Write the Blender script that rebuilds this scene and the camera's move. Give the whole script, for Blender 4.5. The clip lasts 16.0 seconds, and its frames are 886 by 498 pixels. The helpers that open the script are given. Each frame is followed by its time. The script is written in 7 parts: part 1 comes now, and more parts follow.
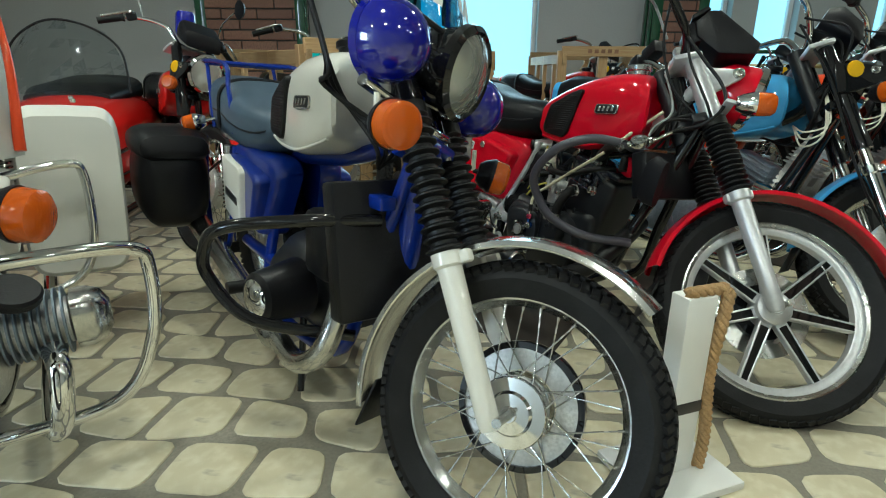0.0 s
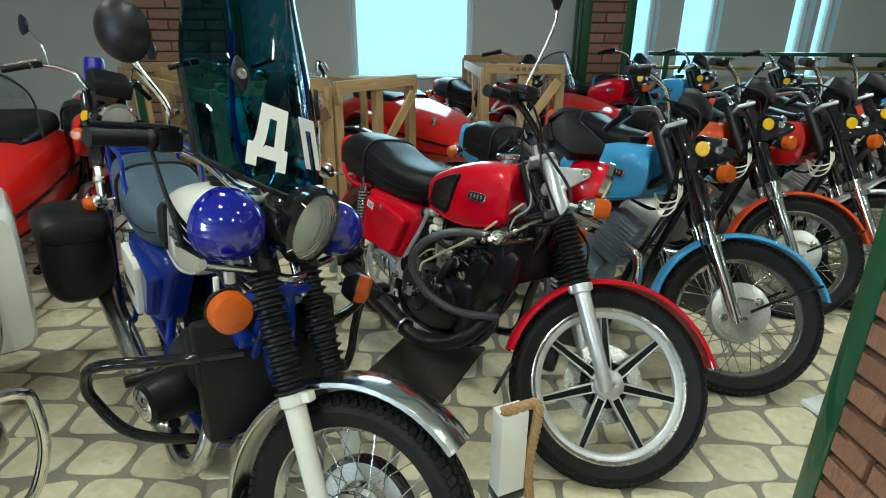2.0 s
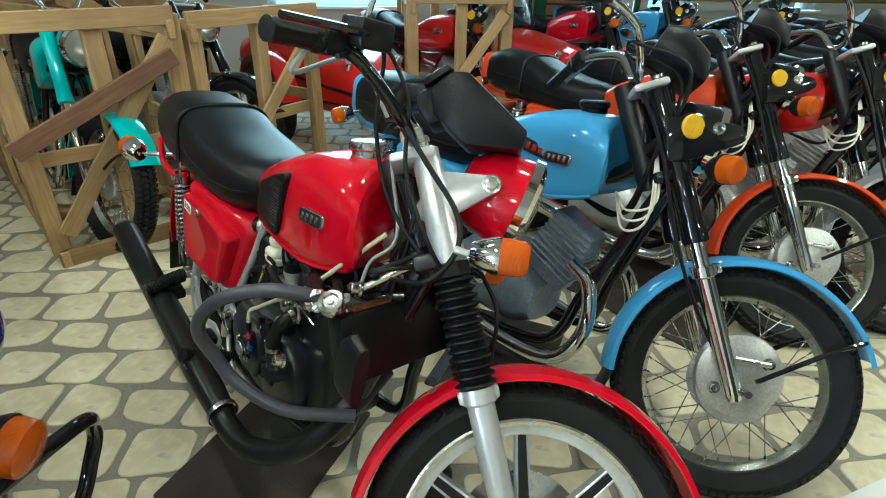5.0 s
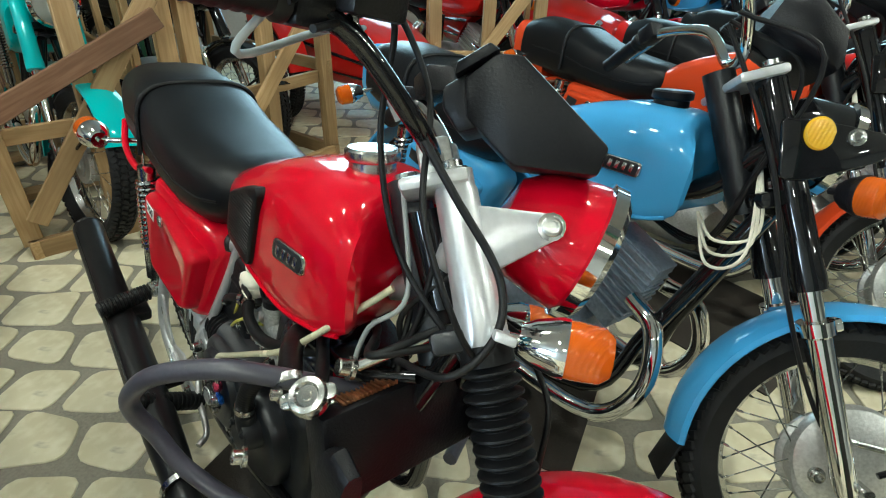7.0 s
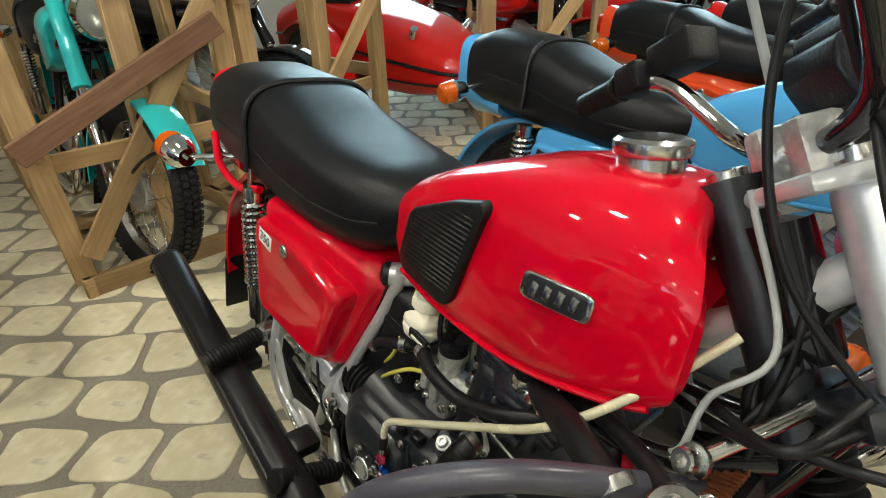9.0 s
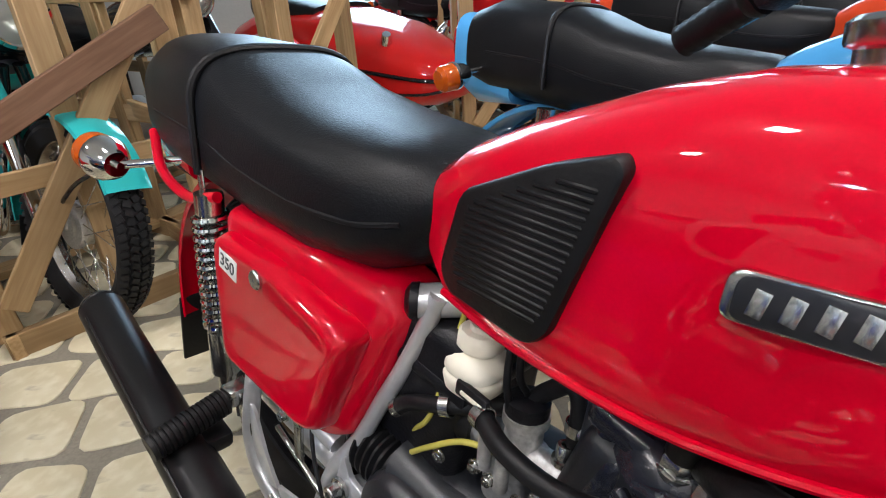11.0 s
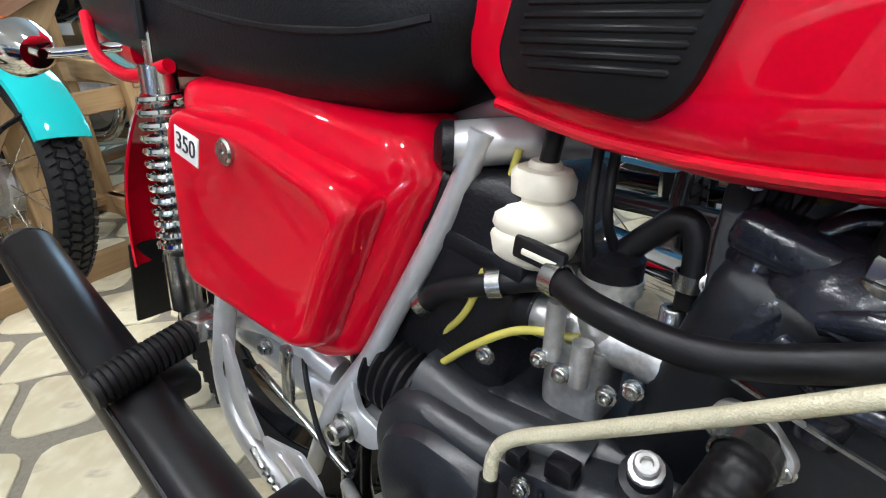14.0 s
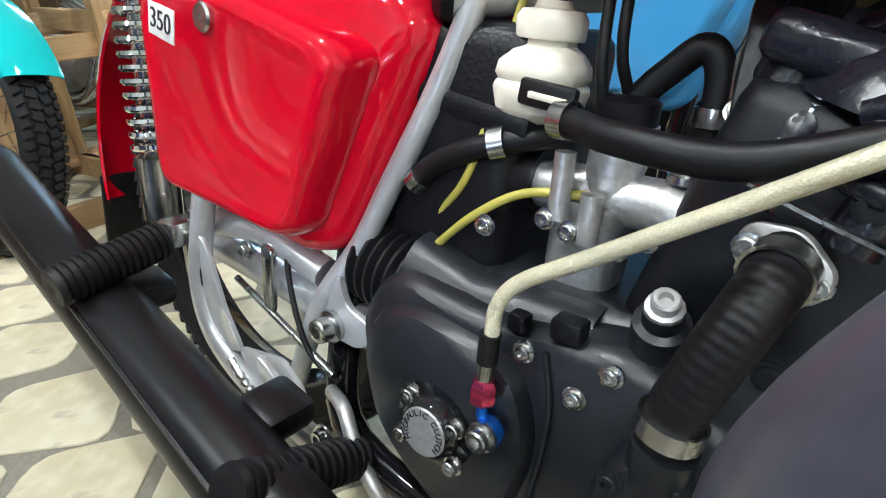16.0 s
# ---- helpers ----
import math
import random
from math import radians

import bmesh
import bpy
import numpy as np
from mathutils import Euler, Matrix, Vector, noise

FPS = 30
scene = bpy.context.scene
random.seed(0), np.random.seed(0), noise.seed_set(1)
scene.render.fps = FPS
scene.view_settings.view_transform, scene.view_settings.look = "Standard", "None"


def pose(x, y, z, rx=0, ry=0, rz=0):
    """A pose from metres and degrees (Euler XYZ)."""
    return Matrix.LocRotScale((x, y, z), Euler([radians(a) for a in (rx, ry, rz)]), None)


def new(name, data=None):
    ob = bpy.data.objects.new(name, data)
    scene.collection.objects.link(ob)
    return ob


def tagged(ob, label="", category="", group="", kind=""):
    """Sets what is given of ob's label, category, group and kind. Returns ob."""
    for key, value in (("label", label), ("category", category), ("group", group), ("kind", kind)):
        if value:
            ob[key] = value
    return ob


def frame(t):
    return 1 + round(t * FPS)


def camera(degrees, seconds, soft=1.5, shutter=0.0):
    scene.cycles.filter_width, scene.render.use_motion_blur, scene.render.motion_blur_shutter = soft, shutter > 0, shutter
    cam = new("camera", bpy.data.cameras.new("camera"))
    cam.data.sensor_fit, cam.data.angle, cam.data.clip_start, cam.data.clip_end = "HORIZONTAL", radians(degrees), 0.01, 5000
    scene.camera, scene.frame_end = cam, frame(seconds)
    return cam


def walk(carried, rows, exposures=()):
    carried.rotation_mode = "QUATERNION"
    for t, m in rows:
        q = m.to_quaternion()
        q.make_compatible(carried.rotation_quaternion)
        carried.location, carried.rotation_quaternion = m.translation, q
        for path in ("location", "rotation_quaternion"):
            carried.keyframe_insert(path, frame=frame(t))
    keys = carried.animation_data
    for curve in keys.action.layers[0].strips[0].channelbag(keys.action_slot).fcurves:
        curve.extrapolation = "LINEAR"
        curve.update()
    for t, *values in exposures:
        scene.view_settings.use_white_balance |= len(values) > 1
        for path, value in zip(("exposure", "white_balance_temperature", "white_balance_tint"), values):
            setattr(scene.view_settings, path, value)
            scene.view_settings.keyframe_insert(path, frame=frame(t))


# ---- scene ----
cam = camera(77.4, 16.0, soft=1.1)
METRES, EYE, TILT, LEAN, TURN = 3.0, 0.87, -18.0, -0.3, 0.0
ROWS = [
    (0.0, 0.0, 0.0, 0.0, 0.0, 0.0, -0.0),
    (0.5, -0.0071, -0.0446, 0.0543, -1.07, -1.11, 0.51),
    (1.0, 0.0003, -0.0737, 0.0908, -1.87, -1.98, 0.7),
    (1.5, 0.046, -0.0671, 0.1122, -2.56, -2.83, 0.83),
    (2.0, 0.0908, -0.0597, 0.1302, -3.7, -3.82, 1.11),
    (2.5, 0.1128, -0.024, 0.1363, -5.01, -4.82, 1.51),
    (3.0, 0.1287, 0.0266, 0.1506, -6.25, -5.88, 1.82),
    (3.5, 0.1398, 0.058, 0.1589, -6.77, -6.87, 1.9),
    (4.0, 0.1691, 0.1097, 0.1692, -6.98, -7.89, 1.86),
    (6.5, 0.2415, 0.2983, 0.2084, -5.51, -12.74, 0.15),
    (7.0, 0.224, 0.3205, 0.2109, -4.82, -13.15, -0.01),
    (7.5, 0.1851, 0.3393, 0.2106, -4.43, -13.06, 0.22),
    (8.0, 0.1544, 0.3498, 0.2087, -4.31, -13.01, 0.9),
    (8.5, 0.1333, 0.3727, 0.2072, -4.35, -12.69, 1.75),
    (9.0, 0.1215, 0.407, 0.204, -5.01, -12.16, 2.99),
    (11.5, 0.0969, 0.5129, 0.1704, -9.24, -9.44, 6.55),
    (12.0, 0.0943, 0.52, 0.1582, -9.69, -9.45, 6.78),
    (12.5, 0.0929, 0.5249, 0.1475, -10.21, -9.5, 6.95),
    (13.0, 0.0894, 0.5304, 0.1403, -11.01, -9.64, 7.33),
    (13.5, 0.0833, 0.5389, 0.1333, -11.95, -9.57, 7.58),
    (14.0, 0.0789, 0.5478, 0.1286, -12.81, -9.64, 7.88),
    (14.5, 0.0781, 0.5521, 0.1198, -13.38, -9.58, 7.83),
    (15.0, 0.0764, 0.5531, 0.1084, -13.76, -9.72, 7.76),
    (15.5, 0.0748, 0.554, 0.1005, -14.47, -9.77, 7.51),
    (16.0, 0.072, 0.5546, 0.0937, -14.48, -10.2, 6.99),
]
walk(cam, [(t, pose(0, 0, EYE, TILT, LEAN, TURN) @ pose(METRES * x, METRES * y, METRES * z, 90 + pitch, roll, yaw)) for t, x, y, z, yaw, pitch, roll in ROWS],
     exposures=[(0.0, -0.06, 6050, -1), (4.0, 0.28, 6000, -3), (7.0, 0.42, 6050, 0), (8.5, 0.47, 6750, 8), (9.2, 0.50, 6750, 10), (11.5, 0.66, 5950, 22), (14.0, 1.05, 5750, 16), (16.0, 1.22, 5700, 12)])
POWER, WEST_POWER = 18, 130
# ---------------------------------------------------------------- world, lamps
world = bpy.data.worlds.new("world")
scene.world = world
world.use_nodes = True
_bg = world.node_tree.nodes["Background"]
_sky = world.node_tree.nodes.new("ShaderNodeTexSky")
_sky.sky_type, _sky.sun_disc = "NISHITA", False
_sky.sun_elevation, _sky.sun_rotation = radians(25), radians(40)
world.node_tree.links.new(_sky.outputs[0], _bg.inputs[0])
_bg.inputs[1].default_value = 0.12

ROOM_TOP = 3.1
LAMPS = [(x, y) for x in (-2.4, -0.4, 1.6, 3.6, 5.6) for y in (-1.6, 0.5, 2.3)]


def area(name, m, w, h, power, color):
    d = bpy.data.lights.new(name, "AREA")
    d.shape, d.size, d.size_y, d.energy, d.color = "RECTANGLE", w, h, power, color
    ob = new(name, d)
    ob.matrix_world = m
    return ob


# ---------------------------------------------------------------- materials
def nodes_of(name):
    m = bpy.data.materials.new(name)
    m.use_nodes = True
    return m, m.node_tree.nodes, m.node_tree.links, m.node_tree.nodes["Principled BSDF"]


def mix_rgb(n, l, fac, a, b):
    x = n.new("ShaderNodeMix")
    x.data_type = "RGBA"
    for sock, v in ((x.inputs[0], fac), (x.inputs[6], a), (x.inputs[7], b)):
        if hasattr(v, "is_output"):
            l.new(v, sock)
        else:
            sock.default_value = v if not isinstance(v, tuple) else (*v[:3], 1)
    return x.outputs[2]


def ramp(n, l, value, lo, hi):
    r = n.new("ShaderNodeMapRange")
    r.inputs[1].default_value, r.inputs[2].default_value = lo, hi
    l.new(value, r.inputs[0])
    return r.outputs[0]


def noise_of(n, l, scale, detail=4.0, stretch=None, rand=False):
    c = n.new("ShaderNodeTexCoord")
    src = c.outputs["Object"]
    if stretch:
        mp = n.new("ShaderNodeMapping")
        mp.inputs["Scale"].default_value = stretch
        l.new(src, mp.inputs[0])
        src = mp.outputs[0]
    if rand:
        o = n.new("ShaderNodeObjectInfo")
        ad = n.new("ShaderNodeVectorMath")
        ad.operation = "MULTIPLY_ADD"
        cx = n.new("ShaderNodeCombineXYZ")
        for i in range(3):
            l.new(o.outputs["Random"], cx.inputs[i])
        l.new(cx.outputs[0], ad.inputs[0])
        ad.inputs[1].default_value = (37, 53, 71)
        l.new(src, ad.inputs[2])
        src = ad.outputs[0]
    t = n.new("ShaderNodeTexNoise")
    t.inputs["Scale"].default_value, t.inputs["Detail"].default_value = scale, detail
    l.new(src, t.inputs["Vector"])
    return t.outputs["Fac"]


def surface(name, color, rough=0.5, metal=0.0, vary=0.15, grain=0.0, scale=6.0, fine=90.0, coat=0.0, dust=0.0, bump=0.0, spec=0.5):
    """A surface with slow and fine variation of tone, roughness and relief."""
    m, n, l, p = nodes_of(name)
    slow, quick = noise_of(n, l, scale), noise_of(n, l, fine, 6.0)
    dark = tuple(c * (1 - vary) for c in color)
    light = tuple(min(1, c * (1 + vary)) for c in color)
    col = mix_rgb(n, l, ramp(n, l, slow, 0.3, 0.7), dark, light)
    if grain:
        col = mix_rgb(n, l, ramp(n, l, quick, 0.35, 0.75), col, tuple(c * (1 - grain) for c in color))
    if dust:
        col = mix_rgb(n, l, ramp(n, l, noise_of(n, l, 17.0, 8.0), 0.48, 0.9), col, tuple(c + (0.45 - c) * dust for c in color))
    l.new(col, p.inputs["Base Color"])
    p.inputs["Metallic"].default_value = metal
    r = n.new("ShaderNodeMapRange")
    r.inputs[3].default_value, r.inputs[4].default_value = max(0.02, rough * 0.8), min(1, rough * 1.3)
    l.new(slow, r.inputs[0])
    l.new(r.outputs[0], p.inputs["Roughness"])
    p.inputs["Coat Weight"].default_value = coat
    p.inputs["Coat Roughness"].default_value = 0.025
    p.inputs["Specular IOR Level"].default_value = spec
    if bump:
        b = n.new("ShaderNodeBump")
        b.inputs["Strength"].default_value, b.inputs["Distance"].default_value = bump, 0.002
        l.new(quick, b.inputs["Height"])
        l.new(b.outputs[0], p.inputs["Normal"])
    return m


def paint(name, color, rough=0.3):
    return surface(name, color, rough, 0.0, 0.06, 0.06, 3.0, 400.0, coat=0.9, spec=0.03)


def lens(name, color, rough=0.12, trans=0.35):
    m, n, l, p = nodes_of(name)
    p.inputs["Base Color"].default_value = (*color, 1)
    p.inputs["Roughness"].default_value = rough
    p.inputs["Transmission Weight"].default_value = trans
    w = n.new("ShaderNodeTexWave")
    w.inputs["Scale"].default_value = 60.0
    c = n.new("ShaderNodeTexCoord")
    l.new(c.outputs["Object"], w.inputs["Vector"])
    b = n.new("ShaderNodeBump")
    b.inputs["Strength"].default_value, b.inputs["Distance"].default_value = 0.25, 0.001
    l.new(w.outputs["Fac"], b.inputs["Height"])
    l.new(b.outputs[0], p.inputs["Normal"])
    return m


def wood_material(name, a, b):
    m, n, l, p = nodes_of(name)
    g = noise_of(n, l, 7.0, 8.0, (1, 14, 14), rand=True)
    s = noise_of(n, l, 2.5, 3.0, None, rand=True)
    col = mix_rgb(n, l, ramp(n, l, g, 0.35, 0.65), a, b)
    col = mix_rgb(n, l, ramp(n, l, s, 0.45, 0.8), col, tuple(c * 0.62 for c in a))
    o = n.new("ShaderNodeObjectInfo")
    h = n.new("ShaderNodeHueSaturation")
    v = n.new("ShaderNodeMapRange")
    v.inputs[3].default_value, v.inputs[4].default_value = 0.75, 1.2
    l.new(o.outputs["Random"], v.inputs[0])
    l.new(v.outputs[0], h.inputs["Value"])
    l.new(col, h.inputs["Color"])
    l.new(h.outputs[0], p.inputs["Base Color"])
    p.inputs["Roughness"].default_value = 0.7
    bu = n.new("ShaderNodeBump")
    bu.inputs["Strength"].default_value, bu.inputs["Distance"].default_value = 0.4, 0.002
    l.new(g, bu.inputs["Height"])
    l.new(bu.outputs[0], p.inputs["Normal"])
    return m


def stone_material():
    m, n, l, p = nodes_of("floor_stone")
    a, b, c = noise_of(n, l, 3.0, 3.0), noise_of(n, l, 26.0, 8.0), noise_of(n, l, 9.0, 9.0, (1, 2.4, 1))
    col = mix_rgb(n, l, ramp(n, l, a, 0.3, 0.7), (0.55, 0.48, 0.31), (0.70, 0.64, 0.46))
    col = mix_rgb(n, l, ramp(n, l, b, 0.45, 0.8), col, (0.75, 0.70, 0.54))
    col = mix_rgb(n, l, ramp(n, l, c, 0.60, 0.72), col, (0.36, 0.31, 0.22))
    l.new(col, p.inputs["Base Color"])
    p.inputs["Roughness"].default_value = 0.42
    bu = n.new("ShaderNodeBump")
    bu.inputs["Strength"].default_value, bu.inputs["Distance"].default_value = 0.3, 0.0015
    l.new(c, bu.inputs["Height"])
    l.new(bu.outputs[0], p.inputs["Normal"])
    return m


def brick_material():
    m, n, l, p = nodes_of("brick")
    o = n.new("ShaderNodeObjectInfo")
    col = mix_rgb(n, l, o.outputs["Random"], (0.19, 0.085, 0.055), (0.30, 0.145, 0.09))
    col = mix_rgb(n, l, ramp(n, l, noise_of(n, l, 40, 6, rand=True), 0.4, 0.75), col, (0.16, 0.075, 0.05))
    l.new(col, p.inputs["Base Color"])
    p.inputs["Roughness"].default_value = 0.6
    return m


def glow(name, color, strength):
    m, n, l, p = nodes_of(name)
    p.inputs["Base Color"].default_value = (*color, 1)
    p.inputs["Emission Color"].default_value = (*color, 1)
    p.inputs["Emission Strength"].default_value = strength
    return m


M_RED = paint("red_paint", (0.58, 0.0006, 0.016))
M_RED2 = paint("bright_red_paint", (0.55, 0.012, 0.010))
M_ORANGE = paint("orange_paint", (0.62, 0.06, 0.015))
M_BLUE = paint("light_blue_paint", (0.07, 0.33, 0.66))
M_POLICE = paint("deep_blue_paint", (0.004, 0.022, 0.22))
M_WHITE = paint("white_paint", (0.72, 0.71, 0.66))
M_TEAL = paint("turquoise_paint", (0.02, 0.42, 0.42))
M_GREEN = paint("dark_green_paint", (0.02, 0.075, 0.035), 0.4)
M_BLACKP = paint("black_paint", (0.008, 0.008, 0.009), 0.2)
M_SILVER = surface("silver_paint", (0.62, 0.63, 0.65), 0.3, 0.55, 0.08, 0.1)
M_CHROME = surface("chrome", (0.75, 0.75, 0.74), 0.07, 1.0, 0.05, 0.05)
M_DCHROME = surface("worn_chrome", (0.55, 0.55, 0.53), 0.2, 1.0, 0.2, 0.2, 12.0)
M_ALU = surface("cast_aluminium", (0.62, 0.62, 0.61), 0.36, 0.75, 0.2, 0.3, 14.0, 160.0, bump=0.3)
M_STEEL = surface("zinc_steel", (0.55, 0.55, 0.53), 0.25, 1.0, 0.15, 0.2, 30.0)
M_ENGINE = surface("black_engine_enamel", (0.009, 0.0105, 0.014), 0.34, 0.0, 0.3, 0.3, 9.0, 260.0, dust=0.03, bump=0.15, spec=0.5)
M_HEAD = surface("black_cast_enamel", (0.012, 0.014, 0.022), 0.18, 0.0, 0.3, 0.3, 12.0, 70.0, dust=0.02, bump=0.7, spec=0.6)
M_GREYENG = surface("grey_engine", (0.24, 0.29, 0.36), 0.42, 0.5, 0.25, 0.3, 12.0, 120.0, bump=0.3)
M_RUBBER = surface("black_rubber", (0.006, 0.006, 0.007), 0.42, 0.0, 0.25, 0.2, 10.0, 140.0, dust=0.012, bump=0.25, spec=0.28)
M_TYRE = surface("tyre_rubber", (0.008, 0.008, 0.009), 0.6, 0.0, 0.3, 0.2, 7.0, 160.0, dust=0.02, bump=0.3, spec=0.28)
M_PLASTIC = surface("black_plastic", (0.006, 0.006, 0.008), 0.36, 0.0, 0.2, 0.2, 14.0, 260.0, bump=0.35, spec=0.28)
M_PIPE = surface("matt_black_exhaust", (0.008, 0.008, 0.009), 0.32, 0.0, 0.3, 0.25, 8.0, 200.0, dust=0.012, spec=0.28)
M_SEAT = surface("black_vinyl", (0.007, 0.0075, 0.009), 0.34, 0.0, 0.15, 0.15, 5.0, 420.0, bump=0.3, spec=0.2)
M_SEATBLUE = surface("slate_blue_vinyl", (0.055, 0.085, 0.12), 0.42, 0.0, 0.12, 0.15, 5.0, 420.0, bump=0.3)
M_AMBER = lens("amber_lens", (0.72, 0.125, 0.005))
M_YELLOW = lens("yellow_reflector", (0.95, 0.55, 0.01))
M_REDLENS = lens("red_lens", (0.55, 0.01, 0.01))
M_BLUELENS = surface("blue_lens", (0.003, 0.006, 0.24), 0.08, 0.0, 0.2, 0.1, 6.0, 60.0, coat=1.0, spec=0.5)
M_NYLON = surface("milky_plastic", (0.78, 0.74, 0.62), 0.35, 0.0, 0.08, 0.05, 20.0)
M_COPPER = surface("copper_fins", (0.45, 0.20, 0.10), 0.4, 0.9, 0.3, 0.4, 40.0)
M_BRAID = surface("braided_hose", (0.74, 0.70, 0.50), 0.25, 0.2, 0.08, 0.25, 20.0, 900.0, bump=0.4)
M_YTUBE = surface("yellow_clear_tube", (0.45, 0.40, 0.08), 0.2, 0.0, 0.1)
M_PINK = surface("pink_anodised", (0.60, 0.06, 0.14), 0.25, 0.9)
M_BLUEAN = surface("blue_anodised", (0.02, 0.14, 0.60), 0.25, 0.8)
M_GREYCAB = surface("grey_cable", (0.32, 0.34, 0.34), 0.4)
M_WOOD = wood_material("crate_wood", (0.35, 0.215, 0.095), (0.45, 0.30, 0.145))
M_DARKWOOD = wood_material("dark_wood", (0.15, 0.07, 0.035), (0.21, 0.11, 0.06))
M_STONE = stone_material()
M_GROUT = surface("floor_grout", (0.27, 0.245, 0.195), 0.5, 0.0, 0.15, 0.25, 3.0, 150.0)
M_BRICK = brick_material()
M_MORTAR = surface("dark_mortar", (0.05, 0.048, 0.045), 0.8, 0.0, 0.2, 0.3)
M_WALL = surface("grey_plaster", (0.43, 0.432, 0.42), 0.8, 0.0, 0.05, 0.05, 1.5, 60.0, bump=0.1)
M_CEIL = surface("ceiling_paint", (0.38, 0.37, 0.35), 0.85, 0.0, 0.05)
M_CARD = surface("white_card", (0.78, 0.78, 0.76), 0.5, 0.0, 0.04)
M_MAT = surface("brown_rubber_mat", (0.035, 0.027, 0.020), 0.8, 0.0, 0.25, 0.3, 10.0, 200.0, bump=0.5)
M_ROPE = surface("hemp_rope", (0.48, 0.30, 0.14), 0.85, 0.0, 0.2, 0.4, 30.0, 300.0, bump=0.6)
M_BRASS = surface("brass_rail", (0.45, 0.33, 0.15), 0.3, 0.9, 0.1)
M_GREYBADGE = surface("badge_black", (0.015, 0.016, 0.02), 0.3)
M_WINDOW = glow("window_daylight", (0.36, 0.76, 1.0), 1.25)
M_LAMP = glow("lamp_diffuser", (1.0, 0.95, 0.86), 30.0)
M_BADGERED = surface("badge_red", (0.30, 0.02, 0.015), 0.35)
M_SATIN = surface("satin_black_tube", (0.060, 0.058, 0.078), 0.30, 0.0, 0.15, 0.15, 8.0, 200.0)
M_ARMY = surface("army_green_paint", (0.045, 0.055, 0.035), 0.6, 0.0, 0.2)
M_DARKCAR = surface("black_car_paint", (0.02, 0.02, 0.02), 0.2, 0.0, 0.2)


def clear_material(name, color, rough=0.02):
    m, n, l, p = nodes_of(name)
    t, mx, g = n.new("ShaderNodeBsdfTransparent"), n.new("ShaderNodeMixShader"), n.new("ShaderNodeBsdfGlossy")
    t.inputs[0].default_value = (*color, 1)
    g.inputs["Roughness"].default_value = rough
    fr = n.new("ShaderNodeFresnel")
    fr.inputs[0].default_value = 1.45
    l.new(fr.outputs[0], mx.inputs[0])
    l.new(t.outputs[0], mx.inputs[1])
    l.new(g.outputs[0], mx.inputs[2])
    l.new(mx.outputs[0], n["Material Output"].inputs[0])
    return m


def ribbed_glass(name):
    m = clear_material(name, (0.80, 0.83, 0.80), 0.04)
    n, l = m.node_tree.nodes, m.node_tree.links
    w, c, b = n.new("ShaderNodeTexWave"), n.new("ShaderNodeTexCoord"), n.new("ShaderNodeBump")
    w.inputs["Scale"].default_value = 42.0
    b.inputs["Strength"].default_value, b.inputs["Distance"].default_value = 0.7, 0.002
    l.new(c.outputs["Object"], w.inputs["Vector"])
    l.new(w.outputs["Fac"], b.inputs["Height"])
    for k in n:
        if k.bl_idname in ("ShaderNodeBsdfGlossy", "ShaderNodeFresnel"):
            l.new(b.outputs[0], k.inputs["Normal"])
    g = [k for k in n if k.bl_idname == "ShaderNodeBsdfTransparent"][0]
    d, x = n.new("ShaderNodeBsdfDiffuse"), n.new("ShaderNodeMixShader")
    d.inputs[0].default_value = (0.7, 0.72, 0.68, 1)
    x.inputs[0].default_value = 0.3
    mx = [k for k in n if k.bl_idname == "ShaderNodeMixShader" and k is not x and k.name != x.name][0]
    l.new(g.outputs[0], x.inputs[1])
    l.new(d.outputs[0], x.inputs[2])
    l.new(x.outputs[0], mx.inputs[1])
    return m


M_TINT = clear_material("tinted_screen", (0.03, 0.20, 0.30))
M_GLASS = clear_material("clear_glass", (0.92, 0.94, 0.94))
M_SCREEN = clear_material("clear_screen", (0.72, 0.76, 0.78))


# ---------------------------------------------------------------- mesh helpers
def part(name, bm, material, parent=None, label="", smooth=True, m=None):
    """Links a bmesh as one mesh object, under a thing or a part."""
    me = bpy.data.meshes.new(name)
    bmesh.ops.recalc_face_normals(bm, faces=bm.faces)
    bm.to_mesh(me)
    bm.free()
    me.materials.append(material)
    if smooth:
        me.shade_smooth()
        me.set_sharp_from_angle(angle=radians(38))
    ob = new(name, me)
    if parent:
        ob.parent = parent
    if m is not None:
        ob.matrix_local = m
    if label:
        ob["label"] = label
    return ob


def share(name, ob, parent, m):
    o = new(name, ob.data)
    o.parent = parent
    o.matrix_local = m
    return o


def thing(name, m, label, category, group="", kind=""):
    ob = new(name)
    ob.empty_display_size = 0.05
    ob.matrix_world = m
    return tagged(ob, label, category, group, kind)


def add_box(bm, size, m=None, bevel=0.0, seg=2):
    r = bmesh.ops.create_cube(bm, size=1.0)
    v = r["verts"]
    bmesh.ops.scale(bm, vec=size, verts=v)
    if bevel:
        es = list({e for x in v for e in x.link_edges})
        r = bmesh.ops.bevel(bm, geom=es, offset=bevel, segments=seg, profile=0.5, affect="EDGES", clamp_overlap=True)
        v = list({x for f in r["faces"] for x in f.verts} | {x for x in v if x.is_valid})
    if m is not None:
        bmesh.ops.transform(bm, matrix=m, verts=[x for x in v if x.is_valid])


def box(size, m=None, bevel=0.004, seg=2):
    bm = bmesh.new()
    add_box(bm, size, m, bevel, seg)
    return bm


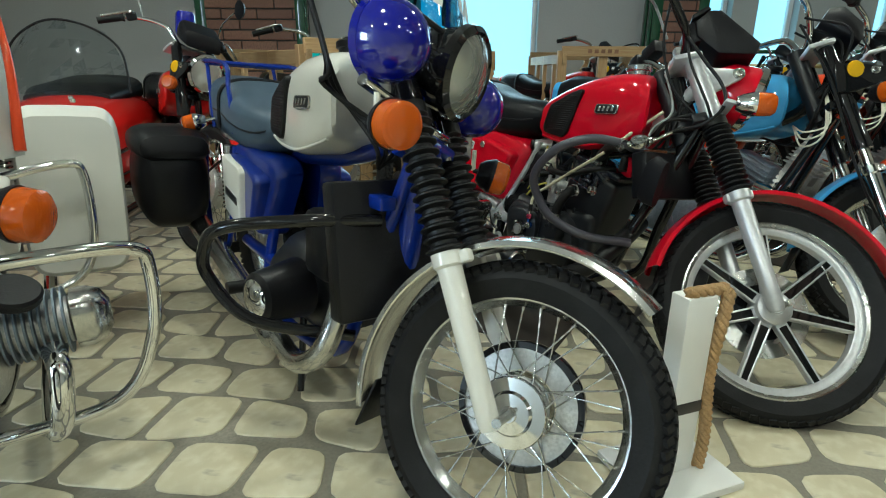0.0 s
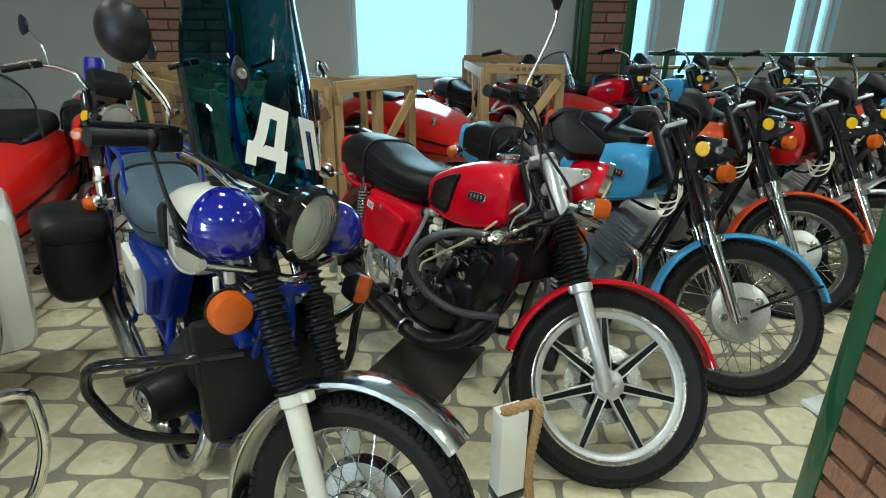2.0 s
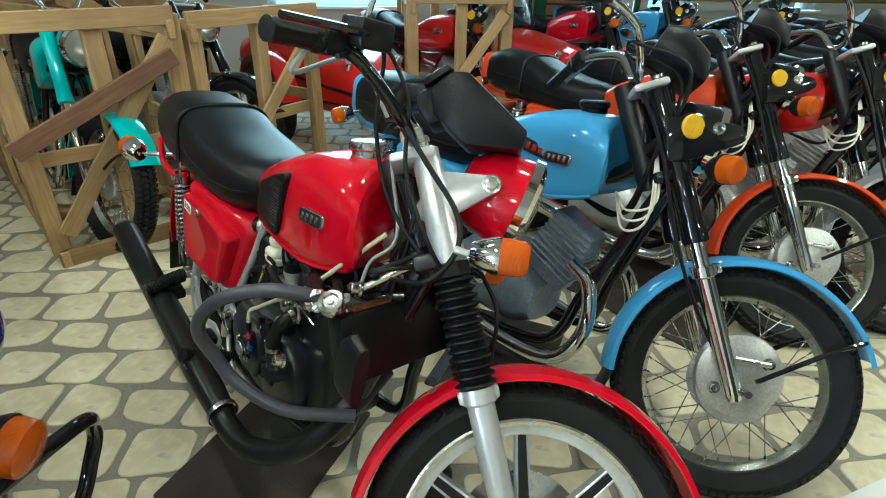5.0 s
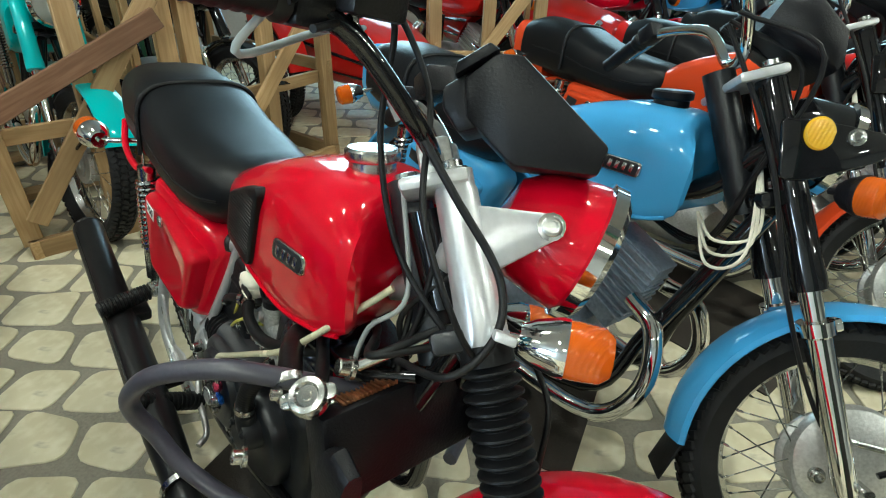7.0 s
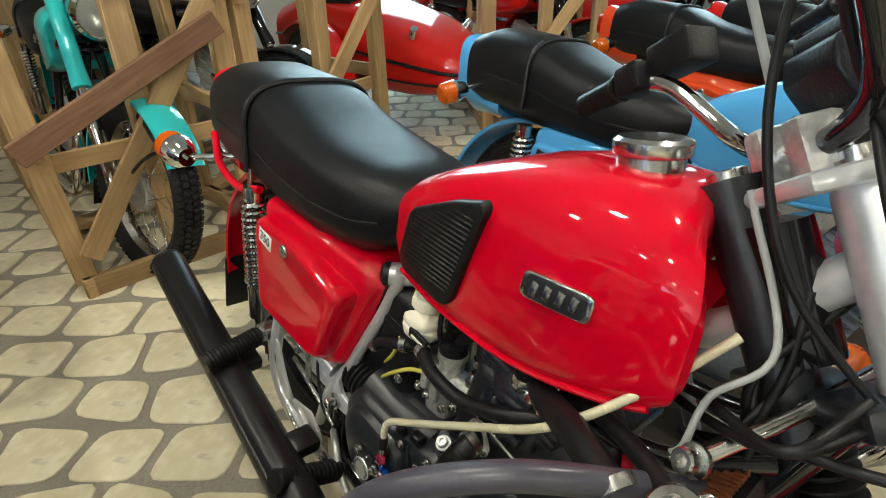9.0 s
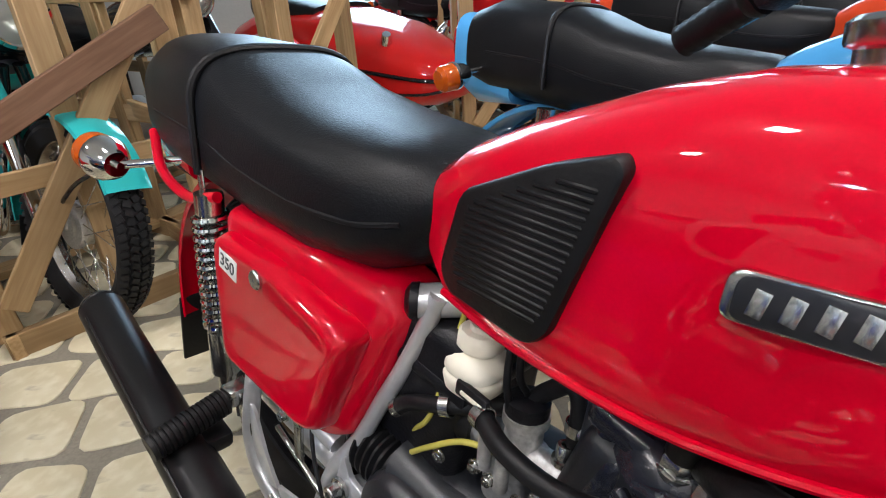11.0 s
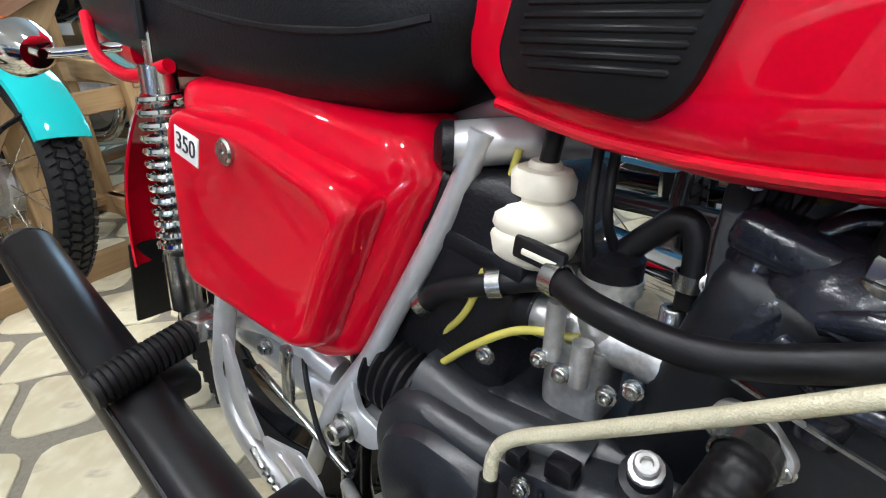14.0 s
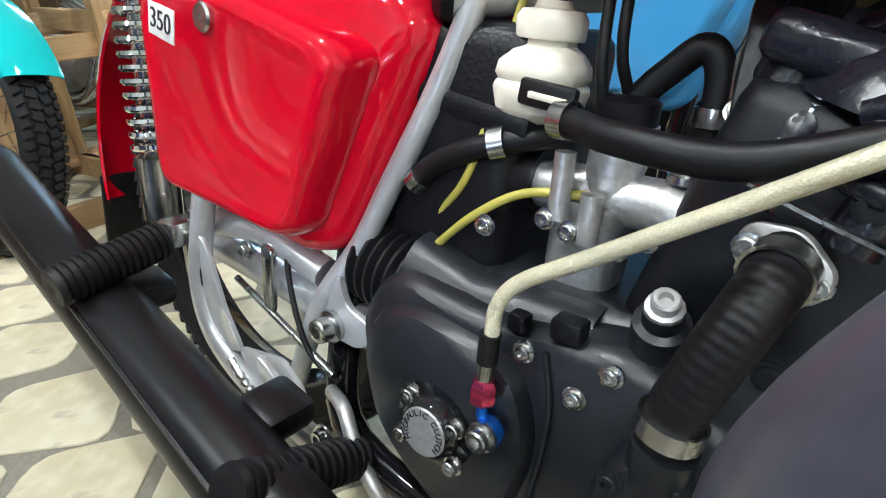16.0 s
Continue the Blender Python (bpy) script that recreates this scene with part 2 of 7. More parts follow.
def smooth_path(pts, n=6):
    """Catmull-Rom through the points."""
    p = [Vector(q) for q in pts]
    if len(p) < 3:
        return p
    p = [2 * p[0] - p[1]] + p + [2 * p[-1] - p[-2]]
    out = []
    for i in range(1, len(p) - 2):
        a, b, c, d = p[i - 1:i + 3]
        for k in range(n):
            t = k / n
            out.append(0.5 * ((2 * b) + (c - a) * t + (2 * a - 5 * b + 4 * c - d) * t * t + (3 * b - a - 3 * c + d) * t ** 3))
    out.append(p[-2])
    return out


def add_tube(bm, pts, r, segs=10, n=6, cap=True, m=None):
    """A tube along a smooth path; r is one radius or a function of the way from 0 to 1."""
    path = smooth_path(pts, n)
    if m is not None:
        path = [m @ q for q in path]
    rad = r if callable(r) else (lambda t: r)
    up = Vector((0, 0, 1))
    tang = [(path[min(i + 1, len(path) - 1)] - path[max(i - 1, 0)]).normalized() for i in range(len(path))]
    if abs(tang[0].dot(up)) > 0.9:
        up = Vector((0, 1, 0))
    rings = []
    u = (up - tang[0] * up.dot(tang[0])).normalized()
    for i, (q, t) in enumerate(zip(path, tang)):
        u = (u - t * u.dot(t)).normalized()
        w = t.cross(u)
        k = rad(i / (len(path) - 1))
        rings.append([bm.verts.new(q + (u * math.cos(a) + w * math.sin(a)) * k) for a in [2 * math.pi * j / segs for j in range(segs)]])
    for a, b in zip(rings, rings[1:]):
        for j in range(segs):
            bm.faces.new((a[j], a[(j + 1) % segs], b[(j + 1) % segs], b[j]))
    if cap:
        bm.faces.new(rings[0][::-1])
        bm.faces.new(rings[-1])


def tube(pts, r, segs=10, n=6, m=None):
    bm = bmesh.new()
    add_tube(bm, pts, r, segs, n, True, m)
    return bm


def add_lathe(bm, prof, segs=24, m=None, closed=False):
    """Turns a profile of (radius, height) about the z axis."""
    m = m or Matrix()
    rings = []
    for r, z in prof:
        if r < 1e-6:
            rings.append([bm.verts.new(m @ Vector((0, 0, z)))])
        else:
            rings.append([bm.verts.new(m @ Vector((r * math.cos(2 * math.pi * j / segs), r * math.sin(2 * math.pi * j / segs), z))) for j in range(segs)])
    pairs = list(zip(rings, rings[1:])) + ([(rings[-1], rings[0])] if closed else [])
    for a, b in pairs:
        if len(a) == 1 and len(b) == 1:
            continue
        for j in range(segs):
            k = (j + 1) % segs
            if len(a) == 1:
                bm.faces.new((a[0], b[j], b[k]))
            elif len(b) == 1:
                bm.faces.new((a[j], a[k], b[0]))
            else:
                bm.faces.new((a[j], a[k], b[k], b[j]))


def lathe(prof, segs=24, m=None, closed=False):
    bm = bmesh.new()
    add_lathe(bm, prof, segs, m, closed)
    return bm


def axis_to(p, d):
    """A pose at p whose z axis points along d."""
    return Matrix.Translation(p) @ Vector(d).to_track_quat("Z", "Y").to_matrix().to_4x4()


def loft(sections, segs=28, m=None):
    """A closed body through sections (x, z_low, z_high, half_width, power, belly, power below): rounded slices across the x axis."""
    bm = bmesh.new()
    rings = []
    for x, lo, hi, w, power, *rest in sections:
        belly = rest[0] if rest else 0.0
        under = rest[1] if len(rest) > 1 else power
        c, h, ring = (lo + hi) / 2, (hi - lo) / 2, []
        for j in range(segs):
            a = 2 * math.pi * j / segs
            ca, sa = math.cos(a), math.sin(a)
            e = power if sa >= 0 else under
            k = math.copysign(abs(ca) ** (2 / e), ca), math.copysign(abs(sa) ** (2 / e), sa)
            ring.append(bm.verts.new(Vector((x, w * k[0] * (1 - belly * k[1]), c + h * k[1]))))
        rings.append(ring)
    for a, b in zip(rings, rings[1:]):
        for j in range(segs):
            bm.faces.new((a[j], a[(j + 1) % segs], b[(j + 1) % segs], b[j]))
    for ring in (rings[0], rings[-1]):
        bm.faces.new(ring)
    if m is not None:
        bmesh.ops.transform(bm, matrix=m, verts=bm.verts)
    return bm


def round_outline(pts, r, n=4):
    """A polygon's outline with rounded corners."""
    out = []
    k = len(pts)
    for i in range(k):
        a, b, c = Vector(pts[i - 1]), Vector(pts[i]), Vector(pts[(i + 1) % k])
        d = min(r, (a - b).length * 0.45, (c - b).length * 0.45)
        p, q = b + (a - b).normalized() * d, b + (c - b).normalized() * d
        for j in range(n + 1):
            t = j / n
            out.append(p * (1 - t) ** 2 + b * 2 * t * (1 - t) + q * t * t)
    return out


def add_plate(bm, outline, thick, m=None, bevel=0.0, grow=0.0):
    """A flat body of that outline (x, y), from z 0 to thick, with a sloped edge."""
    m = m or Matrix()
    c = sum((Vector(p) for p in outline), Vector((0, 0))) / len(outline)
    def ring(z, inset):
        res = []
        for p in outline:
            v = Vector(p)
            d = (c - v)
            v = v + d.normalized() * min(inset, d.length * 0.9)
            res.append(bm.verts.new(m @ Vector((v.x, v.y, z))))
        return res
    rings = [ring(0, 0), ring(thick - bevel, 0)]
    if bevel:
        rings += [ring(thick - bevel * 0.3, bevel * 0.35), ring(thick, bevel)]
    for a, b in zip(rings, rings[1:]):
        for j in range(len(a)):
            k = (j + 1) % len(a)
            bm.faces.new((a[j], a[k], b[k], b[j]))
    bm.faces.new(rings[0][::-1])
    bm.faces.new(rings[-1])


def plate(outline, thick, m=None, bevel=0.0):
    bm = bmesh.new()
    add_plate(bm, outline, thick, m, bevel)
    return bm


SIDE = Matrix(((1, 0, 0, 0), (0, 0, -1, 0), (0, 1, 0, 0), (0, 0, 0, 1)))  # plate on a bike's right side: (x, z), growing to -y


def side(y):
    return Matrix.Translation((0, y, 0)) @ SIDE


def bolts(parent, places, r=0.008, h=0.007, d=(0, -1, 0), material=None, name="bolt"):
    first = None
    for p in places:
        m = axis_to(p, d)
        if first is None:
            bm = lathe([(0, 0), (r * 1.35, 0), (r * 1.35, h * 0.25), (r, h * 0.3), (r, h * 0.9), (r * 0.85, h), (r * 0.5, h), (r * 0.45, h * 0.6), (0, h * 0.6)], 12)
            first = part(name, bm, material or M_STEEL, parent, m=m)
        else:
            share(name, first, parent, m)
# ---------------------------------------------------------------- motorcycle parts
MESHES = {}


def cached(key, name, build, material, parent, m, label="", smooth=True):
    """A part whose mesh is shared with its equals."""
    k = (key, material.name)
    if k in MESHES:
        ob = share(name, MESHES[k], parent, m)
        if label:
            ob["label"] = label
        return ob
    MESHES[k] = part(name, build(), material, parent, label, smooth, m)
    return MESHES[k]


def tyre_mesh(R, rim_r, w, knobs):
    def build():
        prof = [(rim_r - 0.004, -w * 0.62), (rim_r + 0.012, -w * 0.8), ((R + rim_r) / 2, -w), (R - 0.022, -w * 0.92), (R - 0.009, -w * 0.62), (R - 0.003, -w * 0.25)]
        prof += [(r, -z) for r, z in prof[::-1]]
        bm = lathe(prof, 64, closed=True)
        return bm
    return build


def tread_mesh(R, w, knobs):
    def build():
        verts, faces, n = [], [], 80
        cube = [Vector((x, y, z)) for x in (-0.5, 0.5) for y in (-0.5, 0.5) for z in (-0.5, 0.5)]
        quads = ((0, 1, 3, 2), (4, 6, 7, 5), (0, 4, 5, 1), (2, 3, 7, 6), (0, 2, 6, 4), (1, 5, 7, 3))
        for j in range(n):
            for row, (z, rr, lean) in enumerate(((-w * 0.74, R - 0.012, 0.6), (-w * 0.27, R - 0.003, 0.12), (w * 0.27, R - 0.003, -0.12), (w * 0.74, R - 0.012, -0.6))):
                a = 2 * math.pi * (j + 0.5 * (row % 2)) / n
                m = Matrix.Rotation(a, 4, "Z") @ Matrix.Translation((rr, 0, z)) @ Matrix.Rotation(lean, 4, "Y") @ Matrix.Rotation(0.35 * (1 if row % 2 else -1), 4, "X") @ Matrix.Diagonal((knobs, 2 * math.pi * R / n * 0.66, w * 0.44, 1))
                k = len(verts)
                verts.extend(m @ c for c in cube)
                faces.extend(tuple(k + i for i in q) for q in quads)
        me = bpy.data.meshes.new("tread")
        me.from_pydata(verts, [], faces)
        bm = bmesh.new()
        bm.from_mesh(me)
        return bm
    return build


def rim_mesh(rim_r, w):
    def build():
        prof = [(rim_r + 0.004, -w), (rim_r + 0.006, -w * 0.86), (rim_r - 0.008, -w * 0.72), (rim_r - 0.014, -w * 0.4), (rim_r - 0.022, 0)]
        prof += [(r, -z) for r, z in prof[:-1][::-1]]
        prof += [(rim_r - 0.002, w * 0.8), (rim_r - 0.004, -w * 0.8)]
        return lathe(prof, 64, closed=True)
    return build


def wheel(parent, name, m, R=0.31, style="spoke", hub=0.075, rim_material=None, knobs=0.012, hub_material=None, disc=False, spokes=36, w=0.046):
    """A wheel whose axle is the z axis of m, which points to the bike's right."""
    rim_r = R - 0.066
    rm = rim_material or M_DCHROME
    base = cached(("rim", R, style, w, rm.name), name, rim_mesh(rim_r, w * 0.62), rm, parent, m, "front wheel" if "front" in name else "")
    one = Matrix()
    cached(("tyre", R, knobs, w), "tyre", tyre_mesh(R, rim_r, w, knobs), M_TYRE, base, one, "black rubber tyre with block tread")
    tagged(cached(("tread", R, knobs, w), "tread", tread_mesh(R, w, knobs), M_TYRE, base, one, smooth=False), kind="stuff")
    hm = hub_material or M_ALU
    if style == "cast":
        cached(("casthub", R), "hub", lambda: lathe([(0, 0.05), (0.018, 0.05), (0.02, 0.044), (0.034, 0.042), (0.045, 0.034), (0.046, -0.034), (0, -0.034)], 28), M_SILVER, base, one)
        L = rim_r - 0.012 - 0.035
        for j in range(7):
            a = 2 * math.pi * (j + 0.12) / 7
            ms = Matrix.Rotation(a, 4, "Z")
            def spoke():
                bm = bmesh.new()
                add_plate(bm, [(0.034, -0.0165), (0.036 + L, -0.0125), (0.036 + L, 0.0125), (0.034, 0.0165)], 0.022, Matrix.Translation((0, 0, -0.010)), 0.004)
                for s in (-1, 1):
                    add_tube(bm, [(0.040, s * 0.0135, 0.012), (0.034 + L, s * 0.0095, 0.012)], 0.0028, 6, 1)
                return bm
            cached(("castspoke", R), "spoke", spoke, M_SILVER, base, ms)
            cached(("castinlay", R), "spoke_inlay", lambda: plate([(0.052, -0.0112), (0.026 + L, -0.0072), (0.026 + L, 0.0072), (0.052, 0.0112)], 0.0022, Matrix.Translation((0, 0, 0.0112))), M_BLACKP, base, ms)
        cached(("castlip", R), "rim_lip", lambda: lathe([(rim_r + 0.001, 0.021), (rim_r + 0.001, 0.029), (rim_r - 0.006, 0.0315), (rim_r - 0.014, 0.028), (rim_r - 0.014, 0.021)], 72, closed=True), M_STEEL, base, one)
        cached(("castlip2", R), "rim_band", lambda: lathe([(rim_r - 0.034, -0.012), (rim_r - 0.034, 0.014), (rim_r - 0.028, 0.018), (rim_r - 0.012, 0.018), (rim_r - 0.012, -0.012)], 72, closed=True), M_SILVER, base, one)
        cached(("brakedisc", R), "brake_disc", lambda: lathe([(0.075, -0.052), (0.128, -0.052), (0.128, -0.047), (0.075, -0.047)], 48, closed=True), M_STEEL, base, one)
        cached(("discarm", R), "disc_carrier", lambda: lathe([(0.03, -0.05), (0.078, -0.05), (0.078, -0.036), (0.03, -0.036)], 32, closed=True), M_BLACKP, base, one)
    else:
        def hub_build():
            prof = [(0, 0.052), (0.014, 0.052), (0.016, 0.046), (hub * 0.55, 0.044), (hub * 0.62, 0.038), (hub * 0.96, 0.036), (hub, 0.03), (hub, 0.02), (hub * 0.9, 0.012), (hub * 0.9, -0.02), (hub, -0.028), (hub, -0.036), (hub * 0.5, -0.044), (0, -0.044)]
            return lathe(prof, 40)
        cached(("hub", hub, hm.name), "hub", hub_build, hm, base, one, "round drum brake hub")
        if disc:
            cached(("drumplate", hub), "brake_drum", lambda: lathe([(hub * 1.05, -0.05), (hub * 1.72, -0.05), (hub * 1.75, -0.042), (hub * 1.75, -0.03), (hub * 1.05, -0.028)], 48, closed=True), M_ALU, base, one)
            cached(("drumring", hub), "drum_ring", lambda: lathe([(hub * 1.66, -0.052), (hub * 1.84, -0.052), (hub * 1.86, -0.040), (hub * 1.84, -0.024), (hub * 1.66, -0.024)], 48, closed=True), M_BLACKP, base, one)
        for j in range(spokes):
            s = 1 if j % 2 else -1
            a = 2 * math.pi * j / spokes
            tw = a + (0.42 if (j // 2) % 2 else -0.42)
            p = Vector((hub * math.cos(tw) * 0.97, hub * math.sin(tw) * 0.97, s * 0.03))
            q = Vector(((rim_r - 0.018) * math.cos(a), (rim_r - 0.018) * math.sin(a), s * 0.003))
            L = (q - p).length
            cached(("spoke", round(L, 3)), "spoke", lambda: lathe([(0.0016, 0), (0.0016, L - 0.012), (0.0028, L - 0.012), (0.0028, L)], 6), M_STEEL, base, axis_to(p, q - p))
    return base


def arc_shell(R, w, a0, a1, drop=0.018, thick=0.003, n=28):
    """A mudguard: a curved channel about the y axis, from angle a0 to a1 (degrees, 0 ahead, 90 up)."""
    bm = bmesh.new()
    prof = [(-w, -drop), (-w * 0.96, -drop * 0.45), (-w * 0.72, -0.003), (-w * 0.3, 0.003), (w * 0.3, 0.003), (w * 0.72, -0.003), (w * 0.96, -drop * 0.45), (w, -drop)]
    prof = prof + [(y * 0.96, z - thick) for y, z in prof[::-1]]
    rings = []
    for i in range(n + 1):
        a = radians(a0 + (a1 - a0) * i / n)
        rings.append([bm.verts.new(((R + z) * math.cos(a), y, (R + z) * math.sin(a))) for y, z in prof])
    k = len(prof)
    for a, b in zip(rings, rings[1:]):
        for j in range(k):
            bm.faces.new((a[j], a[(j + 1) % k], b[(j + 1) % k], b[j]))
    bm.faces.new(rings[0][::-1])
    bm.faces.new(rings[-1])
    return bm


RAKE = radians(30.5)
AXIS = Vector((-math.sin(RAKE), 0, math.cos(RAKE)))
AHEAD = Vector((math.cos(RAKE), 0, math.sin(RAKE)))
LOW = Vector((1.185, 0, 0.27))


def fork_point(f, y, u):
    """A point of the unsteered fork: f ahead of the steering axis, y to the left, u up along it."""
    return LOW + AHEAD * f + Vector((0, y, 0)) + AXIS * u


def indicator(parent, p, d, stem=0.06, chrome=True, r=0.03, material=None, deep=1.0):
    """A turn signal on a stem from p along d."""
    d = Vector(d).normalized()
    m = axis_to(Vector(p), d)
    body = part("indicator", lathe([(0, 0), (0.006, 0), (0.006, stem), (r * 0.55, stem), (r * 0.8, stem + 0.012 * deep), (r, stem + 0.03 * deep), (r * 1.04, stem + 0.034 * deep), (r * 1.04, stem + 0.04 * deep), (0, stem + 0.04 * deep)], 24, m), M_CHROME if chrome else M_PLASTIC, parent)
    part("indicator_lens", lathe([(r * 0.98, stem + 0.039 * deep), (r * 1.0, stem + 0.048 * deep), (r * 0.95, stem + 0.07 * deep), (r * 0.7, stem + 0.078 * deep), (0, stem + 0.08 * deep)], 24, m), material or M_AMBER, body, "ribbed amber lens")
    return body


def lettering(text, size, m, material, parent, name="lettering", bold=0.0):
    c = bpy.data.curves.new(name, "FONT")
    c.body, c.size, c.extrude, c.align_x, c.align_y = text, size, 0.0006, "CENTER", "CENTER"
    c.offset = bold
    tmp = new("tmp", c)
    dg = bpy.context.evaluated_depsgraph_get()
    me = bpy.data.meshes.new_from_object(tmp.evaluated_get(dg))
    bpy.data.objects.remove(tmp)
    me.materials.clear()
    me.materials.append(material)
    ob = new(name, me)
    ob.parent = parent
    ob.matrix_local = m
    return ob


def dir_side(p, n, up=(0, 0, 1)):
    """A pose at p for flat things whose z axis is n; x reads forwards along the bike."""
    n = Vector(n).normalized()
    x = Vector(up).cross(n).normalized()
    return Matrix.Translation(p) @ Matrix((x, n.cross(x), n)).transposed().to_4x4()


def cover_mesh(m):
    """A pressed side cover: an outer flange, a sloped wall and a raised flat panel."""
    outer = round_outline([(0.03, 0.632), (0.20, 0.635), (0.345, 0.615), (0.378, 0.578), (0.292, 0.378), (0.262, 0.366), (0.024, 0.384)], 0.022, 5)
    mid = round_outline([(0.040, 0.622), (0.20, 0.622), (0.335, 0.592), (0.355, 0.566), (0.288, 0.392), (0.258, 0.378), (0.032, 0.392)], 0.022, 5)
    inner = round_outline([(0.046, 0.602), (0.19, 0.600), (0.318, 0.567), (0.337, 0.550), (0.281, 0.402), (0.254, 0.388), (0.040, 0.399)], 0.022, 5)
    top = round_outline([(0.052, 0.590), (0.19, 0.587), (0.304, 0.556), (0.319, 0.541), (0.266, 0.410), (0.244, 0.398), (0.048, 0.408)], 0.022, 5)
    bm = bmesh.new()
    rings = []
    def between(a, b, t):
        return [p.lerp(q, t) for p, q in zip(a, b)]
    flat = [Vector((p.x + (0.19 - p.x) * 0.06, p.y + (0.49 - p.y) * 0.06)) for p in top]
    deep = [Vector((p.x + (0.19 - p.x) * 0.10, p.y + (0.49 - p.y) * 0.10)) for p in top]
    for ring, h in ((outer, -0.03), (outer, 0.010), (between(outer, mid, 0.12), 0.021), (between(outer, mid, 0.35), 0.032), (between(outer, mid, 0.65), 0.040), (mid, 0.044), (inner, 0.0475),
                    (between(inner, top, 0.12), 0.054), (between(inner, top, 0.3), 0.0625), (between(inner, top, 0.6), 0.069), (top, 0.072), (flat, 0.0725), (deep, 0.0712)):
        rings.append([bm.verts.new(m @ Vector((p.x, p.y, h - (0.03 * max(0, (p.x - 0.25)) / 0.13 if h < 0.05 else 0)))) for p in ring])
    for a, b in zip(rings, rings[1:]):
        for j in range(len(a)):
            k = (j + 1) % len(a)
            bm.faces.new((a[j], a[k], b[k], b[j]))
    bm.faces.new(rings[-1])
    bm.faces.new(rings[0][::-1])
    return bm


def tank_mesh():
    """The tank's body, with its front hollowed out to clear the steering head."""
    bm = loft([(*q, 0.0, 7.0) for q in TANK], 52)
    for v in bm.verts:
        t = max(0.0, (v.co.x - 0.74) / 0.12)
        v.co.x -= 0.055 * t * t * max(0.0, 1 - (v.co.y / 0.118) ** 2)
    return bm


def motorcycle(m, label, tank, fender, seat=None, frame=None, lower=None, upper=None, gaiter=True, cast=False, steer=41, R=0.31,
               hub=0.075, disc=False, bars=True, side_cover=None, engine="twin", headlamp="black", headshell=None, fork_hub=None, detailed=True, badge=True, mirrors=0, rear_spokes=12, seat_rise=0.0, knob=0.012, lamp=(0.17, 0.64, 0.09), knee=True, stays=True, boot=0.50, top=0.755, front=None, tank_shift=(0, 0, 0), seat_shift=0.0, guard=None):
    bike = thing("motorcycle", m, label, "motorcycle", "motorcycles in the row")
    S = Matrix.Translation(LOW) @ Matrix.Rotation(radians(steer), 4, AXIS) @ Matrix.Translation(-LOW)
    if front:
        S = pose(*front[:3], -front[3], 0, 0) @ pose(0, 0, 0, 0, front[4], 0) @ Matrix.Rotation(radians(steer), 4, AXIS) @ Matrix.Translation(-LOW)
    fr, st, lo, up = frame or M_BLACKP, seat or M_SEAT, lower or M_SILVER, upper or M_BLACKP
    dz = R - 0.31
    hub0 = fork_point(0.085, 0, -0.02)
    # wheels
    wheel(bike, "front_wheel", S @ axis_to(hub0 + Vector((0, 0, dz)), (0, -1, 0)), R, "cast" if cast else "spoke", hub, disc=disc, hub_material=fork_hub, rim_material=M_SILVER if cast else None, knobs=knob)
    wheel(bike, "rear_wheel", axis_to((0, 0, R), (0, -1, 0)), R, "spoke", 0.06 if cast else hub, rim_material=M_BLACKP if cast else None, hub_material=M_BLACKP if cast else None, spokes=0 if cast else rear_spokes, knobs=knob)
    # fork
    for s in (-1, 1):
        y = s * 0.088
        ax = [fork_point(0.06, y, u) for u in (-0.03, 0.9)]
        def leg(prof):
            return lathe(prof, 20, S @ axis_to(fork_point(0.06, y, 0) + Vector((0, 0, dz)), AXIS))
        part("fork_slider", leg([(0, -0.035), (0.018, -0.035), (0.022, -0.02), (0.022, 0.06), (0.024, 0.2), (0.025, 0.27), (0.031, 0.275), (0.031, 0.30), (0, 0.30)]), lo, bike)
        if gaiter:
            prof = [(0.0, 0.298)]
            for i in range(13):
                z = 0.30 + (boot - 0.30) * i / 13
                prof += [(0.027, z), (0.038, z + 0.006), (0.038, z + 0.009), (0.027, z + 0.0145)]
            part("fork_gaiter", leg(prof + [(0.034, boot), (0.034, boot + 0.025), (0, boot + 0.025)]), M_RUBBER, bike, "ribbed black rubber gaiter")
        else:
            part("fork_tube", leg([(0.0, 0.298), (0.019, 0.298), (0.019, 0.53), (0, 0.53)]), M_CHROME, bike, "bright steel fork tube")
        u0 = boot + 0.02 if gaiter else 0.36
        part("fork_shroud", leg([(0, u0), (0.031, u0), (0.032, u0 + 0.02), (0.029, u0 + 0.06), (0.027, top - 0.015), (0.025, top - 0.01), (0.025, top + 0.01), (0, top + 0.01)]), up, bike)
    part("lower_yoke", box((0.07, 0.22, 0.03), S @ Matrix.Translation(fork_point(0.03, 0, 0.535 + dz)) @ Matrix.Rotation(-RAKE, 4, "Y"), 0.008), fr if up is not M_SILVER else M_ENGINE, bike)
    part("upper_yoke", box((0.085, 0.25, 0.018), S @ Matrix.Translation(fork_point(0.035, 0, top + dz)) @ Matrix.Rotation(-RAKE, 4, "Y"), 0.007), M_SILVER, bike)
    for s in (-1, 1):
        bolts(bike, [S @ fork_point(0.06, s * 0.088, top + 0.01 + dz)], 0.015, 0.014, (S.to_3x3() @ AXIS), M_STEEL, "fork_cap")
    part("steering_stem", tube([S @ fork_point(0, 0, 0.5), S @ fork_point(0, 0, top + 0.025)], 0.03, 18), M_ENGINE, bike)
    part("front_axle", tube([S @ (hub0 + Vector((0, y, dz))) for y in (-0.118, 0.118)], 0.009, 10), M_STEEL, bike)
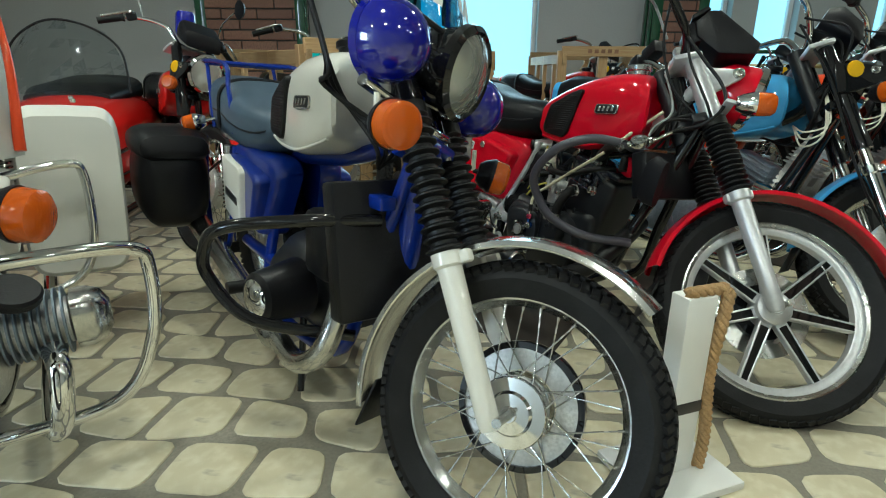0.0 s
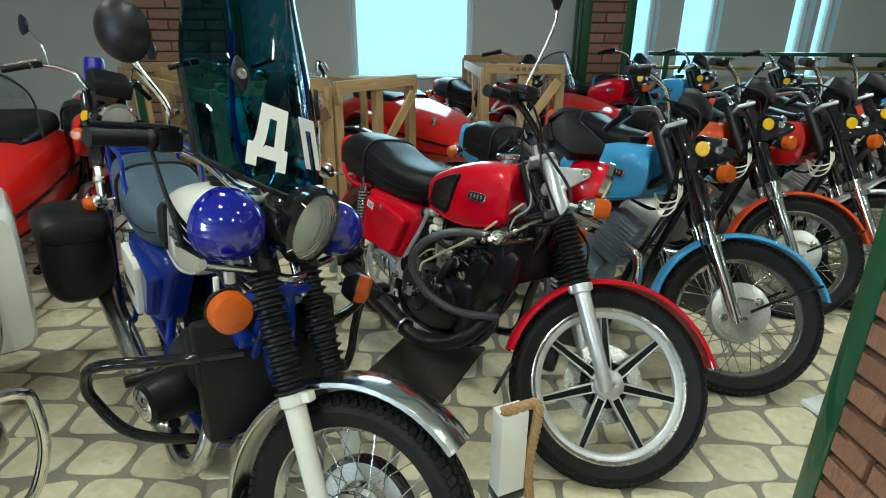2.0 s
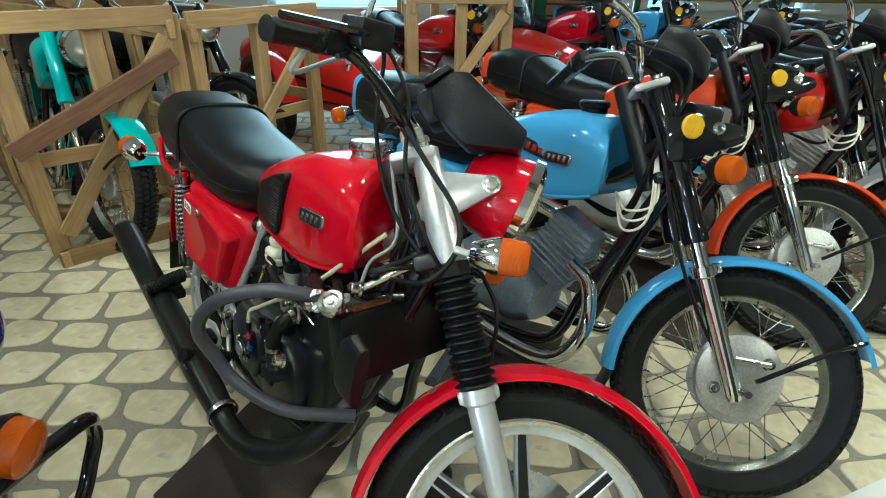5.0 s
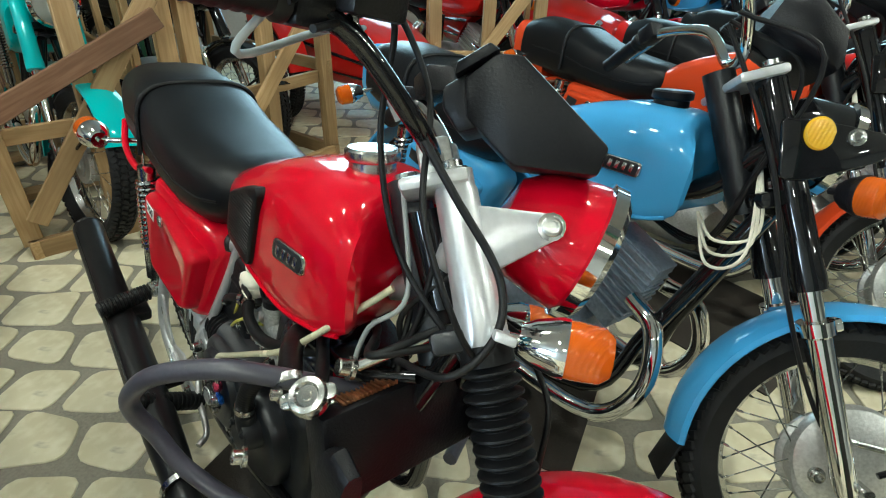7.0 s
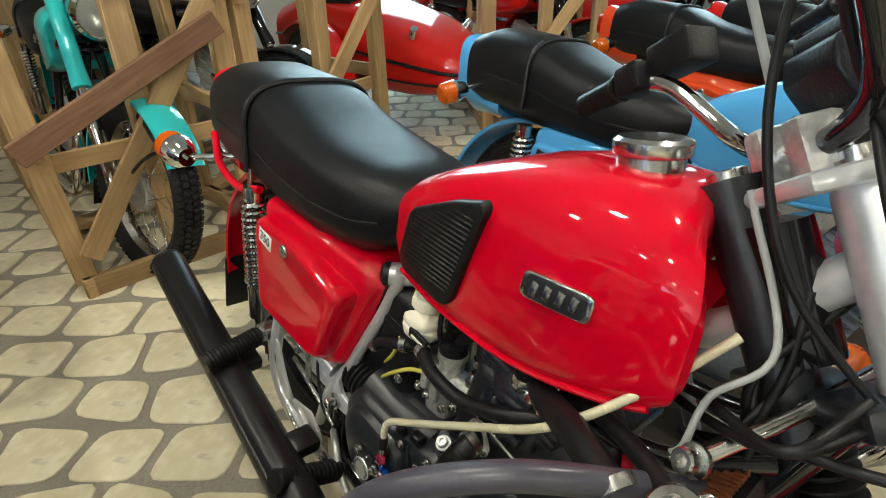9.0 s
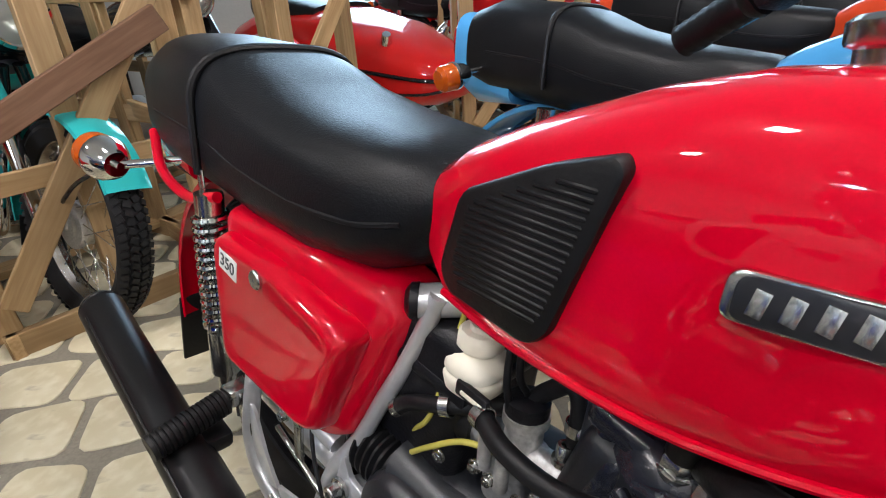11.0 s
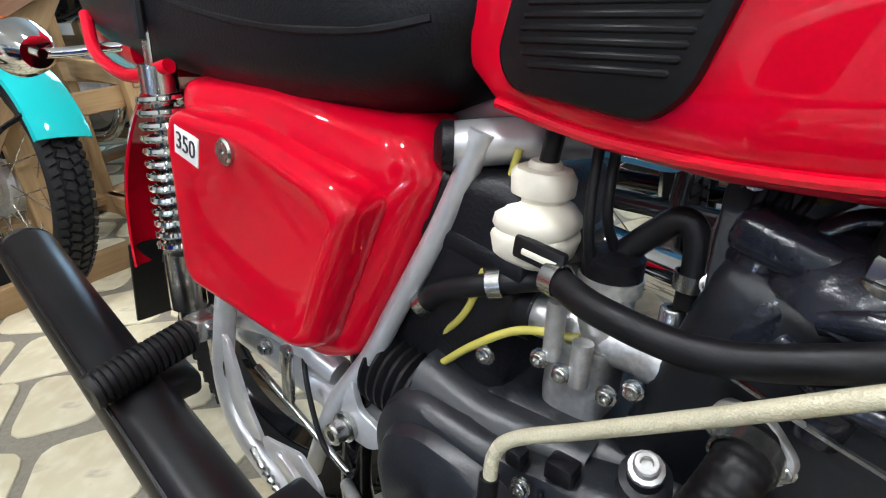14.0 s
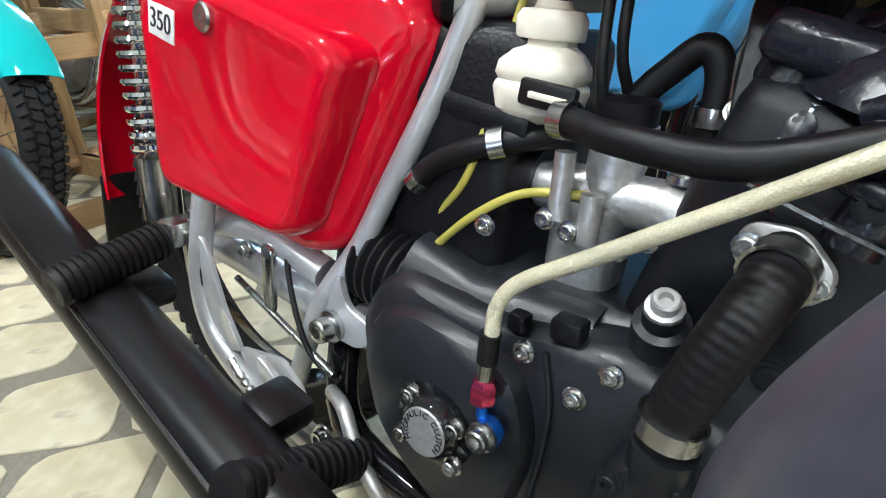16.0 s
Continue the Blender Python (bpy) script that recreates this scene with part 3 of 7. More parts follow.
    # front mudguard
    mg = S @ Matrix.Translation(hub0 + Vector((0, 0, dz)))
    fen = part("front_mudguard", arc_shell(R + (0.046 if guard else 0.026), 0.062, *(guard or (28, 180 if cast else 190))), fender, bike)
    fen.matrix_local = mg
    part("mud_flap", box((0.006, 0.10, 0.11), mg @ Matrix.Translation(((R + 0.02) * math.cos(radians(196)), 0, (R + 0.02) * math.sin(radians(196)))) @ Matrix.Rotation(radians(12), 4, "Y"), 0.002), M_RUBBER, bike)
    for s in (-1, 1):
        part("mudguard_clamp", box((0.075, 0.03, 0.026), S @ Matrix.Translation(fork_point(0.06, s * 0.083, 0.288 + dz)) @ Matrix.Rotation(-RAKE, 4, "Y"), 0.007), lo, bike)
        if not cast and stays:
            part("mudguard_stay", tube([mg @ Vector((0.02, s * 0.085, 0.03)), mg @ Vector((0.16, s * 0.08, 0.15)), mg @ Vector(((R + 0.02) * 0.75, s * 0.058, (R + 0.02) * 0.62))], 0.006, 8), M_BLACKP if lo is not M_WHITE else M_SILVER, bike)
    # headlamp
    hp, hd = S @ fork_point(lamp[0], 0, lamp[1]), (S.to_3x3() @ Vector((1, 0, -0.12)))
    if headlamp != "none":
        k = lamp[2] / 0.09
        hm = axis_to(hp, hd) @ Matrix.Scale(k, 4)
        shell = part("headlamp_shell", lathe([(0, -0.10), (0.05, -0.09), (0.078, -0.055), (0.088, 0.0), (0.09, 0.02), (0.084, 0.02), (0.062, -0.022), (0.022, -0.047), (0, -0.05)], 32, hm), headshell or M_BLACKP, bike)
        part("headlamp_rim", lathe([(0.086, 0.015), (0.097, 0.018), (0.097, 0.035), (0.086, 0.044), (0.080, 0.04)], 40, hm), M_CHROME if headlamp == "chrome" else M_BLACKP, shell, "headlamp rim")
        part("reflector", lathe([(0.0835, 0.022), (0.075, 0.004), (0.060, -0.018), (0.022, -0.043), (0.010, -0.045), (0.009, -0.015), (0, -0.012)], 36, hm), M_REFLECT, shell, "polished reflector")
        part("headlamp_glass", lathe([(0.086, 0.036), (0.06, 0.05), (0.03, 0.057), (0, 0.059)], 40, hm), M_HEADGLASS, shell, "ribbed headlamp glass")
    # handlebar
    if bars:
        hb = [S @ fork_point(f, y, u) for f, y, u in ((-0.14, -0.36, 0.92), (-0.06, -0.25, 0.94), (0.03, -0.12, 0.89), (0.035, -0.05, 0.80), (0.035, 0.05, 0.80), (0.03, 0.12, 0.89), (-0.06, 0.25, 0.94), (-0.14, 0.36, 0.92))]
        handle = part("handlebar", tube(hb, 0.011, 12), M_CHROME, bike)
        for e, o in ((0, 1), (-1, -2)):
            d = (hb[o] - hb[e]).normalized()
            part("handlebar_grip", lathe([(0, -0.004), (0.017, -0.002)] + [(0.0155 + 0.0018 * (i % 2), 0.004 + i * 0.006) for i in range(18)] + [(0.021, 0.114), (0.021, 0.12), (0, 0.12)], 14, axis_to(hb[e] - d * 0.005, d)), M_RUBBER, handle, "black rubber grip")
            sw = hb[e] + d * 0.15
            part("switch_housing", box((0.04, 0.04, 0.05), axis_to(sw, d), 0.008), M_PLASTIC, handle)
            fwd = S.to_3x3() @ AHEAD
            part("lever", tube([sw + fwd * 0.03, sw + fwd * 0.055 - d * 0.04, sw + fwd * 0.05 - d * 0.16], 0.006, 8), M_BLACKP if tank is M_RED else M_STEEL, handle)
    # rear body
    part("frame_backbone", tube([(0.93, 0, 0.83), (0.8, 0, 0.70), (0.45, 0, 0.63), (0.1, 0, 0.62), (-0.2, 0, 0.65)], 0.022, 10), fr, bike)
    for s in (-1, 1):
        part("frame_downtube", tube([(0.97, s * 0.02, 0.72), (0.86, s * 0.07, 0.40), (0.76, s * 0.10, 0.19), (0.35, s * 0.12, 0.17), (0.28, s * 0.10, 0.30), (0.31, s * 0.06, 0.58)], 0.017, 10), M_BLACKP if fr is M_SILVER else fr, bike)
        part("swingarm", tube([(0.36, s * 0.10, 0.30), (0.0, s * 0.085, R)], 0.02, 10), fr, bike)
        sp = [(0.0, 0.30), (0.026, 0.30)]
        sh = axis_to((-0.005, s * 0.135, R), (0.02, 0, 1))
        part("shock_absorber", lathe([(0, 0.0), (0.014, 0.0), (0.014, 0.03), (0.022, 0.035), (0.022, 0.11), (0.012, 0.115), (0.012, 0.30), (0.02, 0.30), (0.02, 0.33), (0, 0.33)], 16, sh), M_DCHROME, bike)
        coil = [sh @ Vector((0.024 * math.cos(a), 0.024 * math.sin(a), 0.115 + 0.185 * a / (2 * math.pi * 13))) for a in [i * math.pi / 5 for i in range(131)]]
        part("shock_spring", tube(coil, 0.0042, 6, 1), M_CHROME, bike)
    # rear mudguard, lamp
    part("rear_mudguard", arc_shell(R + 0.045, 0.075, 50, 185), fender if fender is not M_CHROMEF else frame, bike).matrix_local = Matrix.Translation((0, 0, R))
    part("rear_flap", box((0.008, 0.15, 0.16), Matrix.Translation((-R - 0.05, 0, R - 0.07)) @ Matrix.Rotation(radians(8), 4, "Y"), 0.003), M_RUBBER, bike)
    tail = part("tail_fairing", loft([(-0.335, 0.68, 0.80, 0.055, 3.5), (-0.315, 0.64, 0.815, 0.085, 3.5), (-0.24, 0.605, 0.79, 0.105, 3.5), (-0.12, 0.615, 0.70, 0.112, 3.5)], 24), tank, bike)
    part("tail_lamp", loft([(-0.358, 0.705, 0.785, 0.045, 4), (-0.33, 0.695, 0.79, 0.056, 4)], 20), M_REDLENS, tail, "red tail lamp")
    for s in (-1, 1):
        if cast:
            part("indicator_stem", tube([(-0.15, s * 0.10, 0.655), (-0.20, s * 0.15, 0.645), (-0.222, s * 0.178, 0.642)], 0.007, 10), M_CHROME, bike)
            indicator(bike, (-0.205, s * 0.182, 0.642), (-1, s * 0.12, 0.10), 0.012, True, 0.036, None, 1.15)
        else:
            indicator(bike, (-0.19, s * 0.09, 0.70), (-0.25, s * 1, -0.25), 0.07)
    # seat
    r = seat_rise
    secs = [(-0.27, 0.66 + r, 0.78 + r, 0.085, 3), (-0.25, 0.645 + r, 0.825 + r, 0.115, 3), (-0.18, 0.632 + r, 0.845 + r, 0.128, 3.2), (-0.05, 0.622 + r, 0.838 + r, 0.135, 3.2), (0.02, 0.617 + r, 0.825 + r, 0.138, 3.2),
            (0.10, 0.610 + r, 0.795 + r, 0.14, 3.2), (0.22, 0.604 + r, 0.772 + r, 0.14, 3.2), (0.32, 0.610 + r, 0.763 + r, 0.128, 3.0), (0.375, 0.632 + r, 0.758 + r, 0.11, 2.6), (0.41, 0.68 + r, 0.74 + r, 0.085, 2.4)]
    se = part("seat", loft(secs, 36), st, bike, "dark vinyl dual seat", m=Matrix.Translation((seat_shift, 0, 0)))
    strap = []
    for j in range(25):
        a = math.pi * j / 24
        k = (math.copysign(abs(math.cos(a)) ** (2 / 3.2), math.cos(a)), abs(math.sin(a)) ** (2 / 3.2))
        strap.append((-0.012, 0.1405 * k[0], 0.735 + r + 0.097 * k[1] - (0.07 if j in (0, 24) else 0)))
    part("seat_strap", tube(strap, 0.006, 8, 1), M_RUBBER, se)
    part("seat_piping", tube([(x, -w * 0.985, lo + (hi - lo) * 0.46) for x, lo, hi, w, p in secs[2:9]], 0.0035, 6), M_RUBBER, se)
    # tank
    tk = part("fuel_tank", tank_mesh(), tank, bike, "rounded painted fuel tank", m=Matrix.Translation(tank_shift))
    for s in (-1, 1):
        part("tank_seam", tube([(x, s * w * 0.952, lo + 0.065 * (hi - lo)) for x, lo, hi, w, p in TANK[2:10]], 0.0042, 8, 3), tank, tk)
    capm = axis_to((0.715, 0, 0.868), (-0.12, 0, 1))
    capo = part("fuel_cap", lathe([(0, -0.01), (0.036, -0.01), (0.036, 0.004), (0.041, 0.006)] + [(0.042, 0.008), (0.042, 0.02), (0.037, 0.024), (0, 0.024)], 24, capm), M_DCHROME if tank is M_RED else M_PLASTIC, tk, "round screw fuel cap")
    for s in (-1, 1):
        if badge:
            yb = 0.1285
            bm_ = round_outline([(-0.045, -0.014), (0.042, -0.017), (0.045, 0.014), (-0.042, 0.017)], 0.010)
            mb = dir_side((0.718, s * (yb + 0.003), 0.742), (0.05, s, 0.12)) @ Matrix.Rotation(radians(4), 4, "Z")
            b = part("tank_badge", plate(bm_, 0.006, mb, 0.003), M_DCHROME, tk, "silver-rimmed black badge")
            part("badge_field", plate([p * 0.86 for p in bm_], 0.0072, mb, 0.001), M_GREYBADGE, b)
            for i in range(4):
                part("badge_bar", box((0.0085, 0.016, 0.0015), mb @ Matrix.Translation((-0.024 + 0.016 * i, 0, 0.0078)) @ Matrix.Rotation(radians(-14), 4, "Z"), 0.0004), M_DCHROME, b)
        if knee:
            km = Matrix(((1, 0, 0, 0), (s * 0.10, 0, s, s * (0.094 - 0.10 * 0.42)), (0, 1, 0, 0), (0, 0, 0, 1)))
            ko = round_outline([(0.456, 0.745), (0.545, 0.786), (0.598, 0.802), (0.606, 0.792), (0.562, 0.655), (0.542, 0.637), (0.445, 0.648), (0.434, 0.668)], 0.014, 4)
            pad = part("knee_pad", plate(ko, 0.020, km, 0.006), M_RUBBER, tk, "ribbed black rubber knee pad")
            mid = sum(ko, Vector((0, 0))) / len(ko)
            inner = [mid + (p - mid) * 0.80 for p in ko]
            for i in range(17):
                z = 0.664 + i * 0.0070
                cut = [p.x + (q.x - p.x) * (z - p.y) / (q.y - p.y) for p, q in zip(inner, inner[1:] + inner[:1]) if (p.y - z) * (q.y - z) < 0]
                if len(cut) > 1 and max(cut) - min(cut) > 0.012:
                    part("rib", box((max(cut) - min(cut), 0.0046, 0.0034), km @ Matrix.Translation(((max(cut) + min(cut)) / 2, z, 0.0196)), 0.0014, 1), M_RUBBER, pad)
    # side covers
    if side_cover:
        for s in (-1, 1):
            base_m = Matrix.Translation((0, s * 0.085, 0)) @ (SIDE if s < 0 else Matrix(((1, 0, 0, 0), (0, 0, 1, 0), (0, 1, 0, 0), (0, 0, 0, 1))))
            bmp = cover_mesh(base_m)
            cov = part("side_cover", bmp, side_cover, bike, "painted steel side cover")
            if s < 0:
                part("cover_lock", lathe([(0, 0), (0.013, 0), (0.013, 0.004), (0.011, 0.006), (0.003, 0.006), (0.003, 0.004), (0, 0.004)], 20, axis_to((0.168, -0.156, 0.572), (0, -1, 0))), M_STEEL, cov, "round key lock")
                lb = dir_side((0.090, -0.1565, 0.566), (0, -1, 0)) @ Matrix.Rotation(radians(-13), 4, "Z")
                p = part("number_plate", box((0.047, 0.031, 0.002), lb, 0.0006), M_CARD if tank is M_RED else M_GREYBADGE, cov)
                if tank is M_RED:
                    lettering("350", 0.026, lb @ Matrix.Translation((0, 0, 0.0012)), M_GREYBADGE, p, "lettering")
    return bike, S


M_HEADGLASS = ribbed_glass("headlamp_glass")
M_REFLECT = surface("lamp_reflector", (0.85, 0.85, 0.80), 0.3, 1.0, 0.1)
M_CHROMEF = surface("polished_steel_mudguard", (0.68, 0.68, 0.66), 0.16, 1.0, 0.08, 0.1)
TANK = [(0.385, 0.67, 0.735, 0.05, 2.4), (0.395, 0.650, 0.757, 0.088, 2.8), (0.43, 0.628, 0.778, 0.106, 3.2), (0.50, 0.612, 0.810, 0.114, 3.4), (0.58, 0.605, 0.839, 0.121, 3.4), (0.65, 0.607, 0.857, 0.128, 3.3),
        (0.71, 0.617, 0.863, 0.131, 3.1), (0.76, 0.630, 0.863, 0.131, 3.0), (0.80, 0.642, 0.859, 0.129, 2.9), (0.832, 0.656, 0.850, 0.125, 2.8), (0.850, 0.668, 0.838, 0.120, 2.7), (0.862, 0.684, 0.815, 0.110, 2.6), (0.868, 0.702, 0.790, 0.095, 2.5)]


def at(x, y, yaw, lean, z=0.0):
    return pose(x, y, z, 0, 0, yaw) @ pose(0, 0, 0, -lean, 0, 0)


# ---------------------------------------------------------------- the room
WALL_Y = 6.6
X0, X1, Y0 = -5.0, 12.0, -3.5
floor = part("floor", box((X1 - X0, WALL_Y - Y0 + 0.4, 0.1), pose((X0 + X1) / 2, (WALL_Y + Y0) / 2, -0.0535), 0.0), M_GROUT)
tagged(floor, "floor with irregular pale cobbles in beige grout", "floor", kind="structure")
ceiling = part("ceiling", box((X1 - X0 + 0.4, WALL_Y - Y0 + 0.6, 0.1), pose((X0 + X1) / 2, (WALL_Y + Y0) / 2, ROOM_TOP + 0.05), 0.0), M_CEIL)
tagged(ceiling, "plain light ceiling", "ceiling", kind="structure")

WINDOWS = [(-0.30, 1.05, 0.79, 2.5), (2.85, 3.18, 0.79, 2.5), (3.46, 3.92, 0.79, 2.5), (4.77, 5.02, 0.79, 2.5), (5.08, 5.32, 0.79, 2.5)]


WEST_WINDOWS = [(-3.35, -2.05, 0.79, 2.5)]


def wall_with_windows(openings, start, end, place):
    """A wall with openings along one axis; place(a, b, lo, hi) gives the size and pose of a piece."""
    bm, at_ = bmesh.new(), start
    for a, b, lo, hi in openings:
        for piece in ((at_, a, 0, ROOM_TOP), (a, b, 0, lo), (a, b, hi, ROOM_TOP)):
            size, m = place(*piece)
            add_box(bm, size, m)
        at_ = b
    size, m = place(at_, end, 0, ROOM_TOP)
    add_box(bm, size, m)
    return bm


def north_piece(a, b, lo, hi):
    return (b - a, 0.3, hi - lo), pose((a + b) / 2, WALL_Y + 0.15, (lo + hi) / 2)


def west_piece(a, b, lo, hi):
    return (0.3, b - a, hi - lo), pose(X0 - 0.15, (a + b) / 2, (lo + hi) / 2)


tagged(part("wall_north", wall_with_windows(WINDOWS, X0, X1, north_piece), M_WALL, smooth=False), "grey plastered wall with tall windows", "wall", kind="structure")
tagged(part("wall_west", wall_with_windows(WEST_WINDOWS, Y0, WALL_Y, west_piece), M_WALL, smooth=False), "grey plastered wall with tall windows", "wall", kind="structure")
for nm, size, m in (("wall_south", (X1 - X0, 0.2, ROOM_TOP), pose((X0 + X1) / 2, Y0 - 0.1, ROOM_TOP / 2)), ("wall_east", (0.2, WALL_Y - Y0, ROOM_TOP), pose(X1 + 0.1, (WALL_Y + Y0) / 2, ROOM_TOP / 2))):
    tagged(part(nm, box(size, m, 0.0), M_WALL), "grey plastered wall", "wall", kind="structure")


def window(number, width, lo, hi, m, power, color):
    """A window in the xz plane of m, which looks along m's -y into the room."""
    w = part("window_%d" % number, box((width, 0.012, hi - lo), m @ pose(0, 0.2, (lo + hi) / 2), 0.0), M_WINDOW)
    tagged(w, "bright window with a pale blue drawn blind", "window", kind="structure")
    for sx in (-1, 1):
        part("window_frame", box((0.05, 0.06, hi - lo), m @ pose(sx * (width / 2 - 0.025), 0.16, (lo + hi) / 2), 0.006), M_CARD, w)
    part("window_sill", box((width + 0.1, 0.22, 0.03), m @ pose(0, 0.06, lo - 0.014), 0.008), M_CARD, w)
    area("window_light", m @ pose(0, -0.02, (lo + hi) / 2, -90, 0, 0), width, hi - lo, power * width, color)


for i, (a, b, lo, hi) in enumerate(WINDOWS):
    window(i + 1, b - a, lo, hi, pose((a + b) / 2, WALL_Y, 0), 30, (0.62, 0.88, 1.0))
for i, (a, b, lo, hi) in enumerate(WEST_WINDOWS):
    window(i + 6, b - a, lo, hi, pose(X0, (a + b) / 2, 0, 0, 0, 90), WEST_POWER, (0.72, 0.84, 1.0))


def pillar(name, x0, x1, y0, y1, faces, course=0.105, length=0.38, top=ROOM_TOP, bricks=True, trim=0.10):
    core = part(name, box((x1 - x0 - 0.02, y1 - y0 - 0.02, top), pose((x0 + x1) / 2, (y0 + y1) / 2, top / 2), 0.0), M_MORTAR)
    tagged(core, "brick pillar with dark green steel corner angles", "pillar", kind="structure")
    for x, y, dx, dy in ((x0, y0, 1, 1), (x1, y0, -1, 1), (x0, y1, 1, -1)):
        bm = bmesh.new()
        add_box(bm, (trim, 0.012, top), pose(x + dx * trim / 2, y - dy * 0.008, top / 2), 0.003)
        add_box(bm, (0.012, trim, top), pose(x - dx * 0.008, y + dy * trim / 2, top / 2), 0.003)
        part("corner_angle", bm, M_GREEN, core, "dark green painted steel angle")
    me = None
    for k in range(int(top / course)):
        z = (k + 0.5) * course
        for face in faces:
            lo, hi = (x0 + trim * 0.8, x1 - trim * 0.8) if face == "y" else (y0 + trim * 0.8, y1 - trim * 0.8)
            p = lo - (length / 2 if k % 2 else 0)
            while p < hi:
                a, b = max(lo, p), min(hi, p + length - 0.014)
                if b - a > 0.03:
                    if me is None:
                        me = part("brick", box((1, 0.03, course - 0.014), None, 0.004, 1), M_BRICK, core)
                        first = True
                    sc = Matrix.Diagonal((b - a, 1, 1, 1))
                    mm = pose((a + b) / 2, y0 + 0.006, z) @ sc if face == "y" else pose(x0 + 0.006, (a + b) / 2, z, 0, 0, 90) @ sc
                    if first:
                        me.matrix_local, first = mm, False
                    else:
                        share("brick", me, core, mm)
                p += length
    return core


pillar("pillar_west", -2.62, -1.47, 6.35, 6.6, ("y",))
pillar("pillar_east", 2.22, 2.8, 6.35, 6.6, ("y",))
pillar("pillar_near", 1.335, 1.80, 0.58, 1.05, ("y", "x"), 0.077, 0.26, ROOM_TOP, True, 0.06)

for x, y in LAMPS:
    lp = thing("ceiling_light", pose(x, y, ROOM_TOP), "square warm white ceiling light", "ceiling light", "ceiling lights")
    part("frame", box((0.24, 0.24, 0.04), pose(0, 0, -0.02), 0.006), M_CARD, lp)
    part("diffuser", box((0.20, 0.20, 0.012), pose(0, 0, -0.046), 0.004), M_LAMP, lp)
    area("ceiling_lamp", pose(x, y, ROOM_TOP - 0.06), 0.18, 0.18, POWER, (0.95, 0.95, 0.83))


# floor stones
def stones():
    px, py, turn = 0.205, 0.184, radians(-4)
    near, far = [], []
    for j in range(-19, 40):
        for i in range(-26, 36):
            sh = 0.5 * px * (j % 2)
            a, b = i * px + sh, (i + 1) * px + sh
            ra, rb = random.Random(i * 31 + j * 1237), random.Random((i + 1) * 31 + j * 1237)
            ja, jb = ra.uniform(-0.022, 0.022), rb.uniform(-0.022, 0.022)
            sa, sb = ra.uniform(-0.014, 0.014), rb.uniform(-0.014, 0.014)
            def row_y(x, k):
                return k * py + 0.016 * math.sin(x * 9.0 + k * 2.1) + 0.012 * math.sin(x * 21.0 + k * 4.7)
            g = 0.0115
            q = [(a + ja + sa + g, row_y(a, j) + g), (b + jb + sb - g, row_y(b, j) + g), (b + jb - sb - g, row_y(b, j + 1) - g), (a + ja - sa + g, row_y(a, j + 1) - g)]
            c, s = math.cos(turn), math.sin(turn)
            q = [(x * c - y * s, x * s + y * c) for x, y in q]
            x, y = sum(p[0] for p in q) / 4, sum(p[1] for p in q) / 4
            if not (-4.8 < x < 7.2 and -3.3 < y < 6.4):
                continue
            (near if (-1.3 < x < 2.2 and 0.75 < y < 3.3) else far).append((q, x, y))
    for q, x, y in near[:]:
        out = round_outline([(p[0] - x, p[1] - y) for p in q], 0.042, 3)
        bm = plate(out, 0.0045, None, 0.003)
        ob = part("stone", bm, M_STONE, floor, smooth=False)
        ob.matrix_local = pose(x, y, -0.0035)
    bm = bmesh.new()
    for q, x, y in far:
        add_plate(bm, round_outline(q, 0.042, 3), 0.0045, Matrix.Translation((0, 0, -0.0035)), 0.003)
    tagged(part("stones", bm, M_STONE, floor, smooth=False), kind="stuff")


# ---------------------------------------------------------------- the row of motorcycles
red, S_RED = motorcycle(at(0.124, 2.399, -54.5, 8), "red motorcycle with black seat and silver cast wheels", M_RED, M_RED, gaiter=True, cast=True, upper=M_SILVER, frame=M_SILVER, side_cover=M_RED, headshell=M_RED, headlamp="chrome", steer=48, knob=0.004, bars=False, lamp=(0.202, 0.628, 0.094), top=0.728, front=(1.213, -0.057, 0.243, 5.5, -3))
white, S_WHITE = motorcycle(at(-0.637, 1.914, -54.5, 4), "white and blue patrol motorcycle with tinted windscreen", M_WHITE, M_CHROMEF, seat=M_SEATBLUE, frame=M_POLICE, lower=M_WHITE, upper=M_BLACKP, disc=True, hub=0.07, fork_hub=M_CHROME, side_cover=M_POLICE, steer=32, R=0.288, lamp=(0.13, 0.66, 0.092), bars=False, stays=False, boot=0.58, front=(1.185, 0.005, 0.248, 0, 0), tank_shift=(-0.085, 0, 0.045), seat_shift=-0.08, guard=(52, 197))
blue, S_BLUE = motorcycle(at(0.738, 2.733, -54.5, 8), "light blue motorcycle with black seat and spoked wheels", M_BLUE, M_BLUE, gaiter=False, lower=M_CHROME, hub=0.10, R=0.298, side_cover=M_BLUE, steer=40, lamp=(0.14, 0.60, 0.09), headlamp="chrome", knee=False)
orange, S_OR = motorcycle(at(1.36, 3.30, -54.5, 8), "orange motorcycle with black seat and spoked wheels", M_ORANGE, M_ORANGE, gaiter=False, lower=M_CHROME, hub=0.10, R=0.298, side_cover=M_ORANGE, steer=40, lamp=(0.14, 0.60, 0.09), headlamp="chrome", knee=False)
ROW = [(blue, S_BLUE), (orange, S_OR)]
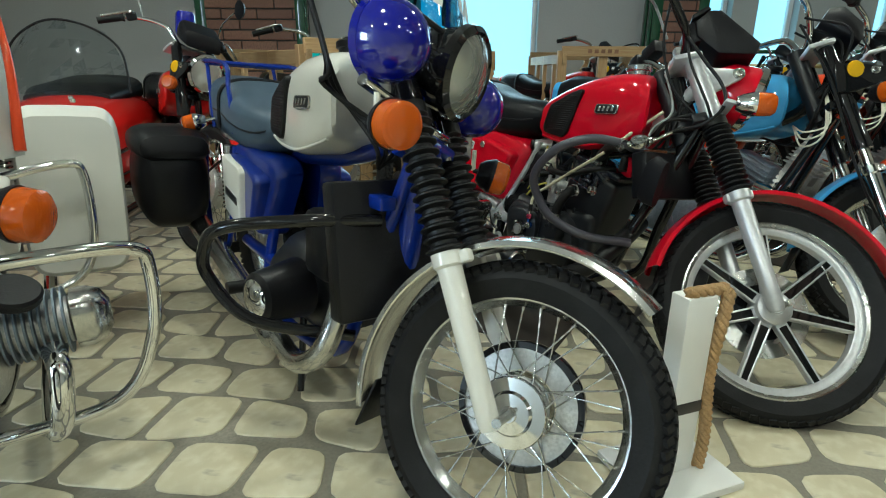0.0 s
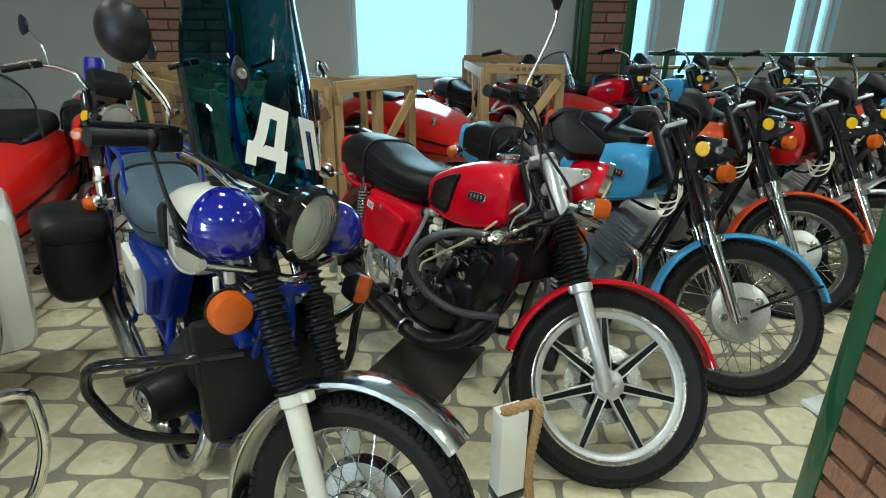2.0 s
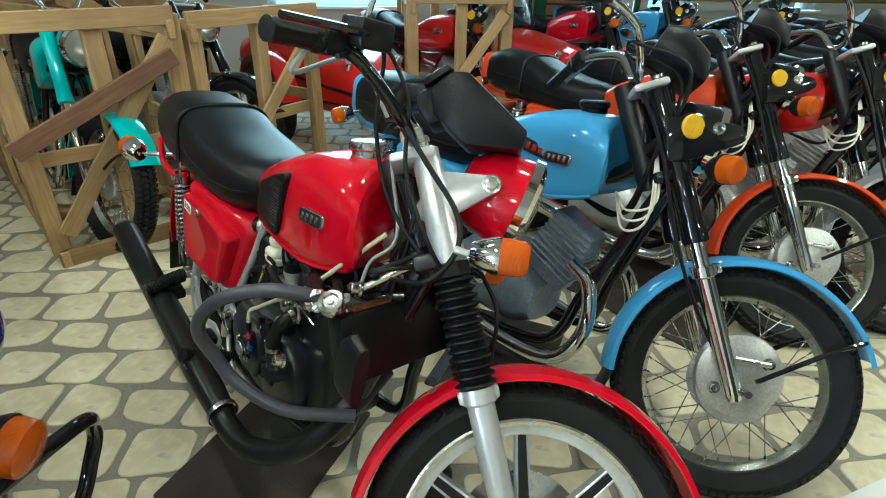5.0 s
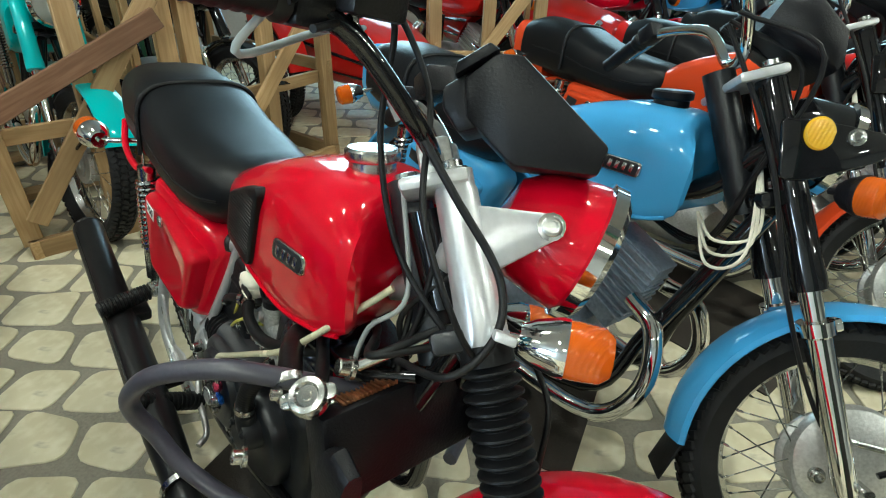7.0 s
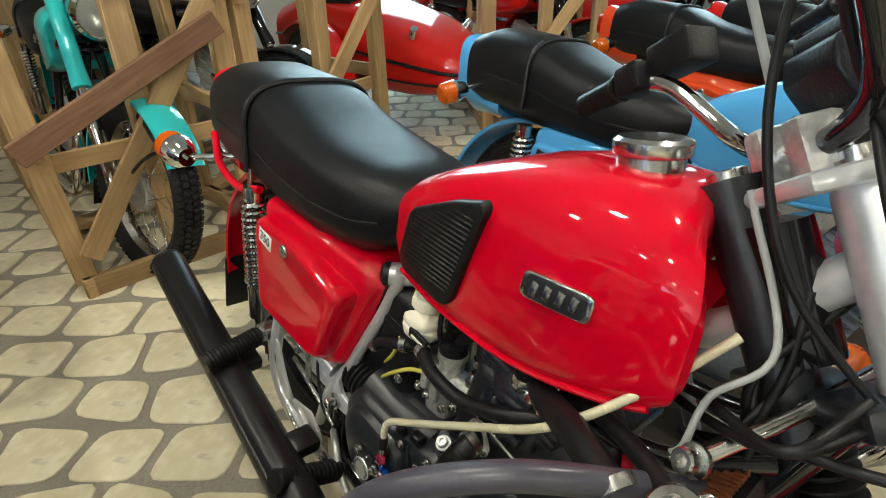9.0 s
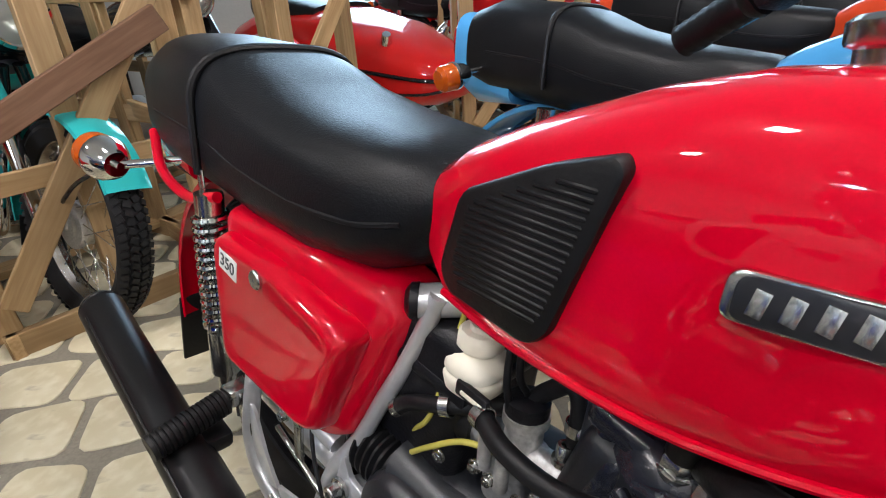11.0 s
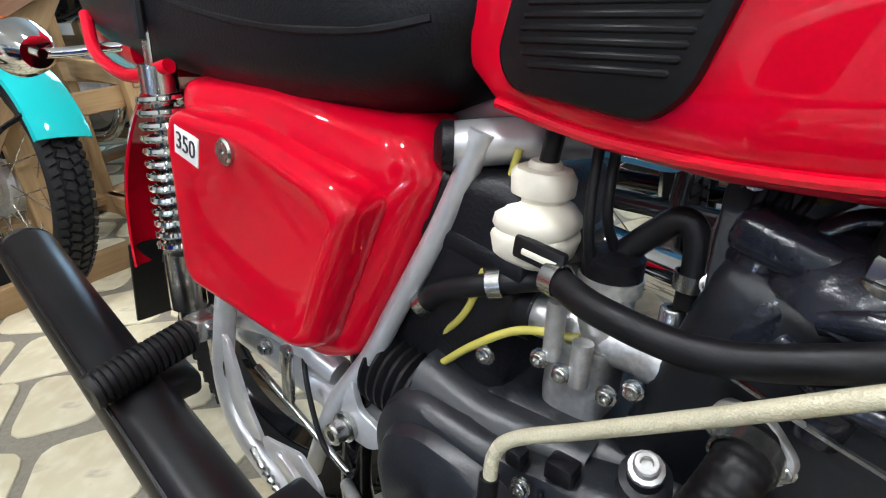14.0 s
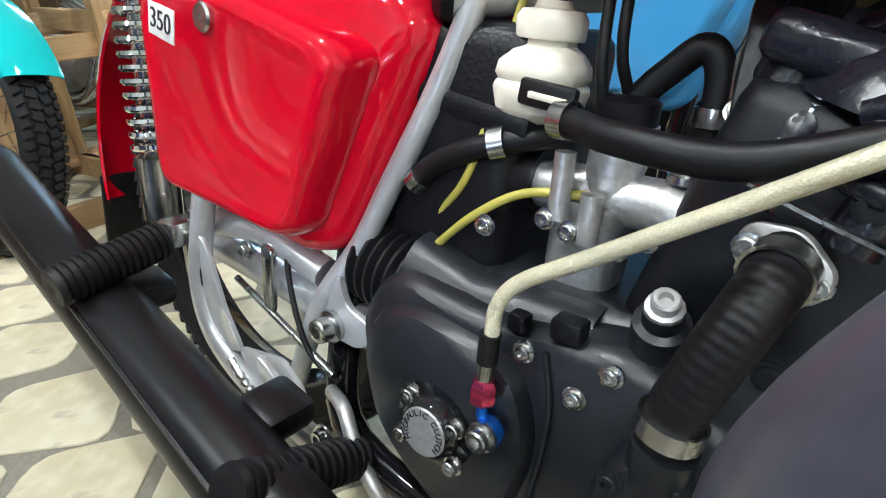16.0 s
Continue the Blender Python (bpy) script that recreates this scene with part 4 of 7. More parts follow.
for x, y, mt, mf in ((1.80, 3.32, M_RED2, M_SILVER), (2.24, 3.63, M_BLACKP, M_SILVER), (2.77, 3.92, M_ORANGE, M_RED2)):
    ROW.append(motorcycle(at(x, y, -54.5, 8), "dark motorcycle with bright mudguards in the row", mt, mf, gaiter=False, lower=M_CHROME, hub=0.10, R=0.298, steer=40, lamp=(0.14, 0.60, 0.09), headlamp="chrome", knee=False))
# ---------------------------------------------------------------- the red motorcycle's right side
def hose(parent, name, pts, r, material, label="", m=None, segs=10):
    return part(name, tube(pts, r, segs, 7, m), material, parent, label)


def clamp_ring(parent, p, d, r, material=None):
    part("hose_clamp", lathe([(r, -0.006), (r * 1.12, -0.006), (r * 1.12, 0.006), (r, 0.006)], 20, axis_to(Vector(p), Vector(d)), closed=True), material or M_STEEL, parent, "steel hose clamp")


def red_details():
    b = red
    # seat stay tube, cross tube with black end cap
    hose(b, "seat_stay", [(0.400, -0.075, 0.612), (0.388, -0.079, 0.575), (0.366, -0.084, 0.522), (0.330, -0.093, 0.447), (0.303, -0.104, 0.385), (0.266, -0.118, 0.322), (0.235, -0.116, 0.255), (0.205, -0.11, 0.19)], 0.0108, M_SILVER)
    part("cross_tube", tube([(0.374, -0.080, 0.598), (0.46, -0.005, 0.61)], 0.019, 16), M_SILVER, b)
    part("end_cap", lathe([(0, 0.016), (0.012, 0.015), (0.02, 0.009), (0.021, 0), (0, 0)], 20, axis_to((0.375, -0.079, 0.598), (-0.75, -0.66, 0))), M_PLASTIC, b, "black plastic tube cap")
    part("seat_clip", box((0.018, 0.004, 0.05), pose(-0.010, -0.138, 0.648), 0.002), M_STEEL, b, "steel strap clip")
    hose(b, "grab_rail", [(0.03, -0.135, 0.64), (-0.05, -0.145, 0.625), (-0.15, -0.14, 0.645), (-0.22, -0.12, 0.69)], 0.008, M_RED)
    # footrest bracket
    br = part("footrest_bracket", tube([(0.112, -0.140, 0.425), (0.106, -0.148, 0.36), (0.100, -0.152, 0.30), (0.118, -0.154, 0.250), (0.165, -0.156, 0.220), (0.235, -0.160, 0.206), (0.325, -0.165, 0.203)], 0.0125, 14, 8), M_SILVER, b, "silver tubular footrest bracket with welded webs")
    part("web", plate(round_outline([(0.112, 0.36), (0.126, 0.35), (0.150, 0.285), (0.178, 0.243), (0.140, 0.232), (0.112, 0.275)], 0.006), 0.005, side(-0.152), 0.001), M_SILVER, br)
    part("web", plate(round_outline([(0.172, 0.246), (0.245, 0.262), (0.275, 0.240), (0.285, 0.212), (0.190, 0.205)], 0.006), 0.005, side(-0.150), 0.001), M_SILVER, br)
    part("strap_plate", plate(round_outline([(0.222, 0.266), (0.238, 0.262), (0.338, 0.205), (0.330, 0.190), (0.300, 0.196), (0.226, 0.246)], 0.008), 0.006, side(-0.164), 0.002), M_SILVER, br)
    bolts(br, [(0.326, -0.170, 0.226), (0.330, -0.176, 0.204)], 0.0085, 0.010)
    part("weld_bead", tube([(0.172, -0.166, 0.236), (0.200, -0.169, 0.222), (0.232, -0.172, 0.213)], lambda t: 0.0042 + 0.0012 * math.sin(t * 40), 8, 6), M_DCHROME, br)
    part("peg_plate", plate(round_outline([(0.078, 0.345), (0.110, 0.372), (0.112, 0.290), (0.092, 0.278), (0.080, 0.300)], 0.008), 0.008, side(-0.150), 0.002), M_STEEL, br)
    part("gusset", plate(round_outline([(0.268, 0.292), (0.286, 0.352), (0.294, 0.360), (0.304, 0.330), (0.334, 0.322), (0.338, 0.304), (0.318, 0.290)], 0.010), 0.007, side(-0.116), 0.002), M_SILVER, b)
    hose(b, "frame_cross", [(0.07, -0.12, 0.355), (0.16, -0.11, 0.365), (0.25, -0.10, 0.34)], 0.016, M_SILVER)
    bolts(b, [(0.288, -0.124, 0.306)], 0.012, 0.022)
    bolts(b, [(0.075, -0.135, 0.368), (0.155, -0.125, 0.345)], 0.008, 0.01)
    def peg(p, q):
        p, q = Vector(p), Vector(q)
        L = (q - p).length
        prof = [(0, 0), (0.013, 0)]
        n = 14
        for i in range(n):
            z = 0.006 + (L - 0.012) * i / n
            prof += [(0.0205, z), (0.0205, z + 0.004), (0.0175, z + 0.005), (0.0175, z + (L - 0.012) / n - 0.001)]
        part("footpeg", lathe(prof + [(0.021, L - 0.006), (0.019, L), (0.008, L + 0.001), (0, L - 0.003)], 18, axis_to(p, q - p)), M_RUBBER, b, "ribbed black rubber footpeg")
    peg((0.072, -0.17, 0.348), (0.080, -0.285, 0.328))
    part("peg_joint", box((0.034, 0.05, 0.03), pose(0.07, -0.150, 0.352, 0, 0, 6), 0.008), M_STEEL, b)
    peg((0.352, -0.15, 0.205), (0.362, -0.285, 0.268))
    hose(b, "brake_pedal", [(0.29, -0.13, 0.235), (0.33, -0.15, 0.245), (0.36, -0.16, 0.215), (0.41, -0.165, 0.165), (0.43, -0.19, 0.155)], 0.007, M_ALU)
    hose(b, "cable", [(0.20, -0.10, 0.39), (0.215, -0.12, 0.34), (0.26, -0.135, 0.275), (0.30, -0.13, 0.25)], 0.003, M_RUBBER)
    hose(b, "brake_rod", [(0.12, -0.12, 0.30), (0.30, -0.135, 0.26)], 0.004, M_STEEL)
    part("brake_arm", plate(round_outline([(0.182, 0.362), (0.200, 0.358), (0.196, 0.284), (0.180, 0.284)], 0.008), 0.006, side(-0.122), 0.002), M_STEEL, b)
    # exhaust
    ex = part("exhaust_pipe", tube([(0.83, 0.0, 0.40), (0.84, -0.10, 0.34), (0.80, -0.20, 0.245), (0.70, -0.255, 0.195), (0.60, -0.265, 0.19), (0.545, -0.262, 0.205)], 0.028, 18), M_PIPE, b, "matt black exhaust pipe")
    part("muffler", tube([(0.56, -0.262, 0.20), (0.42, -0.255, 0.222), (0.10, -0.24, 0.277), (-0.20, -0.228, 0.334), (-0.315, -0.222, 0.356)], lambda t: 0.030 + 0.008 * min(1, t * 3.5), 26, 8), M_PIPE, b, "long matt black muffler")
    part("muffler_end", lathe([(0, 0), (0.036, 0.0), (0.038, 0.006), (0.034, 0.016), (0.024, 0.022), (0.014, 0.022), (0.014, 0.01), (0, 0.01)], 24, axis_to((-0.315, -0.222, 0.356), (-1, 0.05, 0.19))), M_PIPE, b)
    part("muffler_seam", tube([(0.40, -0.287, 0.243), (0.10, -0.272, 0.297), (-0.28, -0.256, 0.368)], 0.003, 6), M_PIPE, b)
    clamp_ring(b, (0.555, -0.262, 0.203), (1, 0.05, -0.17), 0.034, M_DCHROME)
    for x in (0.07, 0.30):
        part("muffler_lug", box((0.05, 0.05, 0.03), pose(x, -0.20, 0.30 - 0.17 * (x - 0.05), 0, 10, 0), 0.008), M_PIPE, b)
    # crash bar
    part("crash_bar", tube([(0.92, -0.07, 0.60), (0.87, -0.17, 0.635), (0.80, -0.262, 0.648), (0.730, -0.322, 0.615), (0.681, -0.345, 0.56), (0.654, -0.342, 0.505), (0.659, -0.317, 0.45), (0.70, -0.285, 0.39), (0.79, -0.22, 0.35), (0.88, -0.11, 0.345)], 0.0138, 16, 8), M_SATIN, b, "satin black tubular crash bar")
    part("crash_bar", tube([(0.90, 0.09, 0.60), (0.86, 0.20, 0.605), (0.74, 0.33, 0.555), (0.70, 0.35, 0.44), (0.80, 0.25, 0.35), (0.88, 0.11, 0.345)], 0.0135, 12, 8), M_SATIN, b, "satin black tubular crash bar")
    # radiator across the bike, ahead of the engine
    rad = part("radiator", box((0.05, 0.31, 0.135), pose(0.922, -0.04, 0.5605, 0, -14, 0), 0.006), M_PLASTIC, b, "black radiator with bare copper fins along its top")
    part("copper_core", box((0.022, 0.24, 0.004), pose(0.909, -0.04, 0.6300, 0, -14, 0), 0.001), M_COPPER, rad, "copper fins")
    for i in range(35):
        part("fin", box((0.024, 0.0022, 0.006), pose(0.909, -0.155 + i * 0.0066, 0.6315, 0, -14, 0), 0.0, 1), M_COPPER, rad)
    part("radiator_tank", loft([(-0.02, 0.50, 0.61, 0.016, 3), (0.0, 0.49, 0.630, 0.019, 3), (0.035, 0.49, 0.62, 0.016, 3)], 20, Matrix.Translation((0.885, -0.195, 0)) @ Matrix.Rotation(radians(8), 4, "Y")), M_PLASTIC, rad)
    cm = axis_to((0.905, -0.198, 0.652), (0.2, -0.55, 0.8))
    cap = bmesh.new()
    add_lathe(cap, [(0, 0.012), (0.006, 0.012), (0.007, 0.009), (0.013, 0.009), (0.016, 0.013), (0.023, 0.012), (0.026, 0.006), (0.026, -0.004), (0, -0.004)], 24, cm)
    add_plate(cap, round_outline([(-0.036, -0.010), (0.036, -0.010), (0.036, 0.010), (-0.036, 0.010)], 0.009), 0.005, cm @ Matrix.Rotation(0.7, 4, "Z") @ Matrix.Translation((0, 0, 0.002)), 0.001)
    part("radiator_cap", cap, M_DCHROME, rad, "metal radiator pressure cap")
    bolts(b, [(0.888, -0.127, 0.655)], 0.012, 0.022, (-0.3, -0.85, 0.3))
    bolts(b, [(0.811, -0.24, 0.494)], 0.011, 0.02, (-0.3, -0.9, 0.2))
    bolts(b, [(0.90, -0.155, 0.62), (0.862, -0.215, 0.632)], 0.008, 0.012, (-0.3, -0.9, 0.2))
    part("support_rod", tube([(0.892, -0.122, 0.66), (0.93, -0.06, 0.70), (0.97, 0.03, 0.745)], 0.0075, 10), M_DCHROME, b)
    hose(b, "radiator_hose", [(0.66, -0.05, 0.570), (0.72, -0.115, 0.602), (0.78, -0.158, 0.628), (0.830, -0.186, 0.634), (0.86, -0.20, 0.634)], 0.017, M_RUBBER, "black radiator hose")
    clamp_ring(b, (0.853, -0.197, 0.638), (0.7, -0.25, -0.3), 0.0185)
    hose(b, "overflow_hose", [(0.70, -0.06, 0.59), (0.80, -0.12, 0.630), (0.875, -0.165, 0.646), (0.895, -0.185, 0.643)], 0.010, M_RUBBER)
    part("frame_tube", tube([(0.74, -0.10, 0.60), (0.85, -0.11, 0.62), (0.93, -0.05, 0.64)], 0.012, 12), M_BLACKP, b)
    part("frame_gusset", plate(round_outline([(0.79, 0.60), (0.83, 0.615), (0.85, 0.585), (0.83, 0.54), (0.80, 0.55)], 0.008), 0.012, side(-0.10), 0.003), M_RED, b, "red painted steel gusset")
    # clutch cover, black engine
    out = round_outline([(0.33, 0.335), (0.345, 0.37), (0.375, 0.392), (0.47, 0.380), (0.56, 0.394), (0.60, 0.385), (0.66, 0.35), (0.68, 0.28), (0.66, 0.20), (0.56, 0.165), (0.42, 0.175), (0.345, 0.235)], 0.03, 5)
    en = part("crankcase", box((0.40, 0.20, 0.24), pose(0.52, 0.0, 0.28), 0.03, 4), M_ENGINE, b, "black enamelled crankcase")
    part("clutch_cover", plate(out, 0.05, side(-0.085), 0.016), M_ENGINE, en, "black enamelled clutch cover")
    dome = round_outline([(0.345, 0.32), (0.36, 0.360), (0.40, 0.376), (0.50, 0.364), (0.52, 0.30), (0.50, 0.22), (0.42, 0.20), (0.36, 0.25)], 0.03, 5)
    part("clutch_dome", plate(dome, 0.065, side(-0.088), 0.022), M_ENGINE, en)
    part("cover_seam", tube([(0.513, -0.137, 0.378), (0.522, -0.138, 0.33), (0.515, -0.138, 0.25)], 0.0022, 6), M_ENGINE, en)
    hc = axis_to((0.438, -0.150, 0.29), (0.02, -1, 0.05))
    cc = part("clutch_cylinder", lathe([(0, 0.018), (0.021, 0.018), (0.024, 0.015), (0.026, 0.006), (0.036, 0.004), (0.037, 0), (0, 0)], 28, hc), M_BLACKP, en, "round hydraulic clutch cylinder")
    part("name_disc", lathe([(0, 0.0195), (0.0195, 0.0195), (0.0205, 0.0175), (0, 0.0175)], 28, hc), M_ALU, cc)
    for i, ch in enumerate("HYDRAULIC CLUTCH"):
        a = radians(215 - i * 16.5)
        if ch != " ":
            lettering(ch, 0.0075, hc @ Matrix.Rotation(a, 4, "Z") @ Matrix.Translation((0.0158, 0, 0.0196)) @ Matrix.Rotation(radians(-90), 4, "Z"), M_GREYBADGE, cc, "letter")
    bolts(cc, [(0.419, -0.158, 0.312), (0.412, -0.158, 0.272), (0.462, -0.158, 0.268), (0.462, -0.158, 0.302)], 0.0062, 0.009)
    bolts(en, [(0.498, -0.137, 0.373), (0.538, -0.137, 0.355), (0.558, -0.135, 0.380), (0.350, -0.125, 0.30), (0.47, -0.137, 0.212)], 0.0062, 0.007)
    part("filler_neck", lathe([(0, 0.02), (0.012, 0.02), (0.012, 0.008), (0.017, 0.006), (0.019, -0.03), (0, -0.03)], 20, axis_to((0.575, -0.115, 0.412), (0.1, -0.5, 0.85))), M_ENGINE, en)
    bolts(en, [(0.577, -0.125, 0.429)], 0.0085, 0.011, (0.1, -0.5, 0.85), M_ALU)
    part("sight_block", box((0.022, 0.018, 0.016), pose(0.522, -0.124, 0.394), 0.003), M_PLASTIC, en)
    part("sight_block", box((0.014, 0.014, 0.014), pose(0.487, -0.128, 0.388), 0.003), M_PLASTIC, en)
    # air duct bellows and casing
    be = axis_to((0.300, -0.078, 0.366), (1, -0.05, -0.10))
    prof = [(0, 0)]
    for i in range(6):
        prof += [(0.036, i * 0.0115), (0.043, i * 0.0115 + 0.003), (0.043, i * 0.0115 + 0.006), (0.036, i * 0.0115 + 0.009)]
    part("bellows", lathe(prof + [(0, 0.064)], 24, be), M_RUBBER, b, "black rubber air duct bellows")
    part("air_duct", loft([(0.37, 0.315, 0.408, 0.052, 3), (0.43, 0.31, 0.390, 0.050, 3), (0.53, 0.31, 0.392, 0.045, 3)], 20, Matrix.Translation((0, -0.07, 0.006))), M_ENGINE, b)
    air = part("air_box", box((0.17, 0.16, 0.20), pose(0.36, -0.005, 0.485, 0, 4, 0), 0.02, 3), M_PLASTIC, b, "black plastic air filter box")
    part("air_box_lid", box((0.19, 0.165, 0.02), pose(0.36, -0.005, 0.525, 0, 10, 0), 0.006), M_PLASTIC, air)
    part("air_box_boss", lathe([(0, 0), (0.027, 0), (0.027, 0.1), (0.024, 0.105), (0, 0.105)], 18, axis_to((0.408, -0.046, 0.39), (0, 0, 1))), M_PLASTIC, air)
    bolts(b, [(0.43, -0.094, 0.436)], 0.0065, 0.006)
    part("bracket", box((0.05, 0.004, 0.022), pose(0.40, -0.062, 0.556, 0, 3, 8), 0.002), M_ENGINE, b)
    bolts(b, [(0.388, -0.066, 0.556), (0.402, -0.066, 0.553)], 0.008, 0.010)
    # master reservoir
    rs = axis_to((0.445, -0.06, 0.512), (0.05, 0, 1))
    res = part("fluid_reservoir", loft([(0.0, -0.014, 0.014, 0.014, 2.2), (0.004, -0.024, 0.024, 0.023, 2.6), (0.010, -0.031, 0.031, 0.029, 2.8), (0.024, -0.034, 0.034, 0.032, 2.8), (0.028, -0.033, 0.033, 0.031, 2.8), (0.030, -0.0315, 0.0315, 0.0295, 2.8), (0.034, -0.0335, 0.0335, 0.0315, 2.8), (0.042, -0.033, 0.033, 0.031, 2.6), (0.050, -0.027, 0.027, 0.026, 2.3), (0.054, -0.020, 0.020, 0.020, 2.2), (0.060, -0.019, 0.019, 0.019, 2.0)], 28, rs @ Matrix.Rotation(radians(-90), 4, "Y")), M_NYLON, b, "milky white fluid reservoir")
    part("reservoir_cap", lathe([(0, 0.058), (0.0245, 0.058), (0.0255, 0.060), (0.0255, 0.072), (0.022, 0.077), (0.014, 0.078), (0.012, 0.083), (0, 0.083)], 10, rs), M_NYLON, res)
    part("reservoir_strap", box((0.044, 0.008, 0.018), pose(0.47, -0.094, 0.535, 0, 6, -4), 0.003), M_RUBBER, res)
    part("strap_slot", box((0.03, 0.003, 0.0045), pose(0.472, -0.0985, 0.534, 0, 6, -4), 0.001), M_NYLON, res)
    part("reservoir_vent", tube([(0.451, -0.06, 0.592), (0.456, -0.055, 0.645)], 0.0075, 10), M_RUBBER, res)
    # hoses of the intake side
    hose(b, "coolant_line", [(0.483, -0.095, 0.522), (0.53, -0.115, 0.518), (0.60, -0.12, 0.518), (0.68, -0.11, 0.545), (0.74, -0.06, 0.56)], 0.0105, M_RUBBER, "black rubber hose")
    clamp_ring(b, (0.486, -0.097, 0.522), (1, -0.25, 0), 0.0115)
    hose(b, "breather_hose", [(0.352, -0.088, 0.452), (0.38, -0.09, 0.476), (0.43, -0.085, 0.497), (0.49, -0.055, 0.515), (0.528, -0.05, 0.552), (0.55, -0.05, 0.57), (0.562, -0.05, 0.555), (0.563, -0.05, 0.51)], 0.0095, M_RUBBER, "black rubber hose")
    clamp_ring(b, (0.357, -0.088, 0.456), (0.6, 0, 0.6), 0.0105)
    clamp_ring(b, (0.43, -0.085, 0.497), (1, 0.3, 0.3), 0.0115)
    clamp_ring(b, (0.563, -0.05, 0.53), (0, 0, 1), 0.011)
    hose(b, "vent_tube", [(0.346, -0.072, 0.388), (0.378, -0.082, 0.432), (0.410, -0.086, 0.482), (0.425, -0.06, 0.60)], 0.0033, M_YTUBE, "yellowed clear tube")
    hose(b, "vent_tube", [(0.374, -0.090, 0.398), (0.418, -0.094, 0.440), (0.455, -0.084, 0.464), (0.500, -0.074, 0.470)], 0.0036, M_YTUBE, "yellowed clear tube")
    # carburettor
    ca = part("carburettor", loft([(0.0, -0.024, 0.024, 0.026, 3.5), (0.02, -0.026, 0.026, 0.028, 3.5), (0.058, -0.026, 0.026, 0.028, 3.5), (0.064, -0.030, 0.030, 0.031, 3.5), (0.072, -0.030, 0.030, 0.031, 3.5), (0.076, -0.02, 0.02, 0.024, 2.5)], 24, axis_to((0.494, -0.048, 0.392), (0.04, 0, 1)) @ Matrix.Rotation(radians(-90), 4, "Y")), M_ALU, b, "cast aluminium carburettor")
    part("carburettor_body", lathe([(0, 0), (0.018, 0), (0.02, 0.01), (0.02, 0.045), (0.024, 0.047), (0.024, 0.058), (0, 0.058)], 22, axis_to((0.508, -0.055, 0.462), (0.02, 0, 1))), M_ALU, ca)
    part("carburettor_cap", lathe([(0, 0), (0.0225, 0), (0.0225, 0.016), (0.017, 0.02), (0, 0.02)], 18, axis_to((0.509, -0.055, 0.519), (0.02, 0, 1))), M_PLASTIC, ca)
    part("carburettor_throat", tube([(0.45, -0.055, 0.468), (0.55, -0.055, 0.468)], 0.019, 20), M_ALU, ca)
    part("intake_rubber", tube([(0.455, -0.055, 0.468), (0.425, -0.055, 0.468)], 0.025, 18), M_RUBBER, ca)
    part("intake_elbow", tube([(0.545, -0.055, 0.468), (0.57, -0.055, 0.462), (0.592, -0.055, 0.442), (0.60, -0.05, 0.425)], 0.021, 18), M_ALU, ca)
    part("idle_tower", tube([(0.484, -0.085, 0.452), (0.484, -0.085, 0.50)], 0.0075, 12), M_ALU, ca)
    part("idle_tower", tube([(0.508, -0.086, 0.44), (0.508, -0.086, 0.475)], 0.008, 12), M_ALU, ca)
    bolts(ca, [(0.478, -0.09, 0.452), (0.548, -0.082, 0.452), (0.532, -0.088, 0.443), (0.497, -0.09, 0.447)], 0.006, 0.008)
    bolts(ca, [(0.556, -0.055, 0.487)], 0.009, 0.022, (0, 0, 1))
    part("manifold_flange", plate(round_outline([(-0.03, -0.022), (0.03, -0.022), (0.03, 0.022), (-0.03, 0.022)], 0.014), 0.01, axis_to((0.60, -0.05, 0.42), (0.5, 0, -0.86)), 0.002), M_ALU, ca)
    # cylinder and water-cooled head
    cy = axis_to((0.633, -0.004, 0.375), (0.28, 0, 1))
    cyl = part("cylinder", box((0.16, 0.20, 0.20), cy @ Matrix.Translation((0, 0, 0.07)), 0.02, 3), M_ENGINE, b, "black enamelled cylinder block")
    he = part("cylinder_head", box((0.165, 0.205, 0.028), cy @ Matrix.Translation((0, 0, 0.186)), 0.01, 3), M_HEAD, cyl, "glossy black cast cylinder head")
    up = cy.to_3x3() @ Vector((0, 0, 1))
    def hpnt(x, y, z):
        return cy @ Vector((x, y, z))
    part("head_dome", lathe([(0, 0.040), (0.02, 0.039), (0.042, 0.033), (0.058, 0.022), (0.066, 0.010), (0.069, -0.01), (0, -0.01)], 28, Matrix.Translation((0.662, -0.035, 0.548)) @ cy.to_3x3().to_4x4() @ Matrix.Diagonal((1.0, 0.95, 1, 1))), M_HEAD, he)
    part("head_dome", lathe([(0, 0.034), (0.015, 0.033), (0.03, 0.026), (0.038, 0.012), (0.04, -0.02), (0, -0.02)], 24, Matrix.Translation((0.70, -0.06, 0.535)) @ Matrix.Rotation(radians(20), 4, "X")), M_HEAD, he)
    part("head_rib", tube([(0.612, -0.068, 0.548), (0.625, -0.060, 0.578), (0.648, -0.052, 0.592), (0.672, -0.058, 0.588), (0.690, -0.075, 0.570)], 0.008, 10), M_HEAD, he)
    part("head_rib", tube([(0.600, -0.05, 0.555), (0.612, -0.035, 0.595), (0.640, -0.02, 0.612), (0.672, -0.03, 0.606)], 0.010, 10), M_HEAD, he)
